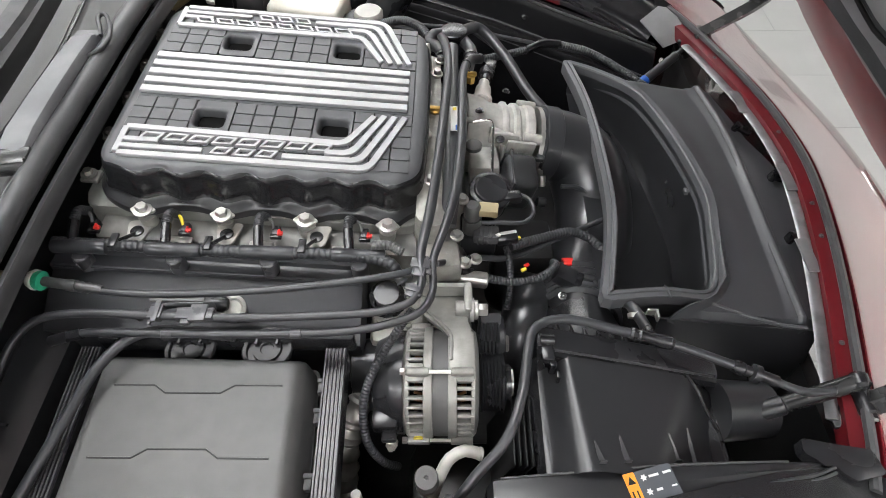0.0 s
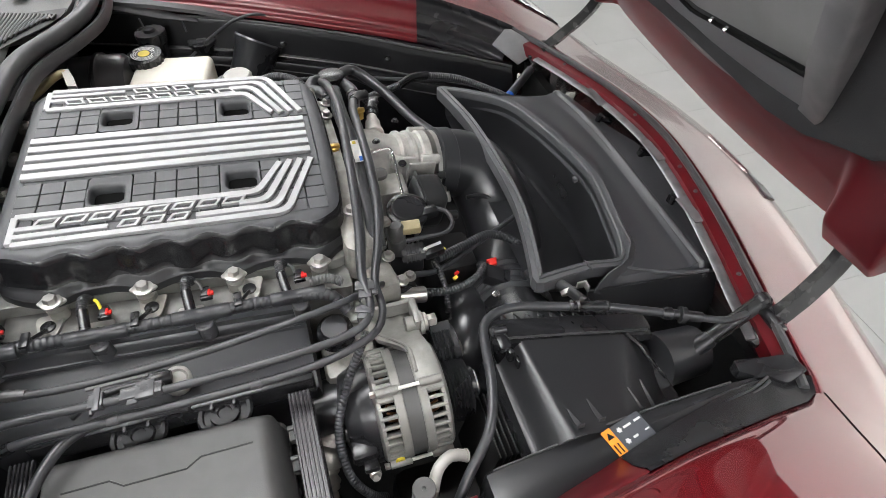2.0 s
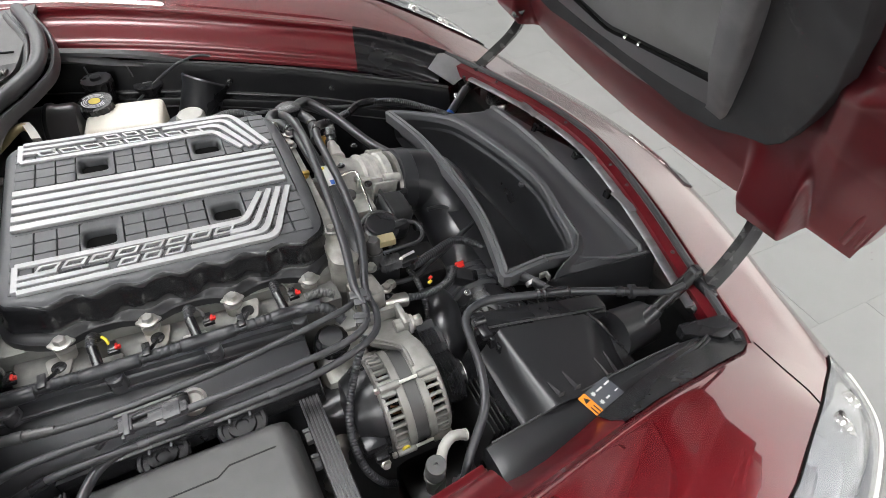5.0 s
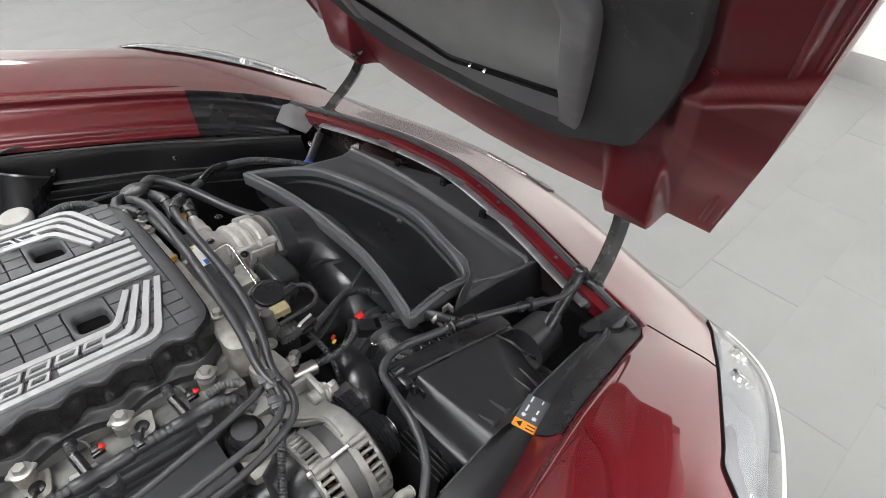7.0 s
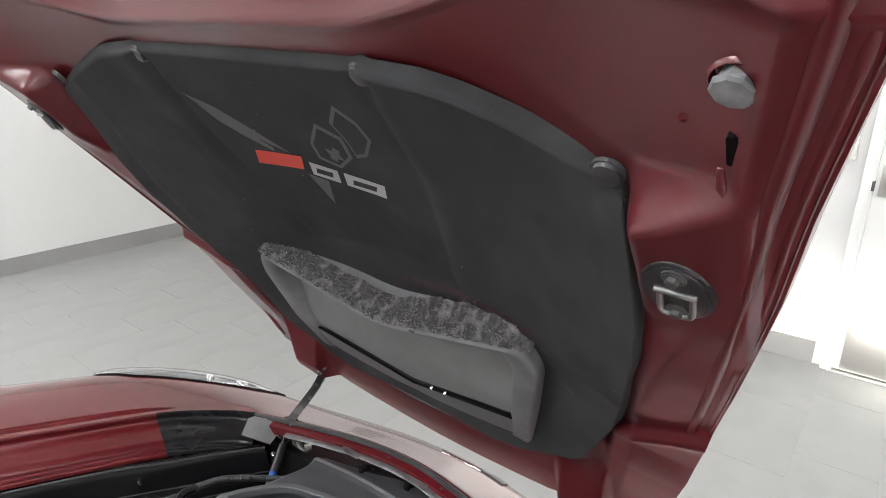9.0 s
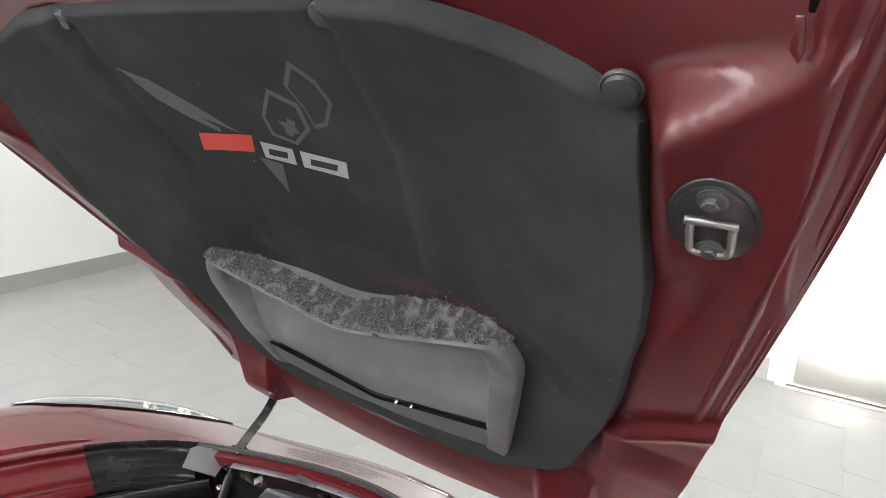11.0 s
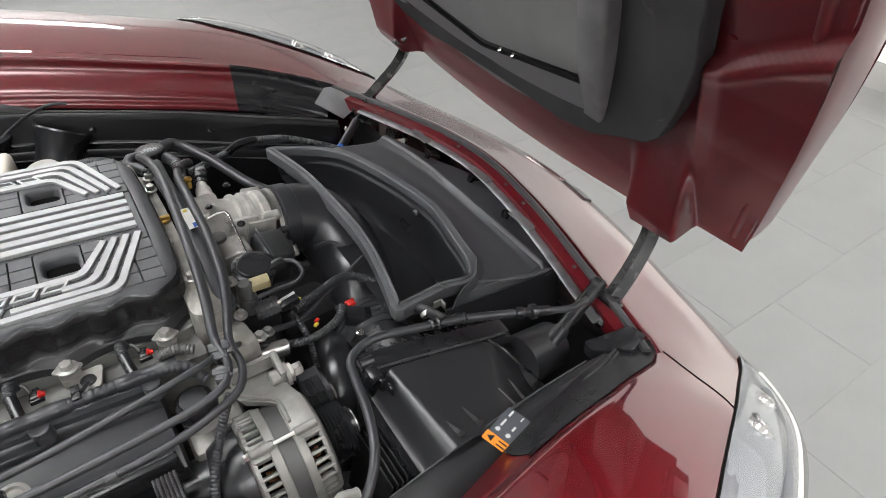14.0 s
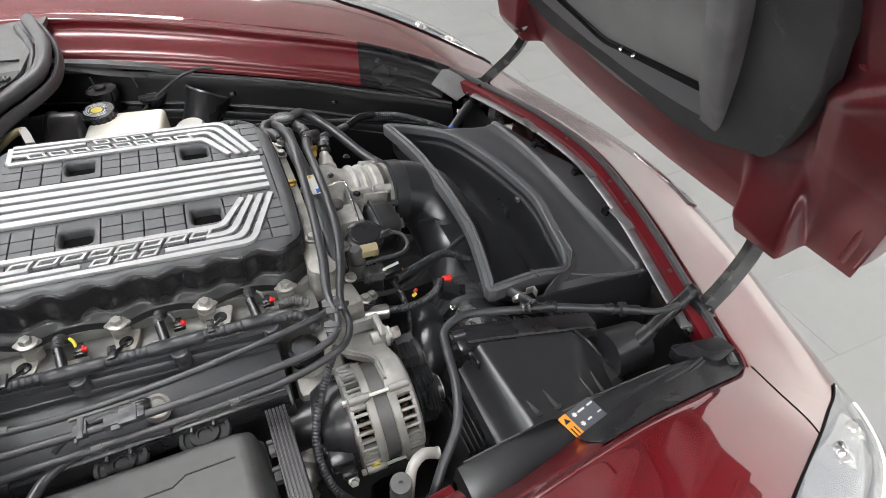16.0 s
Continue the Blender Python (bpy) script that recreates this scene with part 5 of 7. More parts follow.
part("top_flange", loft([[(x, -0.255, 0.775), (x, -0.262, 0.796), (x, -0.268, 0.796), (x, -0.27, 0.778)] for x in (-0.022, 0.0, 0.02, 0.036)], thick=0.003), M_CASTGREY, bracket)
part("post", moved(box(0.010, 0.042, 0.034, 0.004), pose(0.034, -0.282, 0.782)), M_CASTGREY, bracket)
part("rib", sweep([(-0.022, -0.288, 0.780), (0.002, -0.318, 0.792), (0.0125, -0.336, 0.80), (0.0135, -0.37, 0.8015)], 0.002, 8), M_CASTGREY, bracket)
part("boss", rod((0.018, -0.293, 0.786), (0.034, -0.293, 0.786), 0.0095, 18), M_CASTGREY, bracket)
part("ear", lathe((0.036, -0.293, 0.783), axis, [(0, 0.015), (0.005, 0.015)], 24), M_CASTGREY, bracket)
part("bolt", joined(rod((0.041, -0.293, 0.783), (0.046, -0.293, 0.783), 0.012, 20), rod((0.045, -0.293, 0.783), (0.058, -0.293, 0.783), 0.0085, 6)), M_STEEL, bracket)

pulley = thing("idler_pulley", "black grooved idler pulley behind the alternator", "pulley")
g2 = [(0.0, 0.02), (0.003, 0.034)]
for k in range(6):
    g2 += [(0.004 + k * 0.0045, 0.035), (0.006 + k * 0.0045, 0.032)]
part("wheel", lathe((0.044, -0.312, 0.733), axis, g2 + [(0.034, 0.035), (0.036, 0.028), (0.036, 0.01)], 36), M_PLASTIC, pulley)
part("hub", rod((0.072, -0.312, 0.733), (0.086, -0.312, 0.733), 0.012, 6), M_STEEL, pulley)
part("belt", loft([[(x, AY + 0.0385 * math.sin(a), AZ - 0.0385 * math.cos(a)) for x in (0.05, 0.075)] for a in np.linspace(-0.6, 2.1, 14)] + [[(x, -0.29, 0.77) for x in (0.05, 0.075)]], thick=0.003), M_RUBBER, pulley, "black rubber belt")

# ---- throttle body -------------------------------------------------------------
throttle = thing("throttle_body", "cast aluminium throttle body clamped to a black intake elbow", "throttle body")
TA = Vector((0.97, 0.05, -0.22)).normalized()
T0 = Vector((0.045, 0.048, 0.765))
part("inlet_casting", lathe(T0 - TA * 0.02, TA, [(0, 0.062), (0.03, 0.06), (0.036, 0.054), (0.056, 0.052), (0.06, 0.0575), (0.064, 0.0575), (0.067, 0.0525), (0.074, 0.0525), (0.077, 0.0575), (0.083, 0.0575), (0.086, 0.054), (0.093, 0.054), (0.096, 0.0575), (0.108, 0.0575)], 44), M_CAST, throttle)
part("clamp_ring", lathe(T0 + TA * 0.096, TA, [(0, 0.052), (0.001, 0.0575), (0.008, 0.058), (0.009, 0.053)], 40), M_STEEL, throttle, "bright clamp ring")
part("clamp_screw", joined(rod((0.158, -0.004, 0.725), (0.158, -0.014, 0.71), 0.006, 12), box(0.014, 0.012, 0.02, 0.002, at=(0.152, 0.0, 0.73))), M_STEEL, throttle)
part("neck", lathe((0.060, 0.078, 0.802), (0.12, 0.98, 0.08), [(0, 0.012), (0.003, 0.0165), (0.010, 0.0165), (0.013, 0.013), (0.034, 0.0125), (0.041, 0.009), (0.052, 0.0085)], 24), M_NOZZLE, throttle, "pale plastic nozzle")
part("neck_foot", moved(box(0.036, 0.022, 0.03, 0.006), pose(0.062, 0.072, 0.79, 0, 0, 6)), M_NOZZLE, throttle)
sens = part("sensor", lathe((0.066, 0.126, 0.806), (0.15, 0.95, -0.05), [(0, 0.010), (0.014, 0.010), (0.016, 0.0125), (0.032, 0.012), (0.036, 0.008)], 18), M_PLASTIC, throttle, "black pressure sensor")
part("plug", moved(box(0.018, 0.026, 0.016, 0.003), pose(0.078, 0.172, 0.802, 0, 0, -12)), M_PLASTIC, sens)
part("ear", lathe((0.05, 0.05, 0.808), (0, 0, 1), [(0, 0.013), (0.01, 0.012)], 18), M_CAST, throttle)
part("bolt", hexbolt((0.055, 0.05, 0.816), (0, 0, 1), 0.005, 0.004), M_PLASTIC, throttle)
for k in range(4):
    a = radians(45 + 90 * k)
    _, s1, s2 = frame_of(TA)
    c = T0 + TA * 0.068 + (s1 * math.cos(a) + s2 * math.sin(a)) * 0.056
    part("lug", rod(c, c + TA * 0.03, 0.0085, 14), M_CAST, throttle)
part("motor_housing", moved(joined(box(0.05, 0.062, 0.07, 0.012, segs=3), box(0.004, 0.066, 0.074, 0.0015, at=(-0.016, 0, 0)), box(0.052, 0.005, 0.06, 0.0015, at=(0, 0.026, 0))), pose(0.112, -0.045, 0.752, 8, 12, 4)), M_GREYCASE, throttle, "dark grey motor housing")
for p0, p1, r0 in (((0.142, -0.07, 0.735), (0.156, -0.07, 0.732), 0.0075), ((0.142, -0.012, 0.77), (0.154, -0.012, 0.768), 0.006)):
    part("motor_lug", rod(p0, p1, r0, 14), M_GREYCASE, throttle)
for q in ((0.092, 0.0, 0.798), (0.118, -0.004, 0.785), (0.085, 0.085, 0.785)):
    part("casting_rib", moved(box(0.045, 0.006, 0.02, 0.002), pose(*q, 0, 12, 4)), M_CAST, throttle)
part("casting_web", rod((0.07, 0.012, 0.806), (0.118, 0.006, 0.79), 0.0055, 14), M_CAST, throttle)
part("casting_web", rod((0.078, 0.05, 0.80), (0.112, 0.075, 0.785), 0.0055, 12), M_CAST, throttle)
for p0, d0 in (((0.055, 0.03, 0.826), (0, 0.1, 1)), ((0.10, 0.1, 0.808), (0.2, 0.2, 1)), ((0.085, -0.015, 0.81), (0, -0.2, 1))):
    part("casting_screw", hexbolt(p0, d0, 0.0045, 0.004), M_PLASTIC, throttle)
part("vacuum_port", sweep([(0.045, 0.01, 0.822), (0.07, 0.012, 0.823), (0.074, 0.008, 0.82), (0.073, -0.03, 0.808), (0.071, -0.078, 0.79)], 0.0022, 8), M_CHROME, throttle, "thin bright metal pipe")
part("cross_pipe", rod((0.0, 0.012, 0.826), (0.05, 0.014, 0.822), 0.0045, 14), M_CAST, throttle)
part("mount_block", box(0.045, 0.05, 0.05, 0.006, at=(0.062, -0.03, 0.765)), M_CAST, throttle)
part("cap_plug", lathe((0.045, -0.035, 0.812), (0, 0, 1), [(0, 0.012), (0.006, 0.012), (0.008, 0.008)], 18), M_LID, throttle)

elbow = thing("intake_elbow", "glossy black plastic intake elbow and air duct", "air duct")
part("elbow", sweep([(0.150, 0.053, 0.744), (0.185, 0.052, 0.737), (0.222, 0.042, 0.718), (0.246, 0.0, 0.675), (0.244, -0.07, 0.642), (0.215, -0.16, 0.635)], 0.058, 36, rfun=lambda a, n: 0.0555 + 0.007 * min(1, a / 0.12)), M_SATIN, elbow)
part("cuff", lathe((0.15, 0.053, 0.744), TA, [(0, 0.055), (0.002, 0.0595), (0.026, 0.060), (0.03, 0.056)], 36), M_RUBBER, elbow)
part("rim", sweep([(0.185, -0.03, 0.726), (0.215, -0.03, 0.722), (0.25, -0.06, 0.70), (0.262, -0.1, 0.672)], 0.004, 8), M_SATIN, elbow)
part("bellows", ribbed([(0.204, -0.165, 0.64), (0.2, -0.21, 0.65), (0.196, -0.235, 0.656)], 0.064, 0.018, 0.008, 28), M_RUBBER, elbow, "ribbed rubber bellows")
part("duct", sweep([(0.196, -0.232, 0.656), (0.194, -0.28, 0.67), (0.205, -0.33, 0.68)], 0.058, 28), M_PLASTIC, elbow)
part("lower_pipe", sweep([(0.10, -0.14, 0.60), (0.125, -0.19, 0.655), (0.118, -0.245, 0.668), (0.10, -0.28, 0.63), (0.09, -0.29, 0.55)], 0.036, 24), M_SATIN, elbow, "glossy black lower pipe")
maf = part("airflow_sensor", moved(box(0.04, 0.026, 0.02, 0.003), pose(0.178, -0.195, 0.712, 0, 20, -20)), M_PLASTIC, elbow, "black air flow sensor")
part("lock", moved(joined(box(0.012, 0.012, 0.005, 0.001), box(0.016, 0.004, 0.006, 0.001, at=(0, 0.004, 0))), pose(0.178, -0.176, 0.724)), M_REDCLIP, maf, "red locking tab")
part("screw", hexbolt((0.167, -0.226, 0.712), (0, -0.3, 1), 0.004, 0.005), M_CHROME, maf)

# ---- valves and plugs beside the throttle --------------------------------------
purge = thing("purge_valve", "round black purge valve with a tan plug", "valve")
part("drum", lathe((0.064, -0.112, 0.775), (0.1, -0.15, 1), [(0, 0.026), (0.026, 0.026), (0.028, 0.03), (0.036, 0.03), (0.037, 0.028), (0.0375, 0.024), (0.040, 0.023), (0.041, 0.021), (0.041, 0.004)], 36), M_PLASTIC, purge, "", 25)
part("tan_plug", moved(box(0.026, 0.018, 0.012, 0.002), pose(0.062, -0.158, 0.815, 0, 0, -6)), M_TAN, purge, "tan plastic plug")
part("post", lathe((0.041, -0.158, 0.775), (0, 0, 1), [(0, 0.013), (0.026, 0.013), (0.026, 0.011), (0.046, 0.011), (0.05, 0.008)], 20), M_LID, purge, "dark grey post")
part("side_plug", moved(box(0.03, 0.016, 0.014, 0.003), pose(0.094, -0.125, 0.803, 0, 0, 10)), M_PLASTIC, purge)
part("wire", sweep([(0.105, -0.122, 0.806), (0.12, -0.13, 0.804), (0.124, -0.15, 0.80), (0.112, -0.166, 0.8), (0.075, -0.17, 0.803), (0.052, -0.17, 0.803)], 0.0032, 8), M_RUBBER, purge)
part("base", box(0.05, 0.05, 0.04, 0.006, at=(0.05, -0.15, 0.755)), M_PLASTIC, purge)
conn = thing("grey_connector", "grey electrical connector on a black harness", "connector")
part("body", moved(box(0.034, 0.022, 0.016, 0.003), pose(0.06, -0.172, 0.78, 0, 0, -4)), M_FOAM, conn)
for k in range(4):
    part("rib", moved(box(0.002, 0.023, 0.0175, 0.0005), pose(0.05 + 0.006 * k, -0.172, 0.78, 0, 0, -4)), M_FOAM, conn)
part("tail", moved(box(0.03, 0.018, 0.012, 0.003), pose(0.088, -0.174, 0.776, 0, 0, 10)), M_PLASTIC, conn)

# front accessory clutter below: brackets and blocks in the gap
gap = thing("front_cover", "dirty cast engine front cover deep between the hoses", "engine block")
part("casting", moved(box(0.09, 0.30, 0.16, 0.02), pose(-0.01, -0.1, 0.68)), M_CASTDULL, gap)
part("corner_block", moved(box(0.045, 0.045, 0.045, 0.008), pose(0.002, -0.226, 0.788, 0, 0, 8)), M_CASTMID, gap)
for px, py, pz in ((0.03, -0.235, 0.80), (0.02, -0.205, 0.818), (0.045, -0.21, 0.775), (0.027, -0.156, 0.832)):
    part("bolt", hexbolt((px, py, pz), (0.1, -0.1, 1), 0.006, 0.008), M_STEEL, gap)
part("pipe_stub", rod((0.02, -0.235, 0.77), (0.06, -0.235, 0.762), 0.011, 18), M_STEEL, gap)
part("black_block", box(0.09, 0.08, 0.10, 0.012, at=(0.12, -0.12, 0.66)), M_DARK, gap)
from mathutils.bvhtree import BVHTree

# ---- hoses and lines -----------------------------------------------------------
def hose(name, label, pts, r, m=None, ends=0.0, category="hose", **k):
    """A hose with crimped sleeves at its ends."""
    t = thing(name, label, category)
    part("tube", sweep(pts, r, **k), m or M_RUBBER, t)
    if ends:
        line = smooth_path(pts, 0.006)
        for seq in (line[:6], line[-6:]):
            part("sleeve", sweep(seq, r * ends, 12, 0.004), M_PLASTIC, t)
    return t


def clamp_clip(parent, p, rz, w=0.03, d=0.034, ry=0):
    part("clip", moved(joined(box(w, d * 0.55, 0.0025, 0.0008), box(w * 0.45, d, 0.003, 0.0008, at=(w * 0.1, 0, 0.0012)), box(w, 0.002, 0.009, 0.0006, at=(0, -d * 0.28, -0.003)), box(w, 0.002, 0.009, 0.0006, at=(0, d * 0.28, -0.003)), box(w * 0.25, 0.006, 0.004, 0.001, at=(-w * 0.2, -d * 0.5, -0.001))), pose(*p, 0, ry, rz)), M_CLIP, parent, "grey plastic hose clip")


fuel = thing("fuel_line", "dark rubber fuel line with a green-ringed fitting", "hose")
part("tube", sweep([(-0.375, -0.318, 0.859), (-0.318, -0.321, 0.858), (-0.208, -0.316, 0.857), (-0.14, -0.308, 0.857), (-0.07, -0.297, 0.857), (-0.035, -0.285, 0.852), (-0.01, -0.26, 0.84)], 0.0042), M_RUBBER, fuel)
part("fitting", lathe((-0.442, -0.308, 0.864), (1, -0.13, -0.06), [(0, 0.005), (0.004, 0.0058), (0.028, 0.0058), (0.03, 0.0068), (0.04, 0.0068), (0.041, 0.0055), (0.045, 0.0066), (0.049, 0.0052), (0.053, 0.0066), (0.057, 0.0052), (0.061, 0.006), (0.07, 0.0045)], 16), M_STRUT, fuel)
part("ring", lathe((-0.449, -0.307, 0.8645), (1, -0.13, -0.06), [(0, 0.0095), (0.003, 0.011), (0.008, 0.011), (0.009, 0.008)], 20), M_GREEN, fuel, "green retaining ring")
part("collar", lathe((-0.456, -0.306, 0.865), (1, -0.13, -0.06), [(0, 0.009), (0.006, 0.012), (0.0075, 0.012)], 20), M_WHITE, fuel)
part("stub", rod((-0.50, -0.30, 0.867), (-0.455, -0.306, 0.865), 0.005), M_TAN, fuel)

pair = thing("coolant_hose", "black rubber coolant hose clipped to its neighbours", "hose")
part("tube", sweep([(-0.475, -0.42, 0.82), (-0.455, -0.37, 0.845), (-0.437, -0.352, 0.852), (-0.404, -0.345, 0.855), (-0.233, -0.349, 0.855), (-0.112, -0.345, 0.855), (-0.058, -0.339, 0.855), (-0.03, -0.327, 0.856), (-0.02, -0.305, 0.858), (-0.022, -0.27, 0.864), (-0.012, -0.21, 0.873), (-0.003, -0.12, 0.878), (0.004, -0.02, 0.88), (0.008, 0.07, 0.88), (0.002, 0.14, 0.872), (-0.004, 0.17, 0.862)], 0.0056, rfun=lambda a, n: 0.0046 + 0.0018 * ease(0.5, 0.62, a)), M_RUBBER, pair)
clamp_clip(pair, (-0.262, -0.347, 0.8605), 0, 0.04, 0.02)
clamp_clip(pair, (-0.305, -0.345, 0.8605), 0, 0.014, 0.026)
part("long_tab", box(0.06, 0.004, 0.003, 0.001, at=(-0.285, -0.331, 0.862)), M_LID, pair)
clamp_clip(pair, (-0.022, -0.285, 0.863), 80, 0.028, 0.022)
clamp_clip(pair, (-0.03, -0.315, 0.859), 70, 0.018, 0.018)
second = thing("heater_hose", "black rubber heater hose beside the coolant hose", "hose")
part("tube", sweep([(-0.43, -0.362, 0.825), (-0.39, -0.359, 0.838), (-0.3, -0.361, 0.842), (-0.2, -0.362, 0.843), (-0.1, -0.358, 0.843), (-0.055, -0.35, 0.845), (-0.02, -0.334, 0.846), (-0.008, -0.31, 0.848), (-0.008, -0.27, 0.853), (0.006, -0.225, 0.862), (0.018, -0.175, 0.868), (0.026, -0.09, 0.872), (0.028, 0.0, 0.875), (0.03, 0.06, 0.872), (0.04, 0.10, 0.866), (0.058, 0.118, 0.857)], 0.0056, rfun=lambda a, n: 0.0046 + 0.0018 * ease(0.45, 0.58, a)), M_RUBBER, second)
part("sleeve", sweep([(-0.43, -0.362, 0.825), (-0.41, -0.3605, 0.832), (-0.39, -0.359, 0.838)], 0.0062, 12), M_PLASTIC, second, "black crimped sleeve")
part("sleeve", sweep([(0.035, 0.085, 0.869), (0.042, 0.103, 0.865), (0.058, 0.118, 0.857)], 0.0078, 12), M_PLASTIC, second, "black crimped sleeve")
for q in ((-0.16, -0.3615, 0.843), (-0.3, -0.361, 0.842)):
    part("print_band", rod(q, (q[0] + 0.012, q[1], q[2]), 0.0052, 14), M_CLIP, second)
third = thing("drain_hose", "black rubber hose curving down beside the fuse box", "hose")
part("tube", sweep([(-0.225, -0.358, 0.83), (-0.27, -0.353, 0.83), (-0.309, -0.35, 0.83), (-0.343, -0.362, 0.829), (-0.366, -0.395, 0.826), (-0.385, -0.45, 0.815), (-0.41, -0.53, 0.80), (-0.43, -0.60, 0.78)], 0.0058), M_RUBBER, third)
vent = thing("vent_fitting", "black elbow fitting plugged into the valve cover", "hose fitting")
part("elbow", sweep([(-0.35, -0.325, 0.812), (-0.33, -0.318, 0.822), (-0.30, -0.314, 0.826), (-0.268, -0.312, 0.824)], 0.0038, 10), M_RUBBER, vent)
part("plug", lathe((-0.272, -0.312, 0.824), (1, 0.05, -0.1), [(0, 0.007), (0.006, 0.01), (0.02, 0.01), (0.026, 0.007)], 16), M_PLASTIC, vent)
part("ring", lathe((-0.246, -0.306, 0.80), (0.25, -0.3, 1), [(0, 0.015), (0.016, 0.015), (0.018, 0.011), (0.014, 0.009)], 24), M_CAST, vent, "bare metal port ring")

moulded = thing("moulded_pipe", "wide black moulded pipe with a white label", "hose")
part("pipe", sweep([(0.012, 0.17, 0.845), (0.012, 0.10, 0.846), (0.015, 0.02, 0.845), (0.014, -0.08, 0.843), (0.012, -0.16, 0.84), (0.008, -0.2, 0.832)], 0.0115, 16, flat=0.55, up=(0, 0, 1)), M_RUBBER, moulded)
label = part("label", box(0.014, 0.052, 0.001, 0.0003, at=(0.0185, -0.02, 0.8537)), M_WHITE, moulded, "white printed label")
part("print", box(0.006, 0.010, 0.0008, 0, at=(0.0215, -0.04, 0.8546)), M_BLUE, label, "blue print patch")
part("print", box(0.005, 0.006, 0.0008, 0, at=(0.0175, 0.0, 0.8546)), M_YELLOW, label, "yellow print patch")
topc = thing("coolant_outlet", "black hose outlet cluster behind the throttle", "hose fitting")
part("tank", lathe((0.016, 0.214, 0.83), (0, 0, 1), [(0, 0.02), (0.012, 0.023), (0.016, 0.023), (0.018, 0.019), (0.018, 0.003)], 24), M_PLASTIC, topc)
part("tube", sweep([(0.012, 0.214, 0.834), (-0.016, 0.208, 0.842), (-0.024, 0.186, 0.84), (-0.008, 0.16, 0.848), (0.002, 0.13, 0.846)], 0.0095, 16), M_RUBBER, topc)
part("tube", sweep([(0.03, 0.21, 0.832), (0.044, 0.18, 0.832), (0.042, 0.14, 0.838), (0.035, 0.10, 0.84)], 0.0095, 16), M_RUBBER, topc)
for q in ((0.0, 0.142, 0.847), (0.043, 0.16, 0.835)):
    part("clamp", lathe(q, (0.1, -1, 0.02), [(0, 0.01), (0.001, 0.0115), (0.007, 0.0115), (0.008, 0.01)], 20), M_PLASTIC, topc)
hose("far_radiator_hose", "thick black hose running to the radiator", [(0.028, 0.222, 0.838), (0.06, 0.262, 0.82), (0.10, 0.22, 0.80), (0.145, 0.135, 0.775), (0.19, 0.065, 0.765), (0.235, 0.03, 0.74)], 0.009)
hose("far_radiator_hose", "thin black hose beside the thicker radiator hose", [(0.045, 0.27, 0.815), (0.10, 0.235, 0.79), (0.15, 0.15, 0.765), (0.2, 0.08, 0.75)], 0.0055)
wire = thing("wire_loom", "black corrugated wire loom along the bay wall", "wiring harness")
part("loom", ribbed([(0.075, 0.295, 0.735), (0.12, 0.31, 0.735), (0.16, 0.325, 0.735)], 0.0075, 0.006, 0.0014), M_RUBBER, wire)
part("sleeve", sweep([(0.155, 0.322, 0.735), (0.19, 0.345, 0.735), (0.225, 0.35, 0.73)], 0.0085), M_PLASTIC, wire)
part("loom_end", ribbed([(0.222, 0.35, 0.73), (0.28, 0.34, 0.72), (0.35, 0.30, 0.70), (0.40, 0.27, 0.68)], 0.0075, 0.006, 0.0014), M_RUBBER, wire)

hose("vacuum_line", "thin black rigid line slanting up to the duct", [(0.25, -0.10, 0.735), (0.17, -0.14, 0.735), (0.093, -0.182, 0.742), (0.05, -0.20, 0.765), (0.01, -0.232, 0.80), (-0.005, -0.25, 0.82)], 0.0042)
loom2 = thing("front_loom", "black corrugated loom with taped branches", "wiring harness")
part("loom", ribbed([(0.015, -0.235, 0.79), (0.05, -0.225, 0.758), (0.10, -0.223, 0.742), (0.14, -0.212, 0.742), (0.156, -0.195, 0.742), (0.158, -0.178, 0.725)], 0.006, 0.0055, 0.0013), M_RUBBER, loom2)
part("tape", sweep([(0.0, -0.24, 0.80), (0.02, -0.234, 0.786), (0.04, -0.228, 0.768)], 0.0066), M_PLASTIC, loom2)
part("branch", ribbed([(0.09, -0.168, 0.748), (0.094, -0.195, 0.742), (0.094, -0.22, 0.728), (0.09, -0.24, 0.70)], 0.0048, 0.005, 0.0011), M_RUBBER, loom2)
part("branch", ribbed([(0.095, -0.172, 0.755), (0.14, -0.15, 0.745), (0.19, -0.13, 0.735), (0.225, -0.14, 0.72), (0.25, -0.18, 0.70)], 0.0068, 0.006, 0.0009), M_RUBBER, loom2)
for q, m in (((0.105, -0.165, 0.764), M_YELLOW), ((0.113, -0.2, 0.738), M_YELLOW), ((0.118, -0.19, 0.735), M_REDCLIP), ((0.075, -0.178, 0.786), M_WHITE)):
    part("marker", moved(box(0.008, 0.005, 0.004, 0.001), pose(*q, 0, 0, 30)), m, loom2, "small coloured marker")
part("print", moved(box(0.022, 0.004, 0.0015, 0.0003), pose(0.09, -0.172, 0.785, 20, 0, 12)), M_INK, loom2, "pale printed line")
altloom = thing("alternator_loom", "black corrugated loom hanging beside the alternator", "wiring harness")
part("loom", ribbed([(-0.03, -0.325, 0.835), (-0.052, -0.345, 0.81), (-0.078, -0.385, 0.785), (-0.086, -0.41, 0.765), (-0.082, -0.44, 0.735), (-0.064, -0.452, 0.70), (-0.05, -0.45, 0.68)], 0.0052, 0.005, 0.0011), M_RUBBER, altloom)

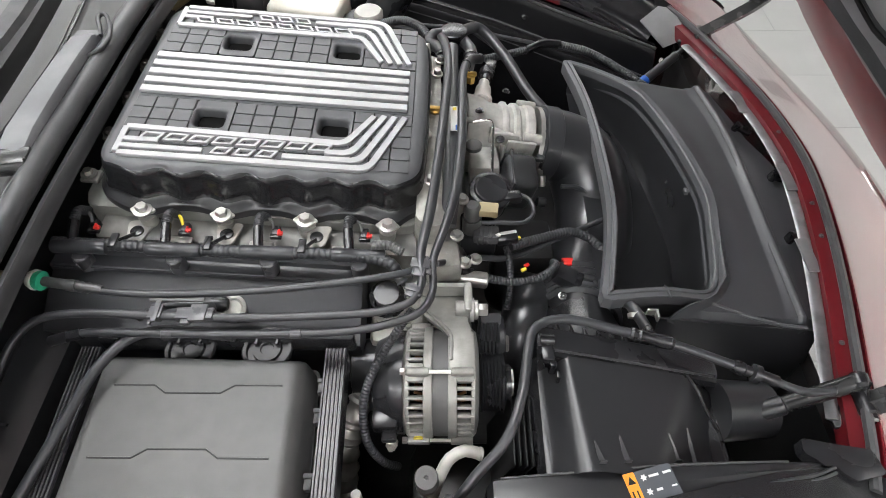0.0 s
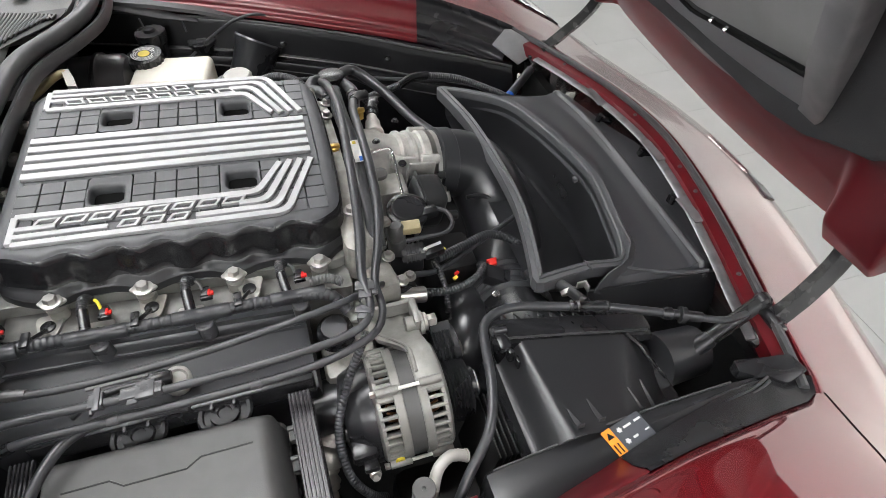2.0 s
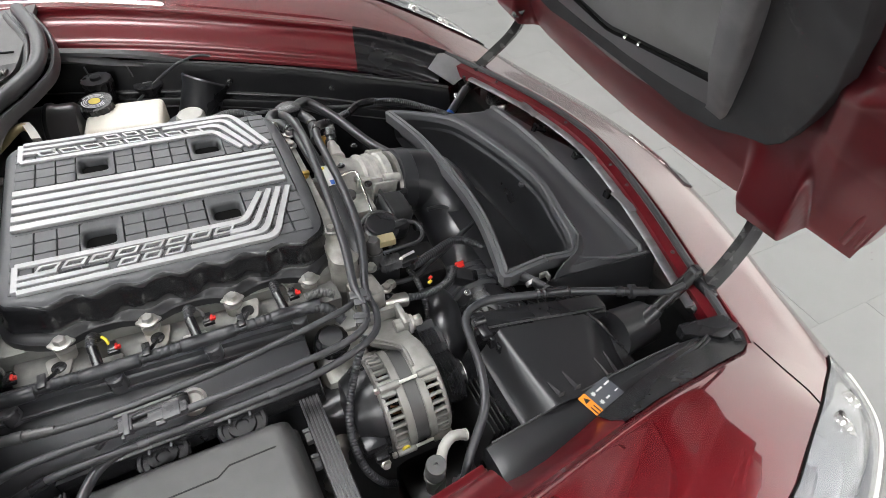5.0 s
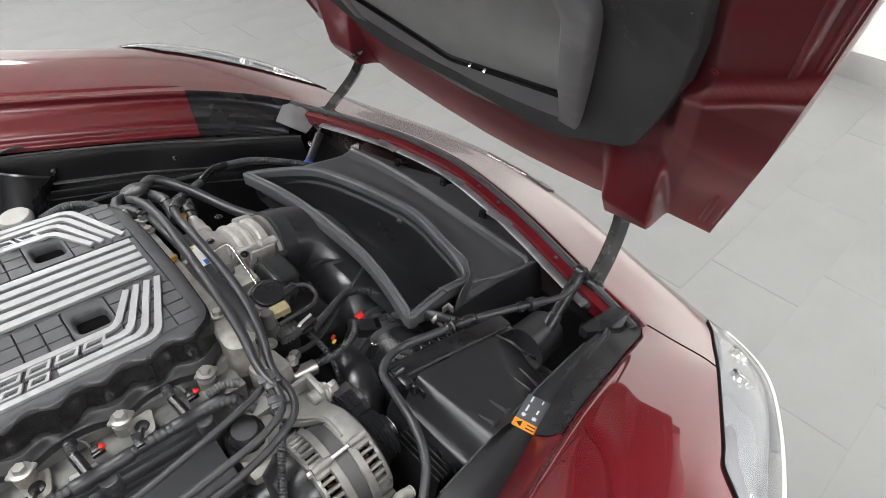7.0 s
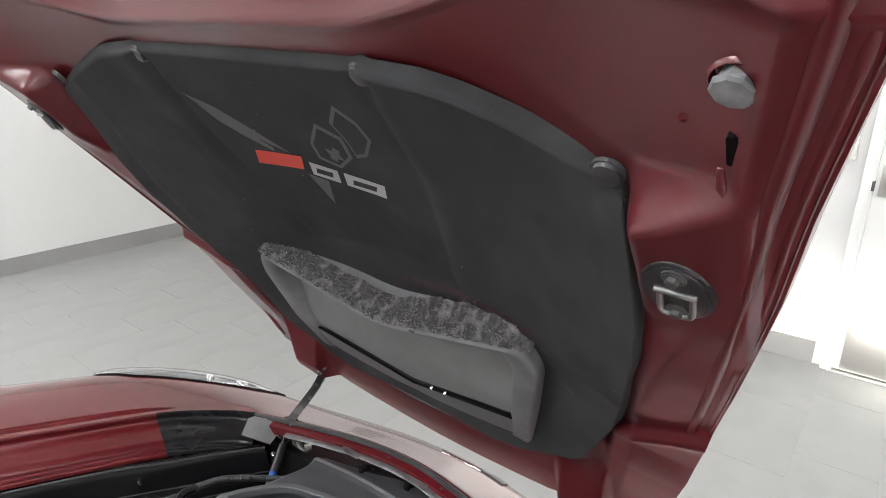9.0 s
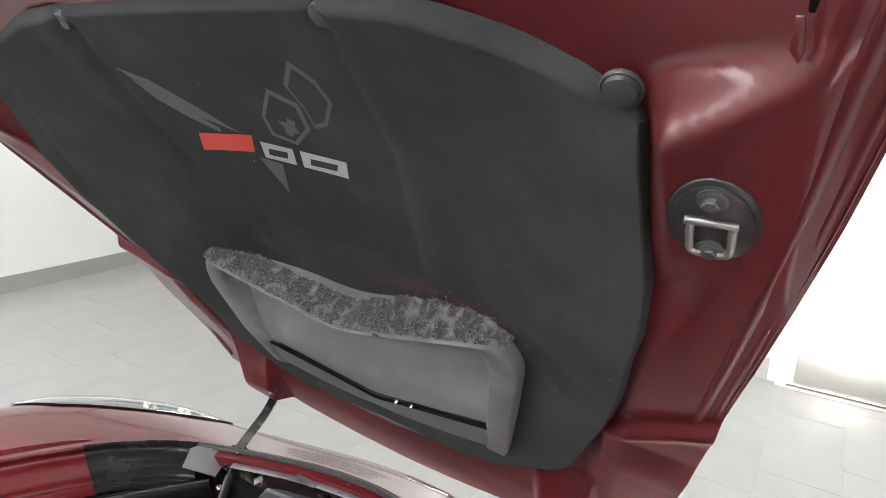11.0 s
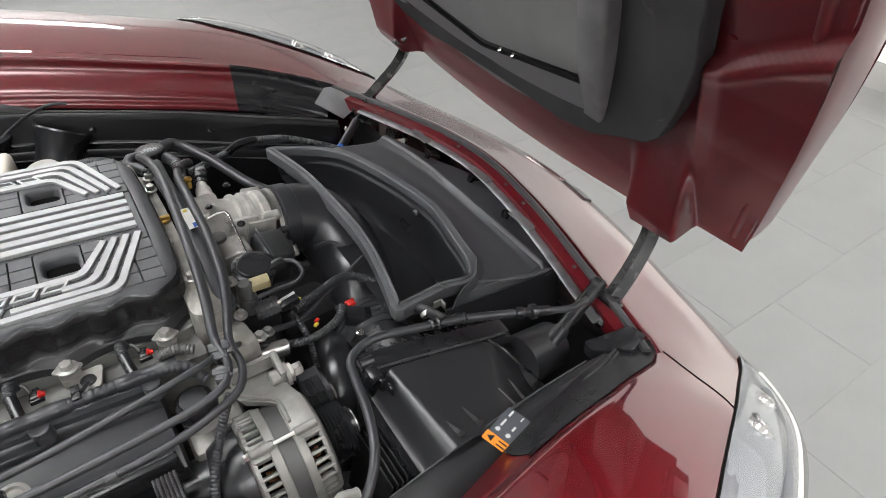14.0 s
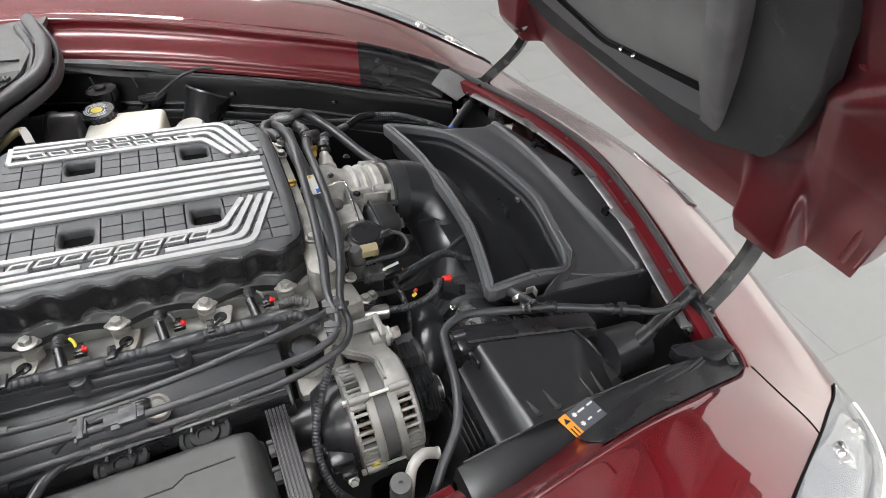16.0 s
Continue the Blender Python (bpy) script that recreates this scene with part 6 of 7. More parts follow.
pipe = thing("vent_pipe", "black rubber pipe running across to the radiator", "hose")
part("tube", sweep([(-0.01, -0.535, 0.70), (0.017, -0.508, 0.74), (0.038, -0.486, 0.76), (0.072, -0.454, 0.785), (0.09, -0.41, 0.795), (0.10, -0.36, 0.797), (0.108, -0.33, 0.797), (0.125, -0.317, 0.796), (0.153, -0.312, 0.793), (0.212, -0.322, 0.785), (0.276, -0.335, 0.775), (0.35, -0.357, 0.762)], 0.0058), M_RUBBER, pipe)
part("coupling", lathe((0.345, -0.356, 0.763), (1, -0.3, -0.2), [(0, 0.0065), (0.004, 0.0085), (0.012, 0.0085), (0.014, 0.0065), (0.022, 0.0065), (0.024, 0.011), (0.032, 0.011), (0.034, 0.007), (0.055, 0.007)], 18), M_PLASTIC, pipe)
part("tail", sweep([(0.395, -0.371, 0.752), (0.43, -0.38, 0.744), (0.47, -0.375, 0.735)], 0.005), M_RUBBER, pipe)
part("tee", joined(lathe((0.225, -0.325, 0.784), (1, -0.2, -0.12), [(0, 0.0068), (0.003, 0.0085), (0.009, 0.0068), (0.012, 0.0085), (0.016, 0.0068), (0.034, 0.0068), (0.038, 0.0085), (0.044, 0.0068), (0.048, 0.0085), (0.052, 0.0068)], 16), rod((0.25, -0.325, 0.78), (0.248, -0.288, 0.762), 0.007)), M_PLASTIC, pipe, "ribbed black tee joint")
part("tee_hose", sweep([(0.249, -0.295, 0.765), (0.244, -0.265, 0.752), (0.236, -0.235, 0.735), (0.22, -0.2, 0.71)], 0.0075), M_RUBBER, pipe)
part("spring_clip", joined(box(0.012, 0.003, 0.012, 0.0008, at=(0.262, -0.287, 0.77)), box(0.003, 0.012, 0.012, 0.0008, at=(0.268, -0.292, 0.77)), lathe((0.247, -0.282, 0.759), (0, -1, -0.4), [(0, 0.011), (0.006, 0.011)], 16)), M_STEEL, pipe)
clamp_clip(pipe, (0.012, -0.512, 0.738), 50, 0.03, 0.024)
white = thing("washer_pipe", "dull white bent pipe above the dark lower bay", "hose")
part("tube", sweep([(0.045, -0.455, 0.742), (0.028, -0.455, 0.752), (0.012, -0.463, 0.75), (0.0, -0.48, 0.735), (-0.01, -0.5, 0.70), (-0.012, -0.505, 0.62)], 0.0068, 16), M_FOAM2, white)
part("bead", lathe((0.044, -0.455, 0.7425), (1, 0, -0.4), [(0, 0.0068), (0.001, 0.0078), (0.003, 0.0078), (0.004, 0.006)], 18), M_FOAM2, white, "rolled bead at the pipe end")
cap = thing("service_cap", "black ribbed service port cap on a metal neck", "service cap")
part("cap", lathe((-0.012, -0.49, 0.755), (0, -0.15, 1), [(0, 0.010), (0.003, 0.0125), (0.03, 0.0125), (0.034, 0.0115), (0.034, 0.0025), (0.031, 0.002)], 24), M_LID, cap)
part("neck", lathe((-0.012, -0.483, 0.70), (0, -0.12, 1), [(0, 0.009), (0.04, 0.009), (0.046, 0.013), (0.054, 0.013), (0.058, 0.009)], 18), M_STEEL, cap)
foil = thing("heat_wrapped_pipe", "crumpled silver heat wrapped pipe beside the fuse box", "exhaust pipe")
part("wrap", sweep([(-0.088, -0.345, 0.70), (-0.097, -0.365, 0.69), (-0.112, -0.39, 0.67), (-0.122, -0.42, 0.64), (-0.128, -0.45, 0.58)], 0.02, 22, 0.004, rfun=lambda a, n: 0.016 + 0.0022 * math.sin(a * 260) + 0.0016 * math.sin(a * 611)), M_FOIL, foil)
chalk = thing("white_marked_rod", "white rod with black marks standing low in the bay", "dipstick")
part("rod", rod((-0.085, -0.52, 0.60), (-0.088, -0.50, 0.745), 0.006, 12), M_WHITE, chalk)
motor = thing("steering_motor", "black rounded steering motor low in the bay", "motor")
part("body", lathe((-0.115, -0.33, 0.70), (1, 0, 0), [(0, 0.02), (0.004, 0.036), (0.05, 0.04), (0.06, 0.03)], 24), M_SATIN, motor)
part("lower", box(0.12, 0.12, 0.08, 0.02, at=(0.02, -0.46, 0.60)), M_DARK, motor)

# ---- air inlet duct with its open mouth ------------------------------------------
shroud = thing("air_inlet_duct", "black plastic air inlet duct with a rubber-lipped mouth", "air duct")
MOUTH = [(0.212, -0.262, 0.772), (0.2155, -0.25, 0.7735), (0.236, -0.14, 0.784), (0.240, -0.02, 0.785), (0.236, 0.11, 0.78), (0.223, 0.232, 0.766), (0.222, 0.242, 0.764), (0.232, 0.24, 0.762), (0.272, 0.225, 0.757), (0.335, 0.178, 0.752), (0.372, 0.10, 0.744), (0.398, 0.0, 0.737), (0.405, -0.06, 0.734), (0.398, -0.13, 0.725), (0.388, -0.195, 0.716), (0.37, -0.222, 0.718), (0.30, -0.238, 0.745), (0.224, -0.2585, 0.768)]


def closed_path(pts, step=0.01):
    line = smooth_path(pts[-2:] + pts + pts[:2], step)
    half = len(line) // 2
    a = min(range(half), key=lambda i: (line[i] - Vector(pts[0])).length)
    b = min(range(half, len(line)), key=lambda i: (line[i] - Vector(pts[0])).length)
    return line[a:b]


lip = closed_path(MOUTH, 0.008)
cen = sum((Vector(p) for p in lip), Vector()) / len(lip)


def lip_row(g, dz):
    out, n = [], len(lip)
    for i, p in enumerate(lip):
        d = (lip[(i + 2) % n] - lip[i - 2]).normalized()
        o = Vector((d.y, -d.x, 0)).normalized()
        if o.dot(p - cen) < 0:
            o = -o
        out.append(p + o * g + Vector((0, 0, dz)))
    return out


part("mouth_lip", loft([lip_row(0.0095, -0.02), lip_row(0.0095, -0.002), lip_row(0.0085, 0.0), lip_row(0.0015, -0.0005), lip_row(0.0005, 0.0018), lip_row(-0.0035, 0.0022), lip_row(-0.0055, 0.0005), lip_row(-0.0065, -0.006), lip_row(-0.0085, -0.03)], closed=True), M_LIP, shroud, "black rubber lip round the duct mouth", 25)
part("lip_joint", moved(box(0.003, 0.019, 0.005, 0.001), pose(0.30, -0.240, 0.7455, 0, 0, 14)), M_LIP, shroud)


def bowl_row(g, f):
    """A ring of the bowl: shallow behind, deep towards the front wall."""
    return [p + Vector((0, 0, -0.012 - f * interp(p.x, [0.21, 0.27, 0.34, 0.41], [0.035, 0.06, 0.10, 0.15]))) for p in lip_row(g, 0)]


bowl = loft([bowl_row(-0.0075, 0), bowl_row(-0.0085, 0.3), bowl_row(-0.0105, 0.65), bowl_row(-0.014, 0.9), bowl_row(-0.018, 1.0)], closed=True)
bowl.verts.ensure_lookup_table()
nl = len(lip)
bowl_floor = bowl.faces.new([bowl.verts[4 * nl + i] for i in range(nl)])
bmesh.ops.triangulate(bowl, faces=[bowl_floor], ngon_method="BEAUTY")
part("bowl", bowl, M_SATIN, shroud, "smooth black inside of the duct", 60)
part("screw", hexbolt((0.334, 0.169, 0.672), (-0.5, -0.3, 0.8), 0.002, 0.002), M_CHROME, shroud)
part("bowl_block", box(0.008, 0.010, 0.008, 0.002, at=(0.389, -0.02, 0.705)), M_LIP, shroud)


def deck_front(y):
    return interp(y, [-0.275, -0.246, -0.19, -0.11, -0.06, 0.0, 0.06, 0.12, 0.17, 0.25, 0.265], [0.512, 0.518, 0.53, 0.544, 0.562, 0.565, 0.553, 0.53, 0.52, 0.5, 0.49])


def deck_ridge(y):
    return interp(y, [-0.28, 0.08, 0.16, 0.262], [0.491, 0.492, 0.487, 0.472])


rows = []
for y in np.linspace(-0.27, 0.262, 70):
    xb = interp(y, [-0.268, -0.235, -0.2, -0.06, 0.02, 0.12, 0.18, 0.24, 0.262], [0.30, 0.37, 0.396, 0.416, 0.408, 0.374, 0.344, 0.28, 0.27])
    xr, xf = deck_ridge(y), deck_front(y)
    zb = interp(xb, [0.27, 0.42], [0.742, 0.722])
    drop = -0.02 * (1 - ease(-0.27, -0.255, y)) - 0.02 * ease(0.25, 0.262, y)
    zr = 0.709 - 0.004 * abs(y) / 0.27
    row = []
    for t in np.linspace(0, 1, 26):
        valley = -0.012 * ease(0.0, 0.12, t) - 0.006 * ease(0.35, 0.85, t) * (1 - ease(0.9, 1.0, t))
        row.append((xb + (xr - 0.006 - xb) * t, y, zb + (zr + 0.012 - zb) * t + valley + drop))
    row[-1] = (xr - 0.006, y, zr - 0.001 + drop)
    row += [(xr - 0.003, y, zr + 0.0035 + drop), (xr, y, zr + 0.0045 + drop), (xr + 0.004, y, zr + 0.003 + drop), (xr + 0.008, y, zr - 0.003 + drop)]
    for t in (0.3, 0.6, 0.9, 1.0):
        row.append((xr + 0.008 + (xf - xr - 0.008) * t, y, zr - 0.003 - 0.012 * t + drop))
    row.append((xf + 0.001, y, zr - 0.03 + drop))
    rows.append(row)
part("deck", loft(rows, thick=0.003), M_DECK, shroud, "smooth black plastic deck with a raised ridge", smooth=40)
part("side_wall", loft([[(x, -0.268, interp(x, [0.29, 0.5], [0.722, 0.692])), (x, -0.287, 0.62), (x, -0.292, 0.54)] for x in np.linspace(0.29, 0.515, 10)], thick=0.004), M_SATIN, shroud)
part("side_bead", sweep([(0.345, -0.232, 0.722), (0.40, -0.252, 0.712), (0.46, -0.268, 0.706), (0.49, -0.272, 0.706)], 0.003, 8), M_LIP, shroud)
for cx, cy, rz in ((0.531, 0.13, -28), (0.556, 0.012, -8), (0.540, -0.112, 14)):
    catch = part("catch", moved(joined(box(0.026, 0.013, 0.009, 0.003), box(0.010, 0.014, 0.036, 0.003, at=(-0.014, 0, -0.010))), pose(cx - 0.004, cy, 0.702, 0, 14, rz)), M_GLOSS, shroud, "small black catch")
    # the catch's opening is a black inlay with its shade painted in
    part("catch_slot", moved(box(0.010, 0.011, 0.004, 0.001), pose(cx - 0.003, cy, 0.7058, 0, 14, rz)), M_BLACKSHADE, catch)
brace = thing("radiator_support", "satin grey metal radiator support bar under the nose edge", "radiator support")
bar_line = [EDGE_LINE[i] - outward(i) * 0.043 + Vector((0, 0, -0.016)) for i in range(N1 + 3, N2 - 1, 2)]
part("bar", sweep(bar_line, 0.009, 10, 0.02, flat=0.35, up=(0, 0, 1)), M_BRACE, brace)
for y in (0.19, 0.0, -0.18):
    i = index_near(0.57, y)
    p = EDGE_LINE[i] - outward(i) * 0.045
    part("tab", box(0.018, 0.06, 0.003, 0.001, at=(p.x, p.y, p.z - 0.012)), M_BRACE, brace)
for y in (0.33, 0.096, -0.06, -0.141, -0.30):
    i = index_near(0.57, y)
    p = EDGE_LINE[i] - outward(i) * 0.025
    part("flange_screw", hexbolt((p.x, p.y, p.z - 0.004), (0, 0, 1), 0.0026, 0.003), M_STRUT, car)

# ---- air filter box ------------------------------------------------------------
airbox = thing("air_filter_box", "black ribbed plastic air filter box", "air filter box")
RIM = ((0.112, 0.797), (0.118, 0.7965), (0.2, 0.771), (0.28, 0.744), (0.338, 0.725), (0.344, 0.722))


def rim_z(x):
    return interp(x, [q[0] for q in RIM], [q[1] for q in RIM])


def lid_z(x, y):
    """The smooth lid: it falls to the front, dips along its middle and turns down at both ends."""
    t = (-0.356 - y) / 0.12
    z = rim_z(x) - 0.006 - 0.010 * t + 0.006 * t * t
    z -= 0.05 * (1 - ease(0.118, 0.158 + 0.02 * t, x)) ** 2
    z -= 0.010 * ease(0.30, 0.345, x) * (0.6 + t) + 0.03 * ease(0.29, 0.36, x + 0.55 * max(0.0, t - 0.05) * 0.12)
    return z


part("lid_rim", loft([[(x, -0.318, z - 0.030), (x, -0.322, z - 0.003), (x, -0.325, z), (x, -0.345, z), (x, -0.349, z - 0.002), (x, -0.350, z - 0.006), (x, -0.353, z - 0.007), (x, -0.356, z - 0.0075), (x, -0.357, z - 0.02)] for x, z in RIM], thick=0.003), M_PLASTIC, airbox, "black moulded lid rim", 30)
part("lid_top", loft([[(x, y, lid_z(x, y)) for y in np.linspace(-0.354, -0.482, 26)] for x in np.linspace(0.118, 0.352, 60)]), M_LIDBLACK, airbox, "smooth satin black lid top", 60)
part("lid_end", loft([[(0.119, y, lid_z(0.119, y)) for y in np.linspace(-0.335, -0.482, 8)], [(0.105, y, 0.72 - 0.1 * (-0.335 - y)) for y in np.linspace(-0.335, -0.49, 8)], [(0.085, y, 0.62) for y in np.linspace(-0.345, -0.50, 8)]]), M_PLASTIC, airbox)
part("lid_front", loft([[(0.351, y, lid_z(0.351, y)) for y in np.linspace(-0.335, -0.482, 8)], [(0.36, y, 0.66) for y in np.linspace(-0.335, -0.482, 8)]]), M_PLASTIC, airbox)
part("rim_bead", sweep([(x, -0.3505, z - 0.0035) for x, z in RIM[1:-1]], 0.0016, 8), M_SEAL, airbox)
for k in range(12):
    x = 0.142 + 0.192 * k / 11
    z = rim_z(x)
    part("rib", loft([[(x - 0.001, -0.320, z - 0.004), (x - 0.001, -0.302, z - 0.018), (x - 0.001, -0.320, z - 0.03)], [(x + 0.001, -0.320, z - 0.004), (x + 0.001, -0.302, z - 0.018), (x + 0.001, -0.320, z - 0.03)]], thick=0.001), M_PLASTIC, airbox)
for tip, foot in (((0.167, -0.450), (0.173, -0.474)), ((0.197, -0.440), (0.202, -0.470)), ((0.260, -0.430), (0.268, -0.458)), ((0.290, -0.416), (0.296, -0.453))):
    za, zb = lid_z(*tip) + 0.0005, lid_z(*foot)
    part("gusset", loft([[(tip[0], tip[1], za), (foot[0] - 0.004, foot[1], zb), (foot[0] - 0.003, foot[1], zb + 0.010)], [(tip[0] + 0.0012, tip[1], za), (foot[0] + 0.004, foot[1], zb), (foot[0] + 0.003, foot[1], zb + 0.010)]], thick=0.0006), M_SEAL, airbox, "thin moulded gusset")
clip = part("spring_catch", joined(box(0.016, 0.030, 0.012, 0.004, at=(0.124, -0.352, 0.790)), box(0.009, 0.012, 0.022, 0.003, at=(0.130, -0.366, 0.778)), box(0.004, 0.010, 0.016, 0.001, at=(0.136, -0.376, 0.772)), rod((0.114, -0.342, 0.798), (0.132, -0.342, 0.796), 0.007)), M_PLASTIC, airbox)
part("corner_rib", sweep([(0.300, -0.356, 0.736), (0.312, -0.376, 0.728), (0.320, -0.39, 0.716), (0.338, -0.41, 0.694)], 0.0022, 8), M_PLASTIC, airbox)
for k in range(6):
    part("side_fin", moved(box(0.0025, 0.085, 0.10, 0.0008, segs=1), pose(0.074 + 0.007 * k, -0.42, 0.675, 0, 14, 0)), M_DARK, airbox)
part("base", box(0.24, 0.2, 0.14, 0.01, at=(0.232, -0.43, 0.61)), M_PLASTIC, airbox)
part("inlet", lathe((0.345, -0.375, 0.675), (1, 0.1, -0.2), [(0, 0.04), (0.03, 0.038), (0.075, 0.036), (0.078, 0.03)], 28), M_SATIN, airbox, "glossy black round inlet")

# ---- near side cover with its label ---------------------------------------------
sidecover = thing("side_cover", "black plastic side cover beside the fender rail", "plastic cover")
cross = lambda x, y0, y1, z: [(x, y0, z - 0.06), (x, y0 - 0.002, z - 0.008), (x, y0 - 0.006, z - 0.001), (x, y0 - 0.014, z), (x, (y0 + y1) / 2, z + 0.003), (x, y1 + 0.008, z), (x, y1, z - 0.004), (x, y1 - 0.003, z - 0.05)]
part("panel", loft([cross(0.052, -0.486, -0.545, 0.735), cross(0.058, -0.482, -0.55, 0.754), cross(0.075, -0.480, -0.552, 0.758), cross(0.15, -0.474, -0.534, 0.757), cross(0.24, -0.466, -0.513, 0.755), cross(0.32, -0.460, -0.496, 0.748), cross(0.39, -0.455, -0.482, 0.737), cross(0.432, -0.452, -0.474, 0.726)]), M_LIDBLACK, sidecover, "long black plastic panel", 30)
part("inner_bead", sweep([(0.066, -0.486, 0.757), (0.15, -0.479, 0.7585), (0.24, -0.471, 0.7565), (0.32, -0.465, 0.7495), (0.385, -0.46, 0.739)], 0.0014, 8), M_SEAL, sidecover)
part("hook_panel", prism(rounded([(0.413, -0.430), (0.448, -0.437), (0.488, -0.443), (0.494, -0.47), (0.458, -0.478), (0.447, -0.470), (0.440, -0.460), (0.431, -0.463), (0.424, -0.456), (0.411, -0.447)], [0.004, 0.003, 0.004, 0.004, 0.004, 0.004, 0.004, 0.003, 0.004, 0.005]), 0.712, 0.7305, 0.002), M_PLASTIC, sidecover, "hooked black end panel")
for dy, dz in ((0.0, 0.0), (0.005, 0.0012)):
    part("seam_strip", sweep([(0.06, -0.556 + dy, 0.7585 + dz), (0.184, -0.527 + dy, 0.758 + dz), (0.282, -0.505 + dy, 0.754 + dz), (0.36, -0.489 + dy, 0.745 + dz), (0.41, -0.479 + dy, 0.736 + dz), (0.440, -0.468 + dy, 0.728 + dz)], 0.0021, 8), M_RUBBER, sidecover, "thin black seam cord")
SL = pose(0.224, -0.492, 0.7598, 0.0, 1.0, 15) @ Matrix.Diagonal((0.84, 0.84, 1, 1))
sticker = part("sticker", moved(prism(rounded([(-0.032, -0.02), (0.032, -0.02), (0.032, 0.02), (-0.032, 0.02)], 0.003), 0, 0.0008), SL), M_LABEL, sidecover, "dark grey warning sticker")
part("orange_field", moved(prism(rounded([(-0.0325, -0.0202), (-0.0175, -0.0202), (-0.0175, 0.0202), (-0.0325, 0.0202)], 0.002), 0.0009, 0.0014), SL), M_ORANGE, sticker, "orange warning field")
part("warning_triangle", moved(prism([(-0.0305, 0.006), (-0.0195, 0.006), (-0.025, 0.0155)], 0.0015, 0.0019), SL), M_DARK, sticker)
for k in range(2):
    part("print_bar", moved(prism([(-0.0295 + 0.006 * k, -0.016), (-0.0275 + 0.006 * k, -0.016), (-0.0275 + 0.006 * k, -0.002), (-0.0295 + 0.006 * k, -0.002)], 0.0015, 0.0018), SL), M_DARK, sticker)
for ax_, ay_, aw, ah in ((0.006, 0.0105, 0.013, 0.003), (0.024, 0.0105, 0.011, 0.003), (0.006, -0.007, 0.008, 0.003), (0.026, -0.007, 0.007, 0.002)):
    part("print_bar", moved(prism([(ax_ - aw / 2, ay_ - ah / 2), (ax_ + aw / 2, ay_ - ah / 2), (ax_ + aw / 2, ay_ + ah / 2), (ax_ - aw / 2, ay_ + ah / 2)], 0.0009, 0.0013), SL), M_INK, sticker, "unreadable pale print")
for sy in (0.0105, -0.007):
    star = []
    for k in range(12):
        r = 0.0046 if k % 2 == 0 else 0.0026
        star.append((-0.0075 + r * math.cos(k * math.pi / 6), sy + r * math.sin(k * math.pi / 6)))
    part("symbol", moved(prism(star, 0.0009, 0.0013), SL), M_INK, sticker)

# ---- fuse box --------------------------------------------------------------------
fuse = thing("fuse_box", "grey-lidded fuse box with ribbed straps beside it", "fuse box")
lidp = rounded([(-0.378, -0.366), (-0.155, -0.371), (-0.143, -0.61), (-0.372, -0.61)], 0.012)
lid_rows = []
for g, z in ((-0.012, 0.803), (-0.006, 0.8025), (-0.001, 0.799), (0.006, 0.785), (0.009, 0.755), (0.012, 0.752), (0.012, 0.735)):
    lid_rows.append([(x + (g if x > -0.26 else -g), y + (g if y > -0.5 else -g), z) for x, y in lidp])
lb = loft(lid_rows, closed=True)
lb.verts.ensure_lookup_table()
lb.faces.new([lb.verts[i] for i in range(len(lidp))])
part("lid", lb, M_LID, fuse, "smooth dark grey lid")
for yl, sg in ((-0.403, -1), (-0.482, 1)):
    part("groove", sweep([(-0.355, yl, 0.803), (-0.31, yl, 0.803), (-0.296, yl + sg * 0.009, 0.803), (-0.236, yl + sg * 0.009, 0.803), (-0.222, yl, 0.803), (-0.17, yl, 0.803)], 0.0011, 6, smooth=False), M_DARK, fuse, "thin moulded line")
part("base", box(0.225, 0.28, 0.2, 0.01, at=(-0.2725, -0.48, 0.635)), M_PLASTIC, fuse)
for xa, xb in ((-0.119, -0.109), (-0.402, -0.392)):
    strap = part("strap", prism([(xa - 0.0125, -0.352), (xa + 0.0125, -0.352), (xb + 0.0125, -0.61), (xb - 0.0125, -0.61)], 0.765, 0.794, 0.0015, 1), M_PLASTIC, fuse, "ribbed black strap", 0)
    for k in range(6):
        o = -0.0105 + k * 0.0042
        part("ridge", moved(prism([(xa + o - 0.0012, -0.353), (xa + o + 0.0012, -0.353), (xb + o + 0.0012, -0.61), (xb + o - 0.0012, -0.61)], 0.793, 0.7965, 0.0005, 1), Matrix.Identity(4)), M_STRAP, strap)
for y in (-0.395, -0.43, -0.5, -0.53):
    part("latch_tab", joined(box(0.008, 0.012, 0.01, 0.001, at=(-0.133, y, 0.775)), box(0.012, 0.005, 0.006, 0.001, at=(-0.132, y + 0.008, 0.78))), M_FOAM, fuse, "small grey latch tab")
for xk in (-0.29, -0.2):
    part("knob", lathe((xk, -0.352, 0.785), (0, 0, 1), [(0, 0.03), (0.005, 0.03), (0.007, 0.028), (0.007, 0.024), (0.003, 0.023), (0.003, 0.017), (0.007, 0.016), (0.007, 0.008), (0.004, 0.007)], 28), M_PLASTIC, fuse, "", 25)
    part("bridge", joined(box(0.03, 0.004, 0.01, 0.001, at=(xk, -0.34, 0.794)), box(0.004, 0.012, 0.01, 0.001, at=(xk - 0.012, -0.344, 0.794)), box(0.004, 0.012, 0.01, 0.001, at=(xk + 0.012, -0.344, 0.794))), M_PLASTIC, fuse)
part("back_rail", box(0.30, 0.012, 0.03, 0.003, at=(-0.25, -0.338, 0.785)), M_PLASTIC, fuse)
side = thing("washer_tank_cover", "black smooth plastic cover behind the fuse box", "plastic cover")
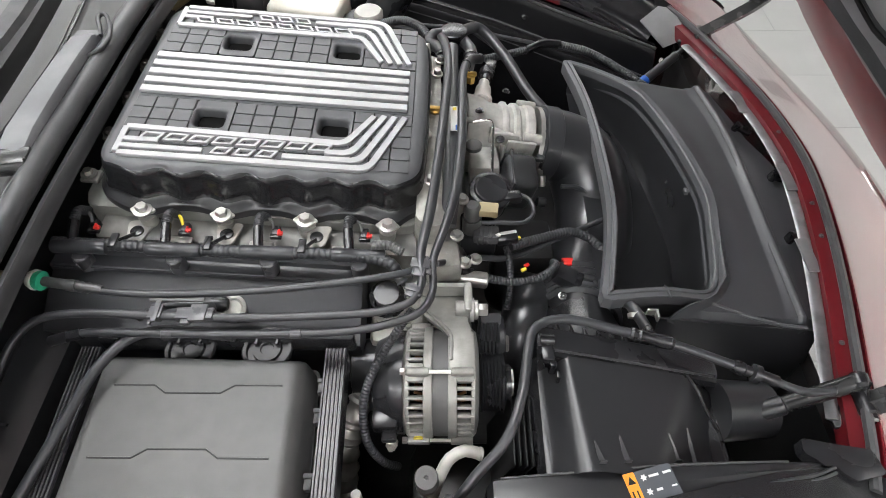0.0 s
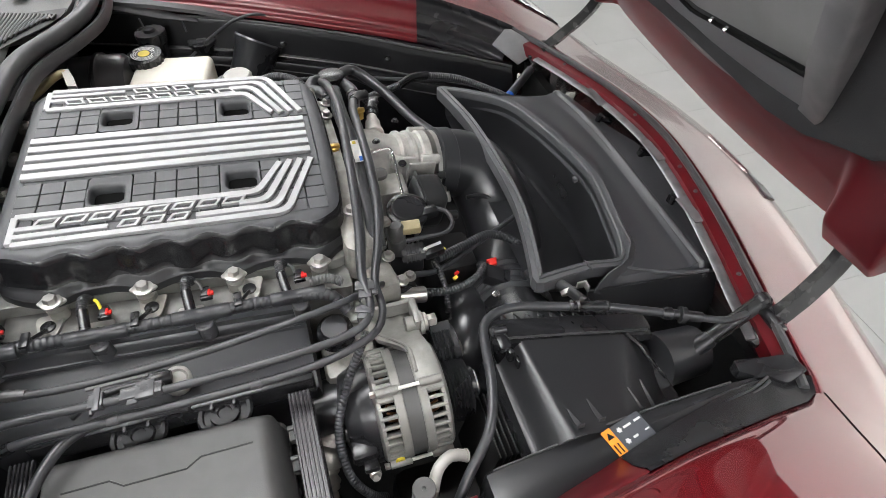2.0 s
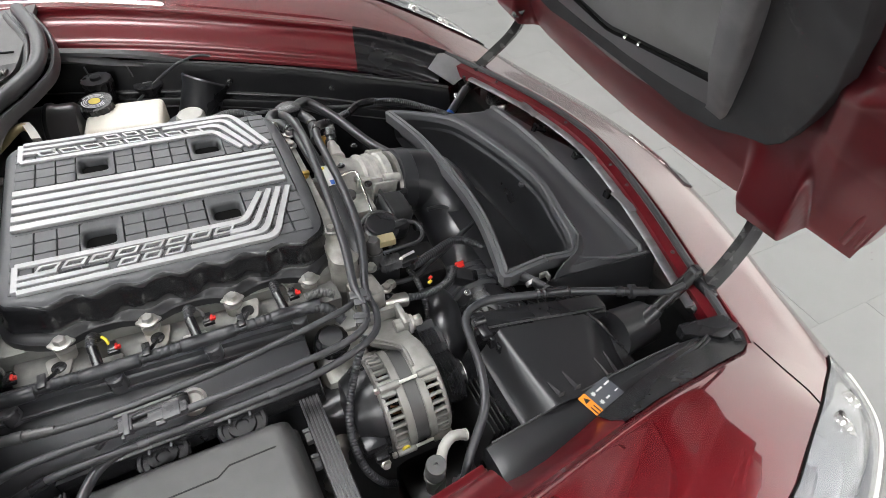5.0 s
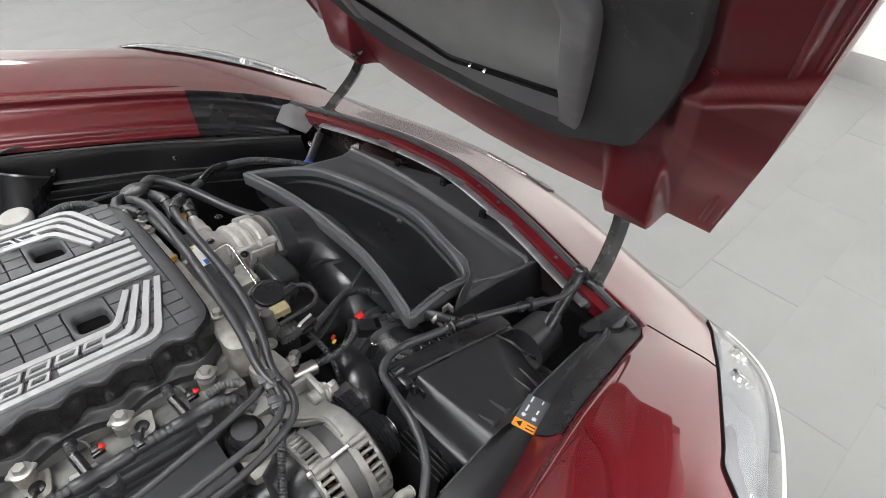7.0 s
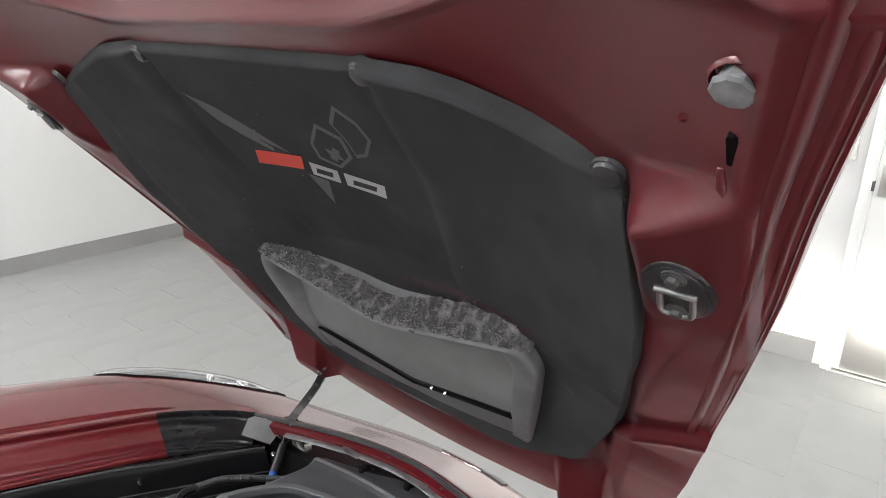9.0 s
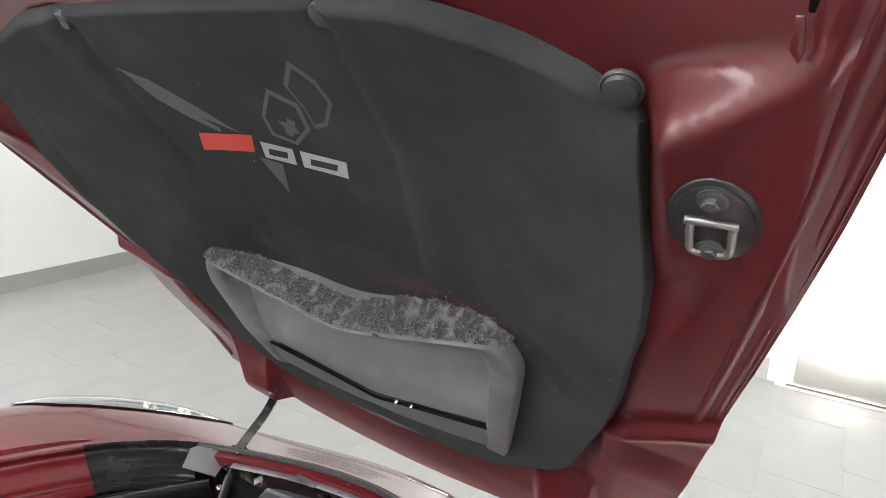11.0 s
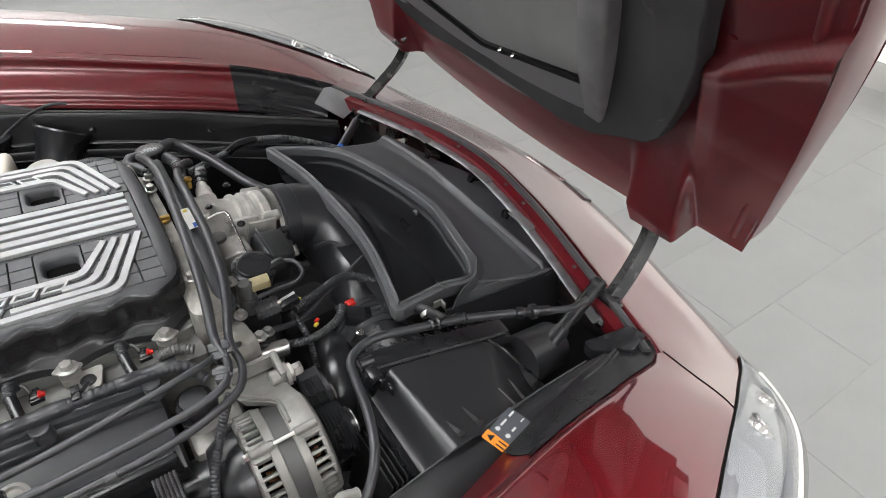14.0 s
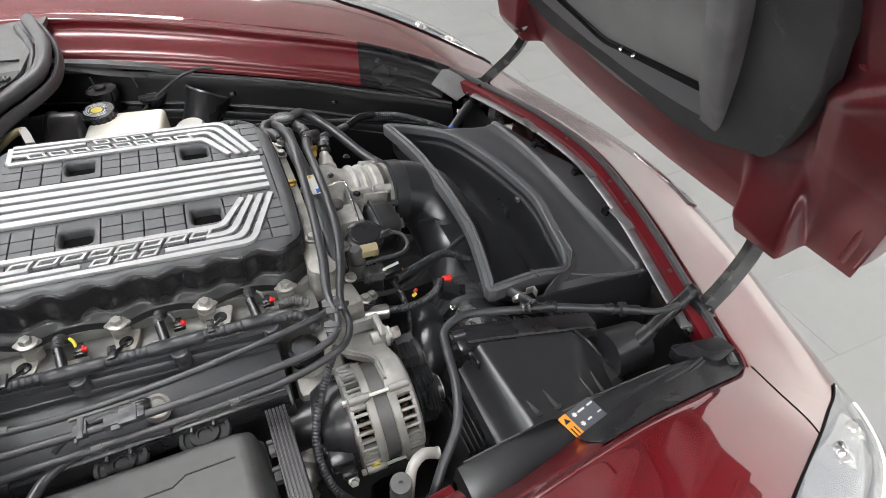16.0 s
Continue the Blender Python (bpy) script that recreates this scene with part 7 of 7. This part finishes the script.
part("panel", loft([[(-0.55, y, 0.80), (-0.48, y, 0.80), (-0.445, y, 0.775), (-0.435, y, 0.70)] for y in np.linspace(-0.58, -0.315, 8)], thick=0.004), M_SATIN, side)
part("seam", box(0.1, 0.003, 0.003, 0, at=(-0.50, -0.45, 0.805)), M_DARK, side)

# ---- far side: fluid reservoir and neighbours --------------------------------------
resv = thing("brake_fluid_reservoir", "milky white fluid reservoir with a black ribbed cap", "fluid reservoir")
part("tank", moved(box(0.145, 0.105, 0.075, 0.012, segs=4), pose(-0.272, 0.428, 0.752, 0, 2, -8)), M_RESV, resv)
knurl = part("cap", moved(prism([((0.034 + 0.002 * math.cos(k * math.pi)) * math.cos(k * math.pi / 20), (0.034 + 0.002 * math.cos(k * math.pi)) * math.sin(k * math.pi / 20)) for k in range(40)], 0, 0.02, 0.002, 1), pose(-0.317, 0.472, 0.785, 3, -3, 0)), M_PLASTIC, resv)
part("cap_print", lathe((-0.317, 0.472, 0.8055), (0.05, -0.05, 1), [(0, 0.024), (0.0006, 0.024)], 28), M_LID, knurl, "pale ring of unreadable print")
for r_, a0, a1 in ((0.0235, 0.3, 2.6), (0.0235, 3.0, 5.9), (0.0195, 0.1, 2.2), (0.0195, 2.6, 5.8), (0.0155, 0.4, 3.4), (0.0155, 3.8, 6.1)):
    part("print_arc", moved(sweep([(r_ * math.cos(a), r_ * math.sin(a), 0) for a in np.linspace(a0, a1, 14)], 0.0011, 6, 0.01, flat=0.4), pose(-0.317, 0.472, 0.8066, 3, 3, 0)), M_INK, knurl, "arc of unreadable print")
part("cap_mark", lathe((-0.317, 0.472, 0.8065), (0.05, -0.05, 1), [(0, 0.011), (0.0006, 0.011)], 20), M_YELLOW, knurl, "yellow symbol")
boost = thing("brake_booster", "black drum-shaped brake booster", "brake booster")
part("drum", lathe((-0.345, 0.44, 0.762), (-1, 0.12, 0), [(0, 0.02), (0.003, 0.052), (0.012, 0.060), (0.046, 0.062), (0.05, 0.066), (0.057, 0.066), (0.060, 0.062), (0.10, 0.060), (0.11, 0.03)], 44), M_SATIN, boost)
clutch = thing("clutch_fluid_cap", "black knurled fluid cap beside the inner fender rail", "filler cap")
part("cap", moved(prism([((0.03 + 0.0025 * math.cos(k * math.pi)) * math.cos(k * math.pi / 12), (0.03 + 0.0025 * math.cos(k * math.pi)) * math.sin(k * math.pi / 12)) for k in range(24)], 0, 0.022, 0.003, 1), pose(-0.31, 0.565, 0.785)), M_PLASTIC, clutch)
part("knob", lathe((-0.31, 0.565, 0.805), (0, 0, 1), [(0, 0.012), (0.008, 0.011), (0.01, 0.007)], 16), M_PLASTIC, clutch)
part("neck", rod((-0.31, 0.565, 0.70), (-0.31, 0.565, 0.788), 0.026, 20), M_PLASTIC, clutch)
wash = thing("washer_filler_cap", "flat black washer filler cap", "filler cap")
part("cap", lathe((-0.219, 0.582, 0.745), (0, 0, 1), [(0, 0.024), (0.012, 0.026), (0.014, 0.03), (0.02, 0.03), (0.022, 0.026), (0.022, 0.003)], 28), M_PLASTIC, wash)
part("symbol", box(0.02, 0.004, 0.0012, 0.0004, at=(-0.219, 0.582, 0.7676)), M_LID, wash)
part("tab", box(0.022, 0.016, 0.006, 0.002, at=(-0.215, 0.618, 0.765)), M_LID, wash)
part("neck", rod((-0.219, 0.582, 0.66), (-0.219, 0.582, 0.748), 0.022, 20), M_PLASTIC, wash)
scoopf = thing("air_snorkel", "glossy black round snorkel against the bay wall", "air duct")
part("bell", lathe((-0.125, 0.535, 0.715), (0.35, 0.25, 0.6), [(-0.10, 0.040), (0.0, 0.043), (0.035, 0.046), (0.052, 0.052), (0.056, 0.050), (0.045, 0.042), (-0.05, 0.038)], 36), M_SATIN, scoopf)
whcap = thing("power_steering_cap", "dull white round cap beside the engine cover", "filler cap")
part("cap", lathe((-0.153, 0.412, 0.75), (0, 0, 1), [(0, 0.026), (0.003, 0.029), (0.012, 0.029), (0.017, 0.025), (0.019, 0.003)], 32), M_FOAM2, whcap)
part("neck", rod((-0.153, 0.412, 0.69), (-0.153, 0.412, 0.752), 0.024, 20), M_PLASTIC, whcap)
part("ring", lathe((-0.165, 0.405, 0.745), (0, 0, 1), [(0, 0.034), (0.01, 0.036), (0.012, 0.034)], 28), M_RUBBER, whcap)
hose("bleed_cable", "thin black cable looping against the bay wall", [(-0.25, 0.56, 0.74), (-0.19, 0.575, 0.775), (-0.135, 0.58, 0.80), (-0.085, 0.58, 0.803), (-0.05, 0.58, 0.775), (-0.042, 0.575, 0.735), (-0.06, 0.56, 0.70), (-0.095, 0.53, 0.685), (-0.13, 0.47, 0.69)], 0.003, category="cable", seg=8)
hose("brake_line", "thin grey brake line along the bay wall", [(-0.08, 0.44, 0.72), (0.03, 0.43, 0.715), (0.16, 0.40, 0.705), (0.29, 0.37, 0.695)], 0.004, category="cable", seg=8)
loomb = thing("rear_loom", "black corrugated loom behind the engine cover", "wiring harness")
part("loom", ribbed([(-0.12, 0.36, 0.77), (-0.08, 0.345, 0.785), (-0.045, 0.32, 0.785), (-0.02, 0.27, 0.78), (-0.01, 0.24, 0.80)], 0.0085, 0.006, 0.0014), M_RUBBER, loomb)
part("lead", sweep([(-0.24, 0.37, 0.76), (-0.18, 0.36, 0.775), (-0.12, 0.355, 0.77), (-0.05, 0.35, 0.76), (0.02, 0.34, 0.74)], 0.0055), M_RUBBER, loomb)
farpanel = thing("inner_fender_liner", "black plastic liner along the inner fender", "plastic cover")
FAR = ((-0.62, 0.674, 0.855), (-0.45, 0.651, 0.84), (-0.15, 0.598, 0.802), (0.1, 0.543, 0.753), (0.25, 0.498, 0.718), (0.36, 0.456, 0.698), (0.44, 0.427, 0.68))
part("panel", loft([[(x, y, z), (x, y - 0.012, z - 0.004), (x, y - 0.02, z - 0.018), (x, y - 0.03, z - 0.06), (x, y - 0.034, z - 0.066), (x, y - 0.05, z - 0.072), (x, y - 0.056, z - 0.082), (x, y - 0.075, z - 0.16), (x, y - 0.09, z - 0.26)] for x, y, z in FAR]), M_GLOSS, farpanel, "", 30)
for dy, dz, r in ((-0.014, -0.002, 0.0028), (-0.033, -0.064, 0.0018), (-0.058, -0.09, 0.0018)):
    part("ridge", sweep([(x, y + dy, z + dz) for x, y, z in FAR], r, 8), M_SEAL, farpanel)
for x, y, z in ((-0.33, 0.603, 0.79), (-0.05, 0.55, 0.745), (0.17, 0.497, 0.70)):
    part("push_pin", lathe((x, y, z), (0, -0.6, 0.8), [(0, 0.007), (0.002, 0.007), (0.004, 0.004)], 14), M_GLOSS, farpanel)
shelf = thing("bay_bracket", "thin grey bracket under the inner fender rail", "bracket")
part("strip", loft([[(x, y, z), (x, y - 0.016, z - 0.003), (x, y - 0.018, z - 0.01)] for x, y, z in ((-0.40, 0.625, 0.868), (-0.30, 0.61, 0.852), (-0.21, 0.60, 0.831), (-0.12, 0.598, 0.80))], thick=0.003), M_SEAL, shelf)
part("blade", loft([[(-0.385, 0.604, 0.858), (-0.38, 0.596, 0.852)], [(-0.29, 0.598, 0.836), (-0.285, 0.585, 0.822)], [(-0.216, 0.59, 0.81), (-0.214, 0.584, 0.804)]], thick=0.003), M_FOAM, shelf, "slanting pale stay")
for x, y, z in ((-0.325, 0.59, 0.825), (-0.245, 0.583, 0.812)):
    part("wire_tab", sweep([(x, y, z), (x + 0.002, y - 0.003, z - 0.014), (x + 0.004, y - 0.012, z - 0.02)], 0.002, 6), M_SEAL, shelf)
conx = thing("plug_connector", "tan and black plug behind the engine cover", "connector")
part("body", sweep([(-0.45, 0.225, 0.878), (-0.43, 0.248, 0.884), (-0.412, 0.272, 0.888), (-0.402, 0.278, 0.888), (-0.396, 0.272, 0.886)], 0.0065, 12), M_TAN, conx)
part("lever", loft([[(-0.405, 0.283, 0.893), (-0.392, 0.279, 0.893)], [(-0.398, 0.262, 0.893), (-0.384, 0.258, 0.893)], [(-0.39, 0.232, 0.889), (-0.376, 0.228, 0.889)]], thick=0.006), M_FOAM2, conx, "pale lever")
part("wire", ribbed([(-0.448, 0.228, 0.876), (-0.458, 0.215, 0.866), (-0.455, 0.20, 0.85), (-0.44, 0.18, 0.82)], 0.008, 0.005, 0.001), M_RUBBER, conx)
eb = thing("hinge_trim", "pale grey plastic trim at the hood hinge", "plastic trim")
part("plate", loft([[(0.405, 0.455, 0.715), (0.43, 0.42, 0.70), (0.45, 0.405, 0.685)], [(0.44, 0.475, 0.735), (0.475, 0.44, 0.72), (0.49, 0.425, 0.69)], [(0.455, 0.47, 0.735), (0.495, 0.44, 0.715), (0.505, 0.43, 0.69)]], thick=0.004), M_TRIM, eb)
part("screw", hexbolt((0.45, 0.39, 0.665), (-0.3, -0.6, 0.6), 0.004, 0.004), M_CHROME, eb)

# ---- windscreen cowl -----------------------------------------------------------------
cowl = thing("cowl_seal", "black rubber seal along the windscreen cowl", "rubber seal")
SEAL = [(-0.44, -0.62, 0.90), (-0.452, -0.42, 0.925), (-0.454, -0.25, 0.935), (-0.452, -0.05, 0.938), (-0.45, 0.12, 0.937), (-0.44, 0.25, 0.932), (-0.40, 0.34, 0.925), (-0.37, 0.43, 0.92), (-0.37, 0.55, 0.925), (-0.40, 0.66, 0.935)]
part("bulb", sweep(SEAL, 0.0135, 14), M_SEAL, cowl, "round hollow bulb")
part("base_strip", loft([[(x - 0.032, y, z - 0.012), (x - 0.030, y, z - 0.006), (x - 0.024, y, z - 0.003), (x - 0.018, y, z - 0.003), (x - 0.016, y, z - 0.010)] for x, y, z in smooth_path(SEAL, 0.02)], thick=0.003), M_SEAL, cowl, "flat outer strip", 60)
part("bead", sweep([(x - 0.0205, y, z - 0.002) for x, y, z in SEAL], 0.002, 8), M_SEAL, cowl, "thin raised bead")
part("inner_strip", loft([[(x + 0.0125, y, z - 0.016), (x + 0.015, y, z - 0.011), (x + 0.021, y, z - 0.0105), (x + 0.024, y, z - 0.015), (x + 0.024, y, z - 0.03)] for x, y, z in smooth_path(SEAL, 0.02)], thick=0.002), M_SEAL, cowl, "flat inner strip", 60)
part("lower_wall", loft([[(x + 0.014, y, z - 0.018), (x - 0.03, y, z - 0.06), (x - 0.05, y, z - 0.3)] for x, y, z in SEAL if y < 0.26], thick=0.004), M_LIDBLACK, cowl, "dark wall below the seal")
panel = thing("windscreen_cowl", "dark grey plastic windscreen cowl panel", "cowl panel")
part("panel", loft([[(-0.482, y, 0.925), (-0.50, y, 0.915), (-0.56, y, 0.912), (-0.66, y, 0.925), (-0.95, y, 1.0)] for y in np.linspace(-0.7, 0.36, 12)], thick=0.01), M_LID, panel)
part("panel_end", loft([[(-0.41 + (y - 0.36) * 0.1, y, 0.92), (-0.50, y, 0.915), (-0.66, y, 0.92), (-0.95, y, 0.99)] for y in np.linspace(0.36, 0.72, 6)], thick=0.01), M_LID, panel)
part("groove", sweep([(-0.548, -0.25, 0.9165), (-0.540, -0.13, 0.9165), (-0.540, -0.037, 0.9165), (-0.541, 0.046, 0.9165), (-0.556, 0.172, 0.9165), (-0.57, 0.25, 0.917)], 0.0022, 8), M_PLASTIC, panel, "thin pressed line")
part("groove", sweep([(-0.553, -0.25, 0.9165), (-0.545, -0.13, 0.9165), (-0.545, -0.037, 0.9165), (-0.546, 0.046, 0.9165), (-0.562, 0.172, 0.917)], 0.0012, 6), M_SEAL, panel)
# dark sheet laid over the panel paints shade between the slats
part("grille_bed", loft([[(-0.515, y, 0.9262), (-0.50 + 0.10 * ease(0.27, 0.42, y), y, 0.9262)] for y in np.linspace(0.27, 0.435, 10)], thick=0.002), M_DARK, panel, "dark sheet painting the shade behind the grille slats")
for k in range(16):
    x = -0.512 + 0.0066 * k
    low_y = 0.275 + 0.0082 * k
    part("grille_slat", sweep([(x, 0.445 - 0.0025 * k, 0.9285), (x - 0.002, 0.41 - 0.0012 * k, 0.9292), (x - 0.008, (0.41 + low_y) / 2, 0.9292), (x - 0.013, low_y, 0.9285)], 0.0024, 8, 0.02), M_LID, panel)
part("oval_plug", lathe((-0.493, 0.526, 0.9215), (0, 0, 1), [(0, 0.016), (0.002, 0.016), (0.003, 0.012), (0.002, 0.01)], 28), M_SEAL, panel, "flat round plug")
# slot shown by a black inlay that paints its shade
part("slot", moved(box(0.04, 0.006, 0.002, 0.0006), pose(-0.427, 0.497, 0.922, 0, 0, -14)), M_BLACKSHADE, panel, "narrow black inlay painting a slot's shade")
handle = thing("windscreen_wiper", "grey plastic windscreen wiper parked on the cowl", "windscreen wiper")
ARM = [(-0.4775, -0.195, 0.948), (-0.476, -0.16, 0.955), (-0.475, -0.10, 0.958), (-0.475, -0.03, 0.958), (-0.475, 0.022, 0.956), (-0.475, 0.034, 0.95)]
part("arm", loft([[(x - w, y, z - 0.016), (x - w, y, z - 0.004), (x - w * 0.85, y, z + 0.002), (x + w * 0.1, y, z + 0.005), (x + w * 0.5, y, z + 0.0035), (x + w * 0.58, y, z + 0.001), (x + w * 0.62, y, z - 0.016), (x + w * 0.60, y, z - 0.020)] for (x, y, z), w in zip(ARM, (0.0235, 0.0235, 0.0225, 0.0215, 0.020, 0.017))], thick=0.003), M_DUCT, handle, "", 35)
part("arm_end", moved(box(0.034, 0.02, 0.016, 0.004), pose(-0.480, 0.036, 0.946)), M_DUCT, handle)
part("knuckle", moved(joined(box(0.05, 0.03, 0.022, 0.006), rod((-0.024, -0.008, 0.0), (0.024, -0.008, 0.0), 0.010, 14)), pose(-0.482, -0.20, 0.942, 0, 0, 10)), M_PLASTIC, handle)
part("end_loop", sweep([(-0.47, -0.012, 0.945), (-0.455, -0.008, 0.952), (-0.445, 0.004, 0.954), (-0.444, 0.02, 0.955), (-0.448, 0.037, 0.955), (-0.458, 0.06, 0.955), (-0.468, 0.078, 0.955), (-0.478, 0.084, 0.953), (-0.479, 0.074, 0.953), (-0.47, 0.055, 0.953), (-0.462, 0.035, 0.95)], 0.003, 10), M_RUBBER, handle)
part("tube", sweep([(-0.497, 0.005, 0.95), (-0.505, 0.014, 0.946), (-0.506, 0.03, 0.944), (-0.495, 0.036, 0.945)], 0.0025, 8), M_RUBBER, handle)
part("blade", loft([[(x - 0.016, y, 0.975), (x + 0.002, y, 0.968), (x + 0.004, y, 0.955), (x + 0.0, y, 0.942)] for x, y in ((-0.535, -0.2), (-0.543, -0.06), (-0.548, 0.015), (-0.556, 0.092), (-0.575, 0.25))], thick=0.006), M_DARK, handle, "black rubber wiper blade")
part("bridge", loft([[(x - 0.018, y, 0.972), (x - 0.012, y, 0.982), (x + 0.010, y, 0.98), (x + 0.013, y, 0.968)] for x, y in ((-0.561, -0.2), (-0.565, -0.01), (-0.567, 0.038), (-0.571, 0.083), (-0.58, 0.16))], thick=0.004), M_FOAM, handle, "grey plastic spoiler over the blade")

# ---- headlights --------------------------------------------------------------------
H_IN = [(0.628, -0.548, 0.67), (0.59, -0.57, 0.69), (0.55, -0.587, 0.714), (0.482, -0.617, 0.751), (0.41, -0.647, 0.784), (0.355, -0.671, 0.804), (0.309, -0.692, 0.82), (0.288, -0.70, 0.825), (0.266, -0.72, 0.832), (0.245, -0.74, 0.838), (0.22, -0.762, 0.842)]
H_OUT = [(0.631, -0.556, 0.665), (0.615, -0.59, 0.67), (0.585, -0.63, 0.675), (0.54, -0.672, 0.70), (0.48, -0.712, 0.735), (0.41, -0.752, 0.77), (0.35, -0.778, 0.79), (0.29, -0.792, 0.80), (0.22, -0.79, 0.83)]


skins = [BVHTree.FromPolygons([q.co for q in ob.data.vertices], [list(f.vertices) for f in ob.data.polygons]) for ob in (near_fender, far_fender, nose_panel)]


def skin_z(x, y, z):
    """Height of the painted skin over a place in the plan."""
    best = None
    for tree in skins:
        hit = tree.ray_cast(Vector((x, y, 1.5)), Vector((0, 0, -1)))[0]
        if hit is not None and (best is None or hit.z > best):
            best = hit.z
    return z if best is None else best


def on_skin(a, b, lift, bulge, m, n=13):
    out = []
    for k in range(n):
        t = k / (n - 1)
        p = Vector(a).lerp(Vector(b), t)
        x, y = p.x, m(p.y)
        f = math.sin(math.pi * t) ** 0.6 * min(1, (Vector(a) - Vector(b)).length / 0.08)
        out.append(Vector((x, y, skin_z(x, y, p.z) + lift + bulge * f)))
    return out


for m, label in ((lambda y: y, "clear-lensed headlight set flush into the red fender"), (lambda y: 0.029 - y, "clear-lensed headlight set flush into the red fender")):
    sg = -1 if m(-1) < 0 else 1
    hin = [Vector(p) for p in smooth_path(H_IN, 0.02)]
    hout = smooth_path(H_OUT, 0.02)
    hout = [Vector([interp(i / (len(hin) - 1), np.linspace(0, 1, len(hout)), [q[c] for q in hout]) for c in range(3)]) for i in range(len(hin))]
    n = len(hin)
    grid = lambda lift, bulge: [on_skin(a, b, lift, bulge, m) for a, b in zip(hin, hout)]
    lamp = thing("headlight", label, "headlight", "headlights")
    lens = part("lens", loft(grid(0.003, 0.014), thick=0.002), M_GLASS, lamp, "clear curved lens", 60)
    lens.visible_shadow = False
    base = grid(0.0015, 0.002)
    bowl = part("housing", loft(base), M_BOWL, lamp, "silver inner housing", 60)
    part("gap_seal", sweep([r[0] + Vector((0, 0, 0.001)) for r in base], 0.0016, 10), M_BLACKSHADE, lamp, "black gap seal")
    part("rim_seal", sweep([r[-1] for r in base], 0.002, 10), M_SEAL, lamp)
    for f, t in ((0.40, 4), (0.24, 6)):
        r = base[int(f * n)]
        part("projector", lathe(r[t] - Vector((0.004, 0, 0.012)), (0.7, 0.3 * sg, 0.6), [(0, 0.017), (0.012, 0.020), (0.016, 0.018), (0.011, 0.015), (0.015, 0.011), (0.018, 0.005), (0.0185, 0.001)], 24), M_CHROME, bowl, "bright projector ring")
    part("light_strip", sweep([r[-2] + Vector((0, 0, 0.003)) for r in base[2:-2]], 0.0045, 10), M_WHITE, bowl, "white light strip")
    part("divider", sweep([r[8] + Vector((0, 0, 0.001)) for r in base[4 : n // 2 + 4]], 0.005, 10, flat=0.5), M_LABEL, bowl)
    # low beam added unseen, low ahead of the nose; a plate cuts its upper edge
    ly = m(-0.595)
    low = part("low_beam", lathe((0.684, ly, 0.45), (1, 0, 0), [(0, 0.02), (0.004, 0.036), (0.03, 0.042), (0.031, 0.039), (0.008, 0.032), (0.006, 0.004)], 24), M_CHROME, lamp, "bright reflector added out of view for the low beam")
    part("shield", box(0.03, 0.10, 0.003, at=(0.729, ly, 0.4531)), M_DARK, low, "thin dark plate added out of view to cut the beam")
    beam = bpy.data.lights.new("low_beam_light", "SPOT")
    beam.energy, beam.color = 280, (1.0, 0.97, 0.9)
    beam.spot_size, beam.spot_blend, beam.shadow_soft_size = radians(38), 0.6, 0.0025
    bulb = new("low_beam_light", beam)
    bulb.matrix_basis = look((0.7135, ly, 0.45), (3.4, ly + 0.05 * sg, 0.62))
seam = thing("panel_gap", "thin dark gap between nose and fender", "panel gap")
part("gap", sweep([Vector((x, y, skin_z(x, y, 0.73) + 0.0002)) for x, y in ((0.494, -0.501), (0.493, -0.525), (0.49, -0.551), (0.486, -0.58), (0.48, -0.602), (0.472, -0.619))], 0.0011, 6), M_BLACKSHADE, seam)

# ---- floor tiles: thirds bond, 0.61 by 0.305, cut where they meet the walls ---------
TL, TW, GAP = 0.61, 0.305, 0.0011
tile_mesh = None
rest_cells = []
for r in range(-9, 20):
    yc = -0.875 + TW * (r + 0.5)
    ya, yb = max(yc - TW / 2, Y0), min(yc + TW / 2, Y1)
    if yb - ya < 0.01:
        continue
    for c in range(-10, 6):
        xc = 1.157 + TL * (c + 0.5) - (TL / 3) * (r % 3)
        xa, xb = max(xc - TL / 2, X0), min(xc + TL / 2, X1)
        if xb - xa < 0.01:
            continue
        if xc > 0.2 and -1.6 < yc < 4.0 and xb - xa > TL - 0.001:
            if tile_mesh is None:
                t0 = part("tile", box(TL - GAP, TW - GAP, 0.008, 0.0004, segs=1), M_TILE, floor, smooth=0)
                tile_mesh = t0.data
            else:
                t0 = new("tile", tile_mesh)
                t0.parent = floor
            t0.matrix_basis = pose(xc, yc, -0.004)
        else:
            rest_cells.append((xa, xb, ya, yb))
rest = joined(*[box(xb - xa - GAP, yb - ya - GAP, 0.008, at=((xa + xb) / 2, (ya + yb) / 2, -0.004)) for xa, xb, ya, yb in rest_cells])
tagged(part("tile_field", rest, M_TILE, floor, smooth=0), kind="stuff")
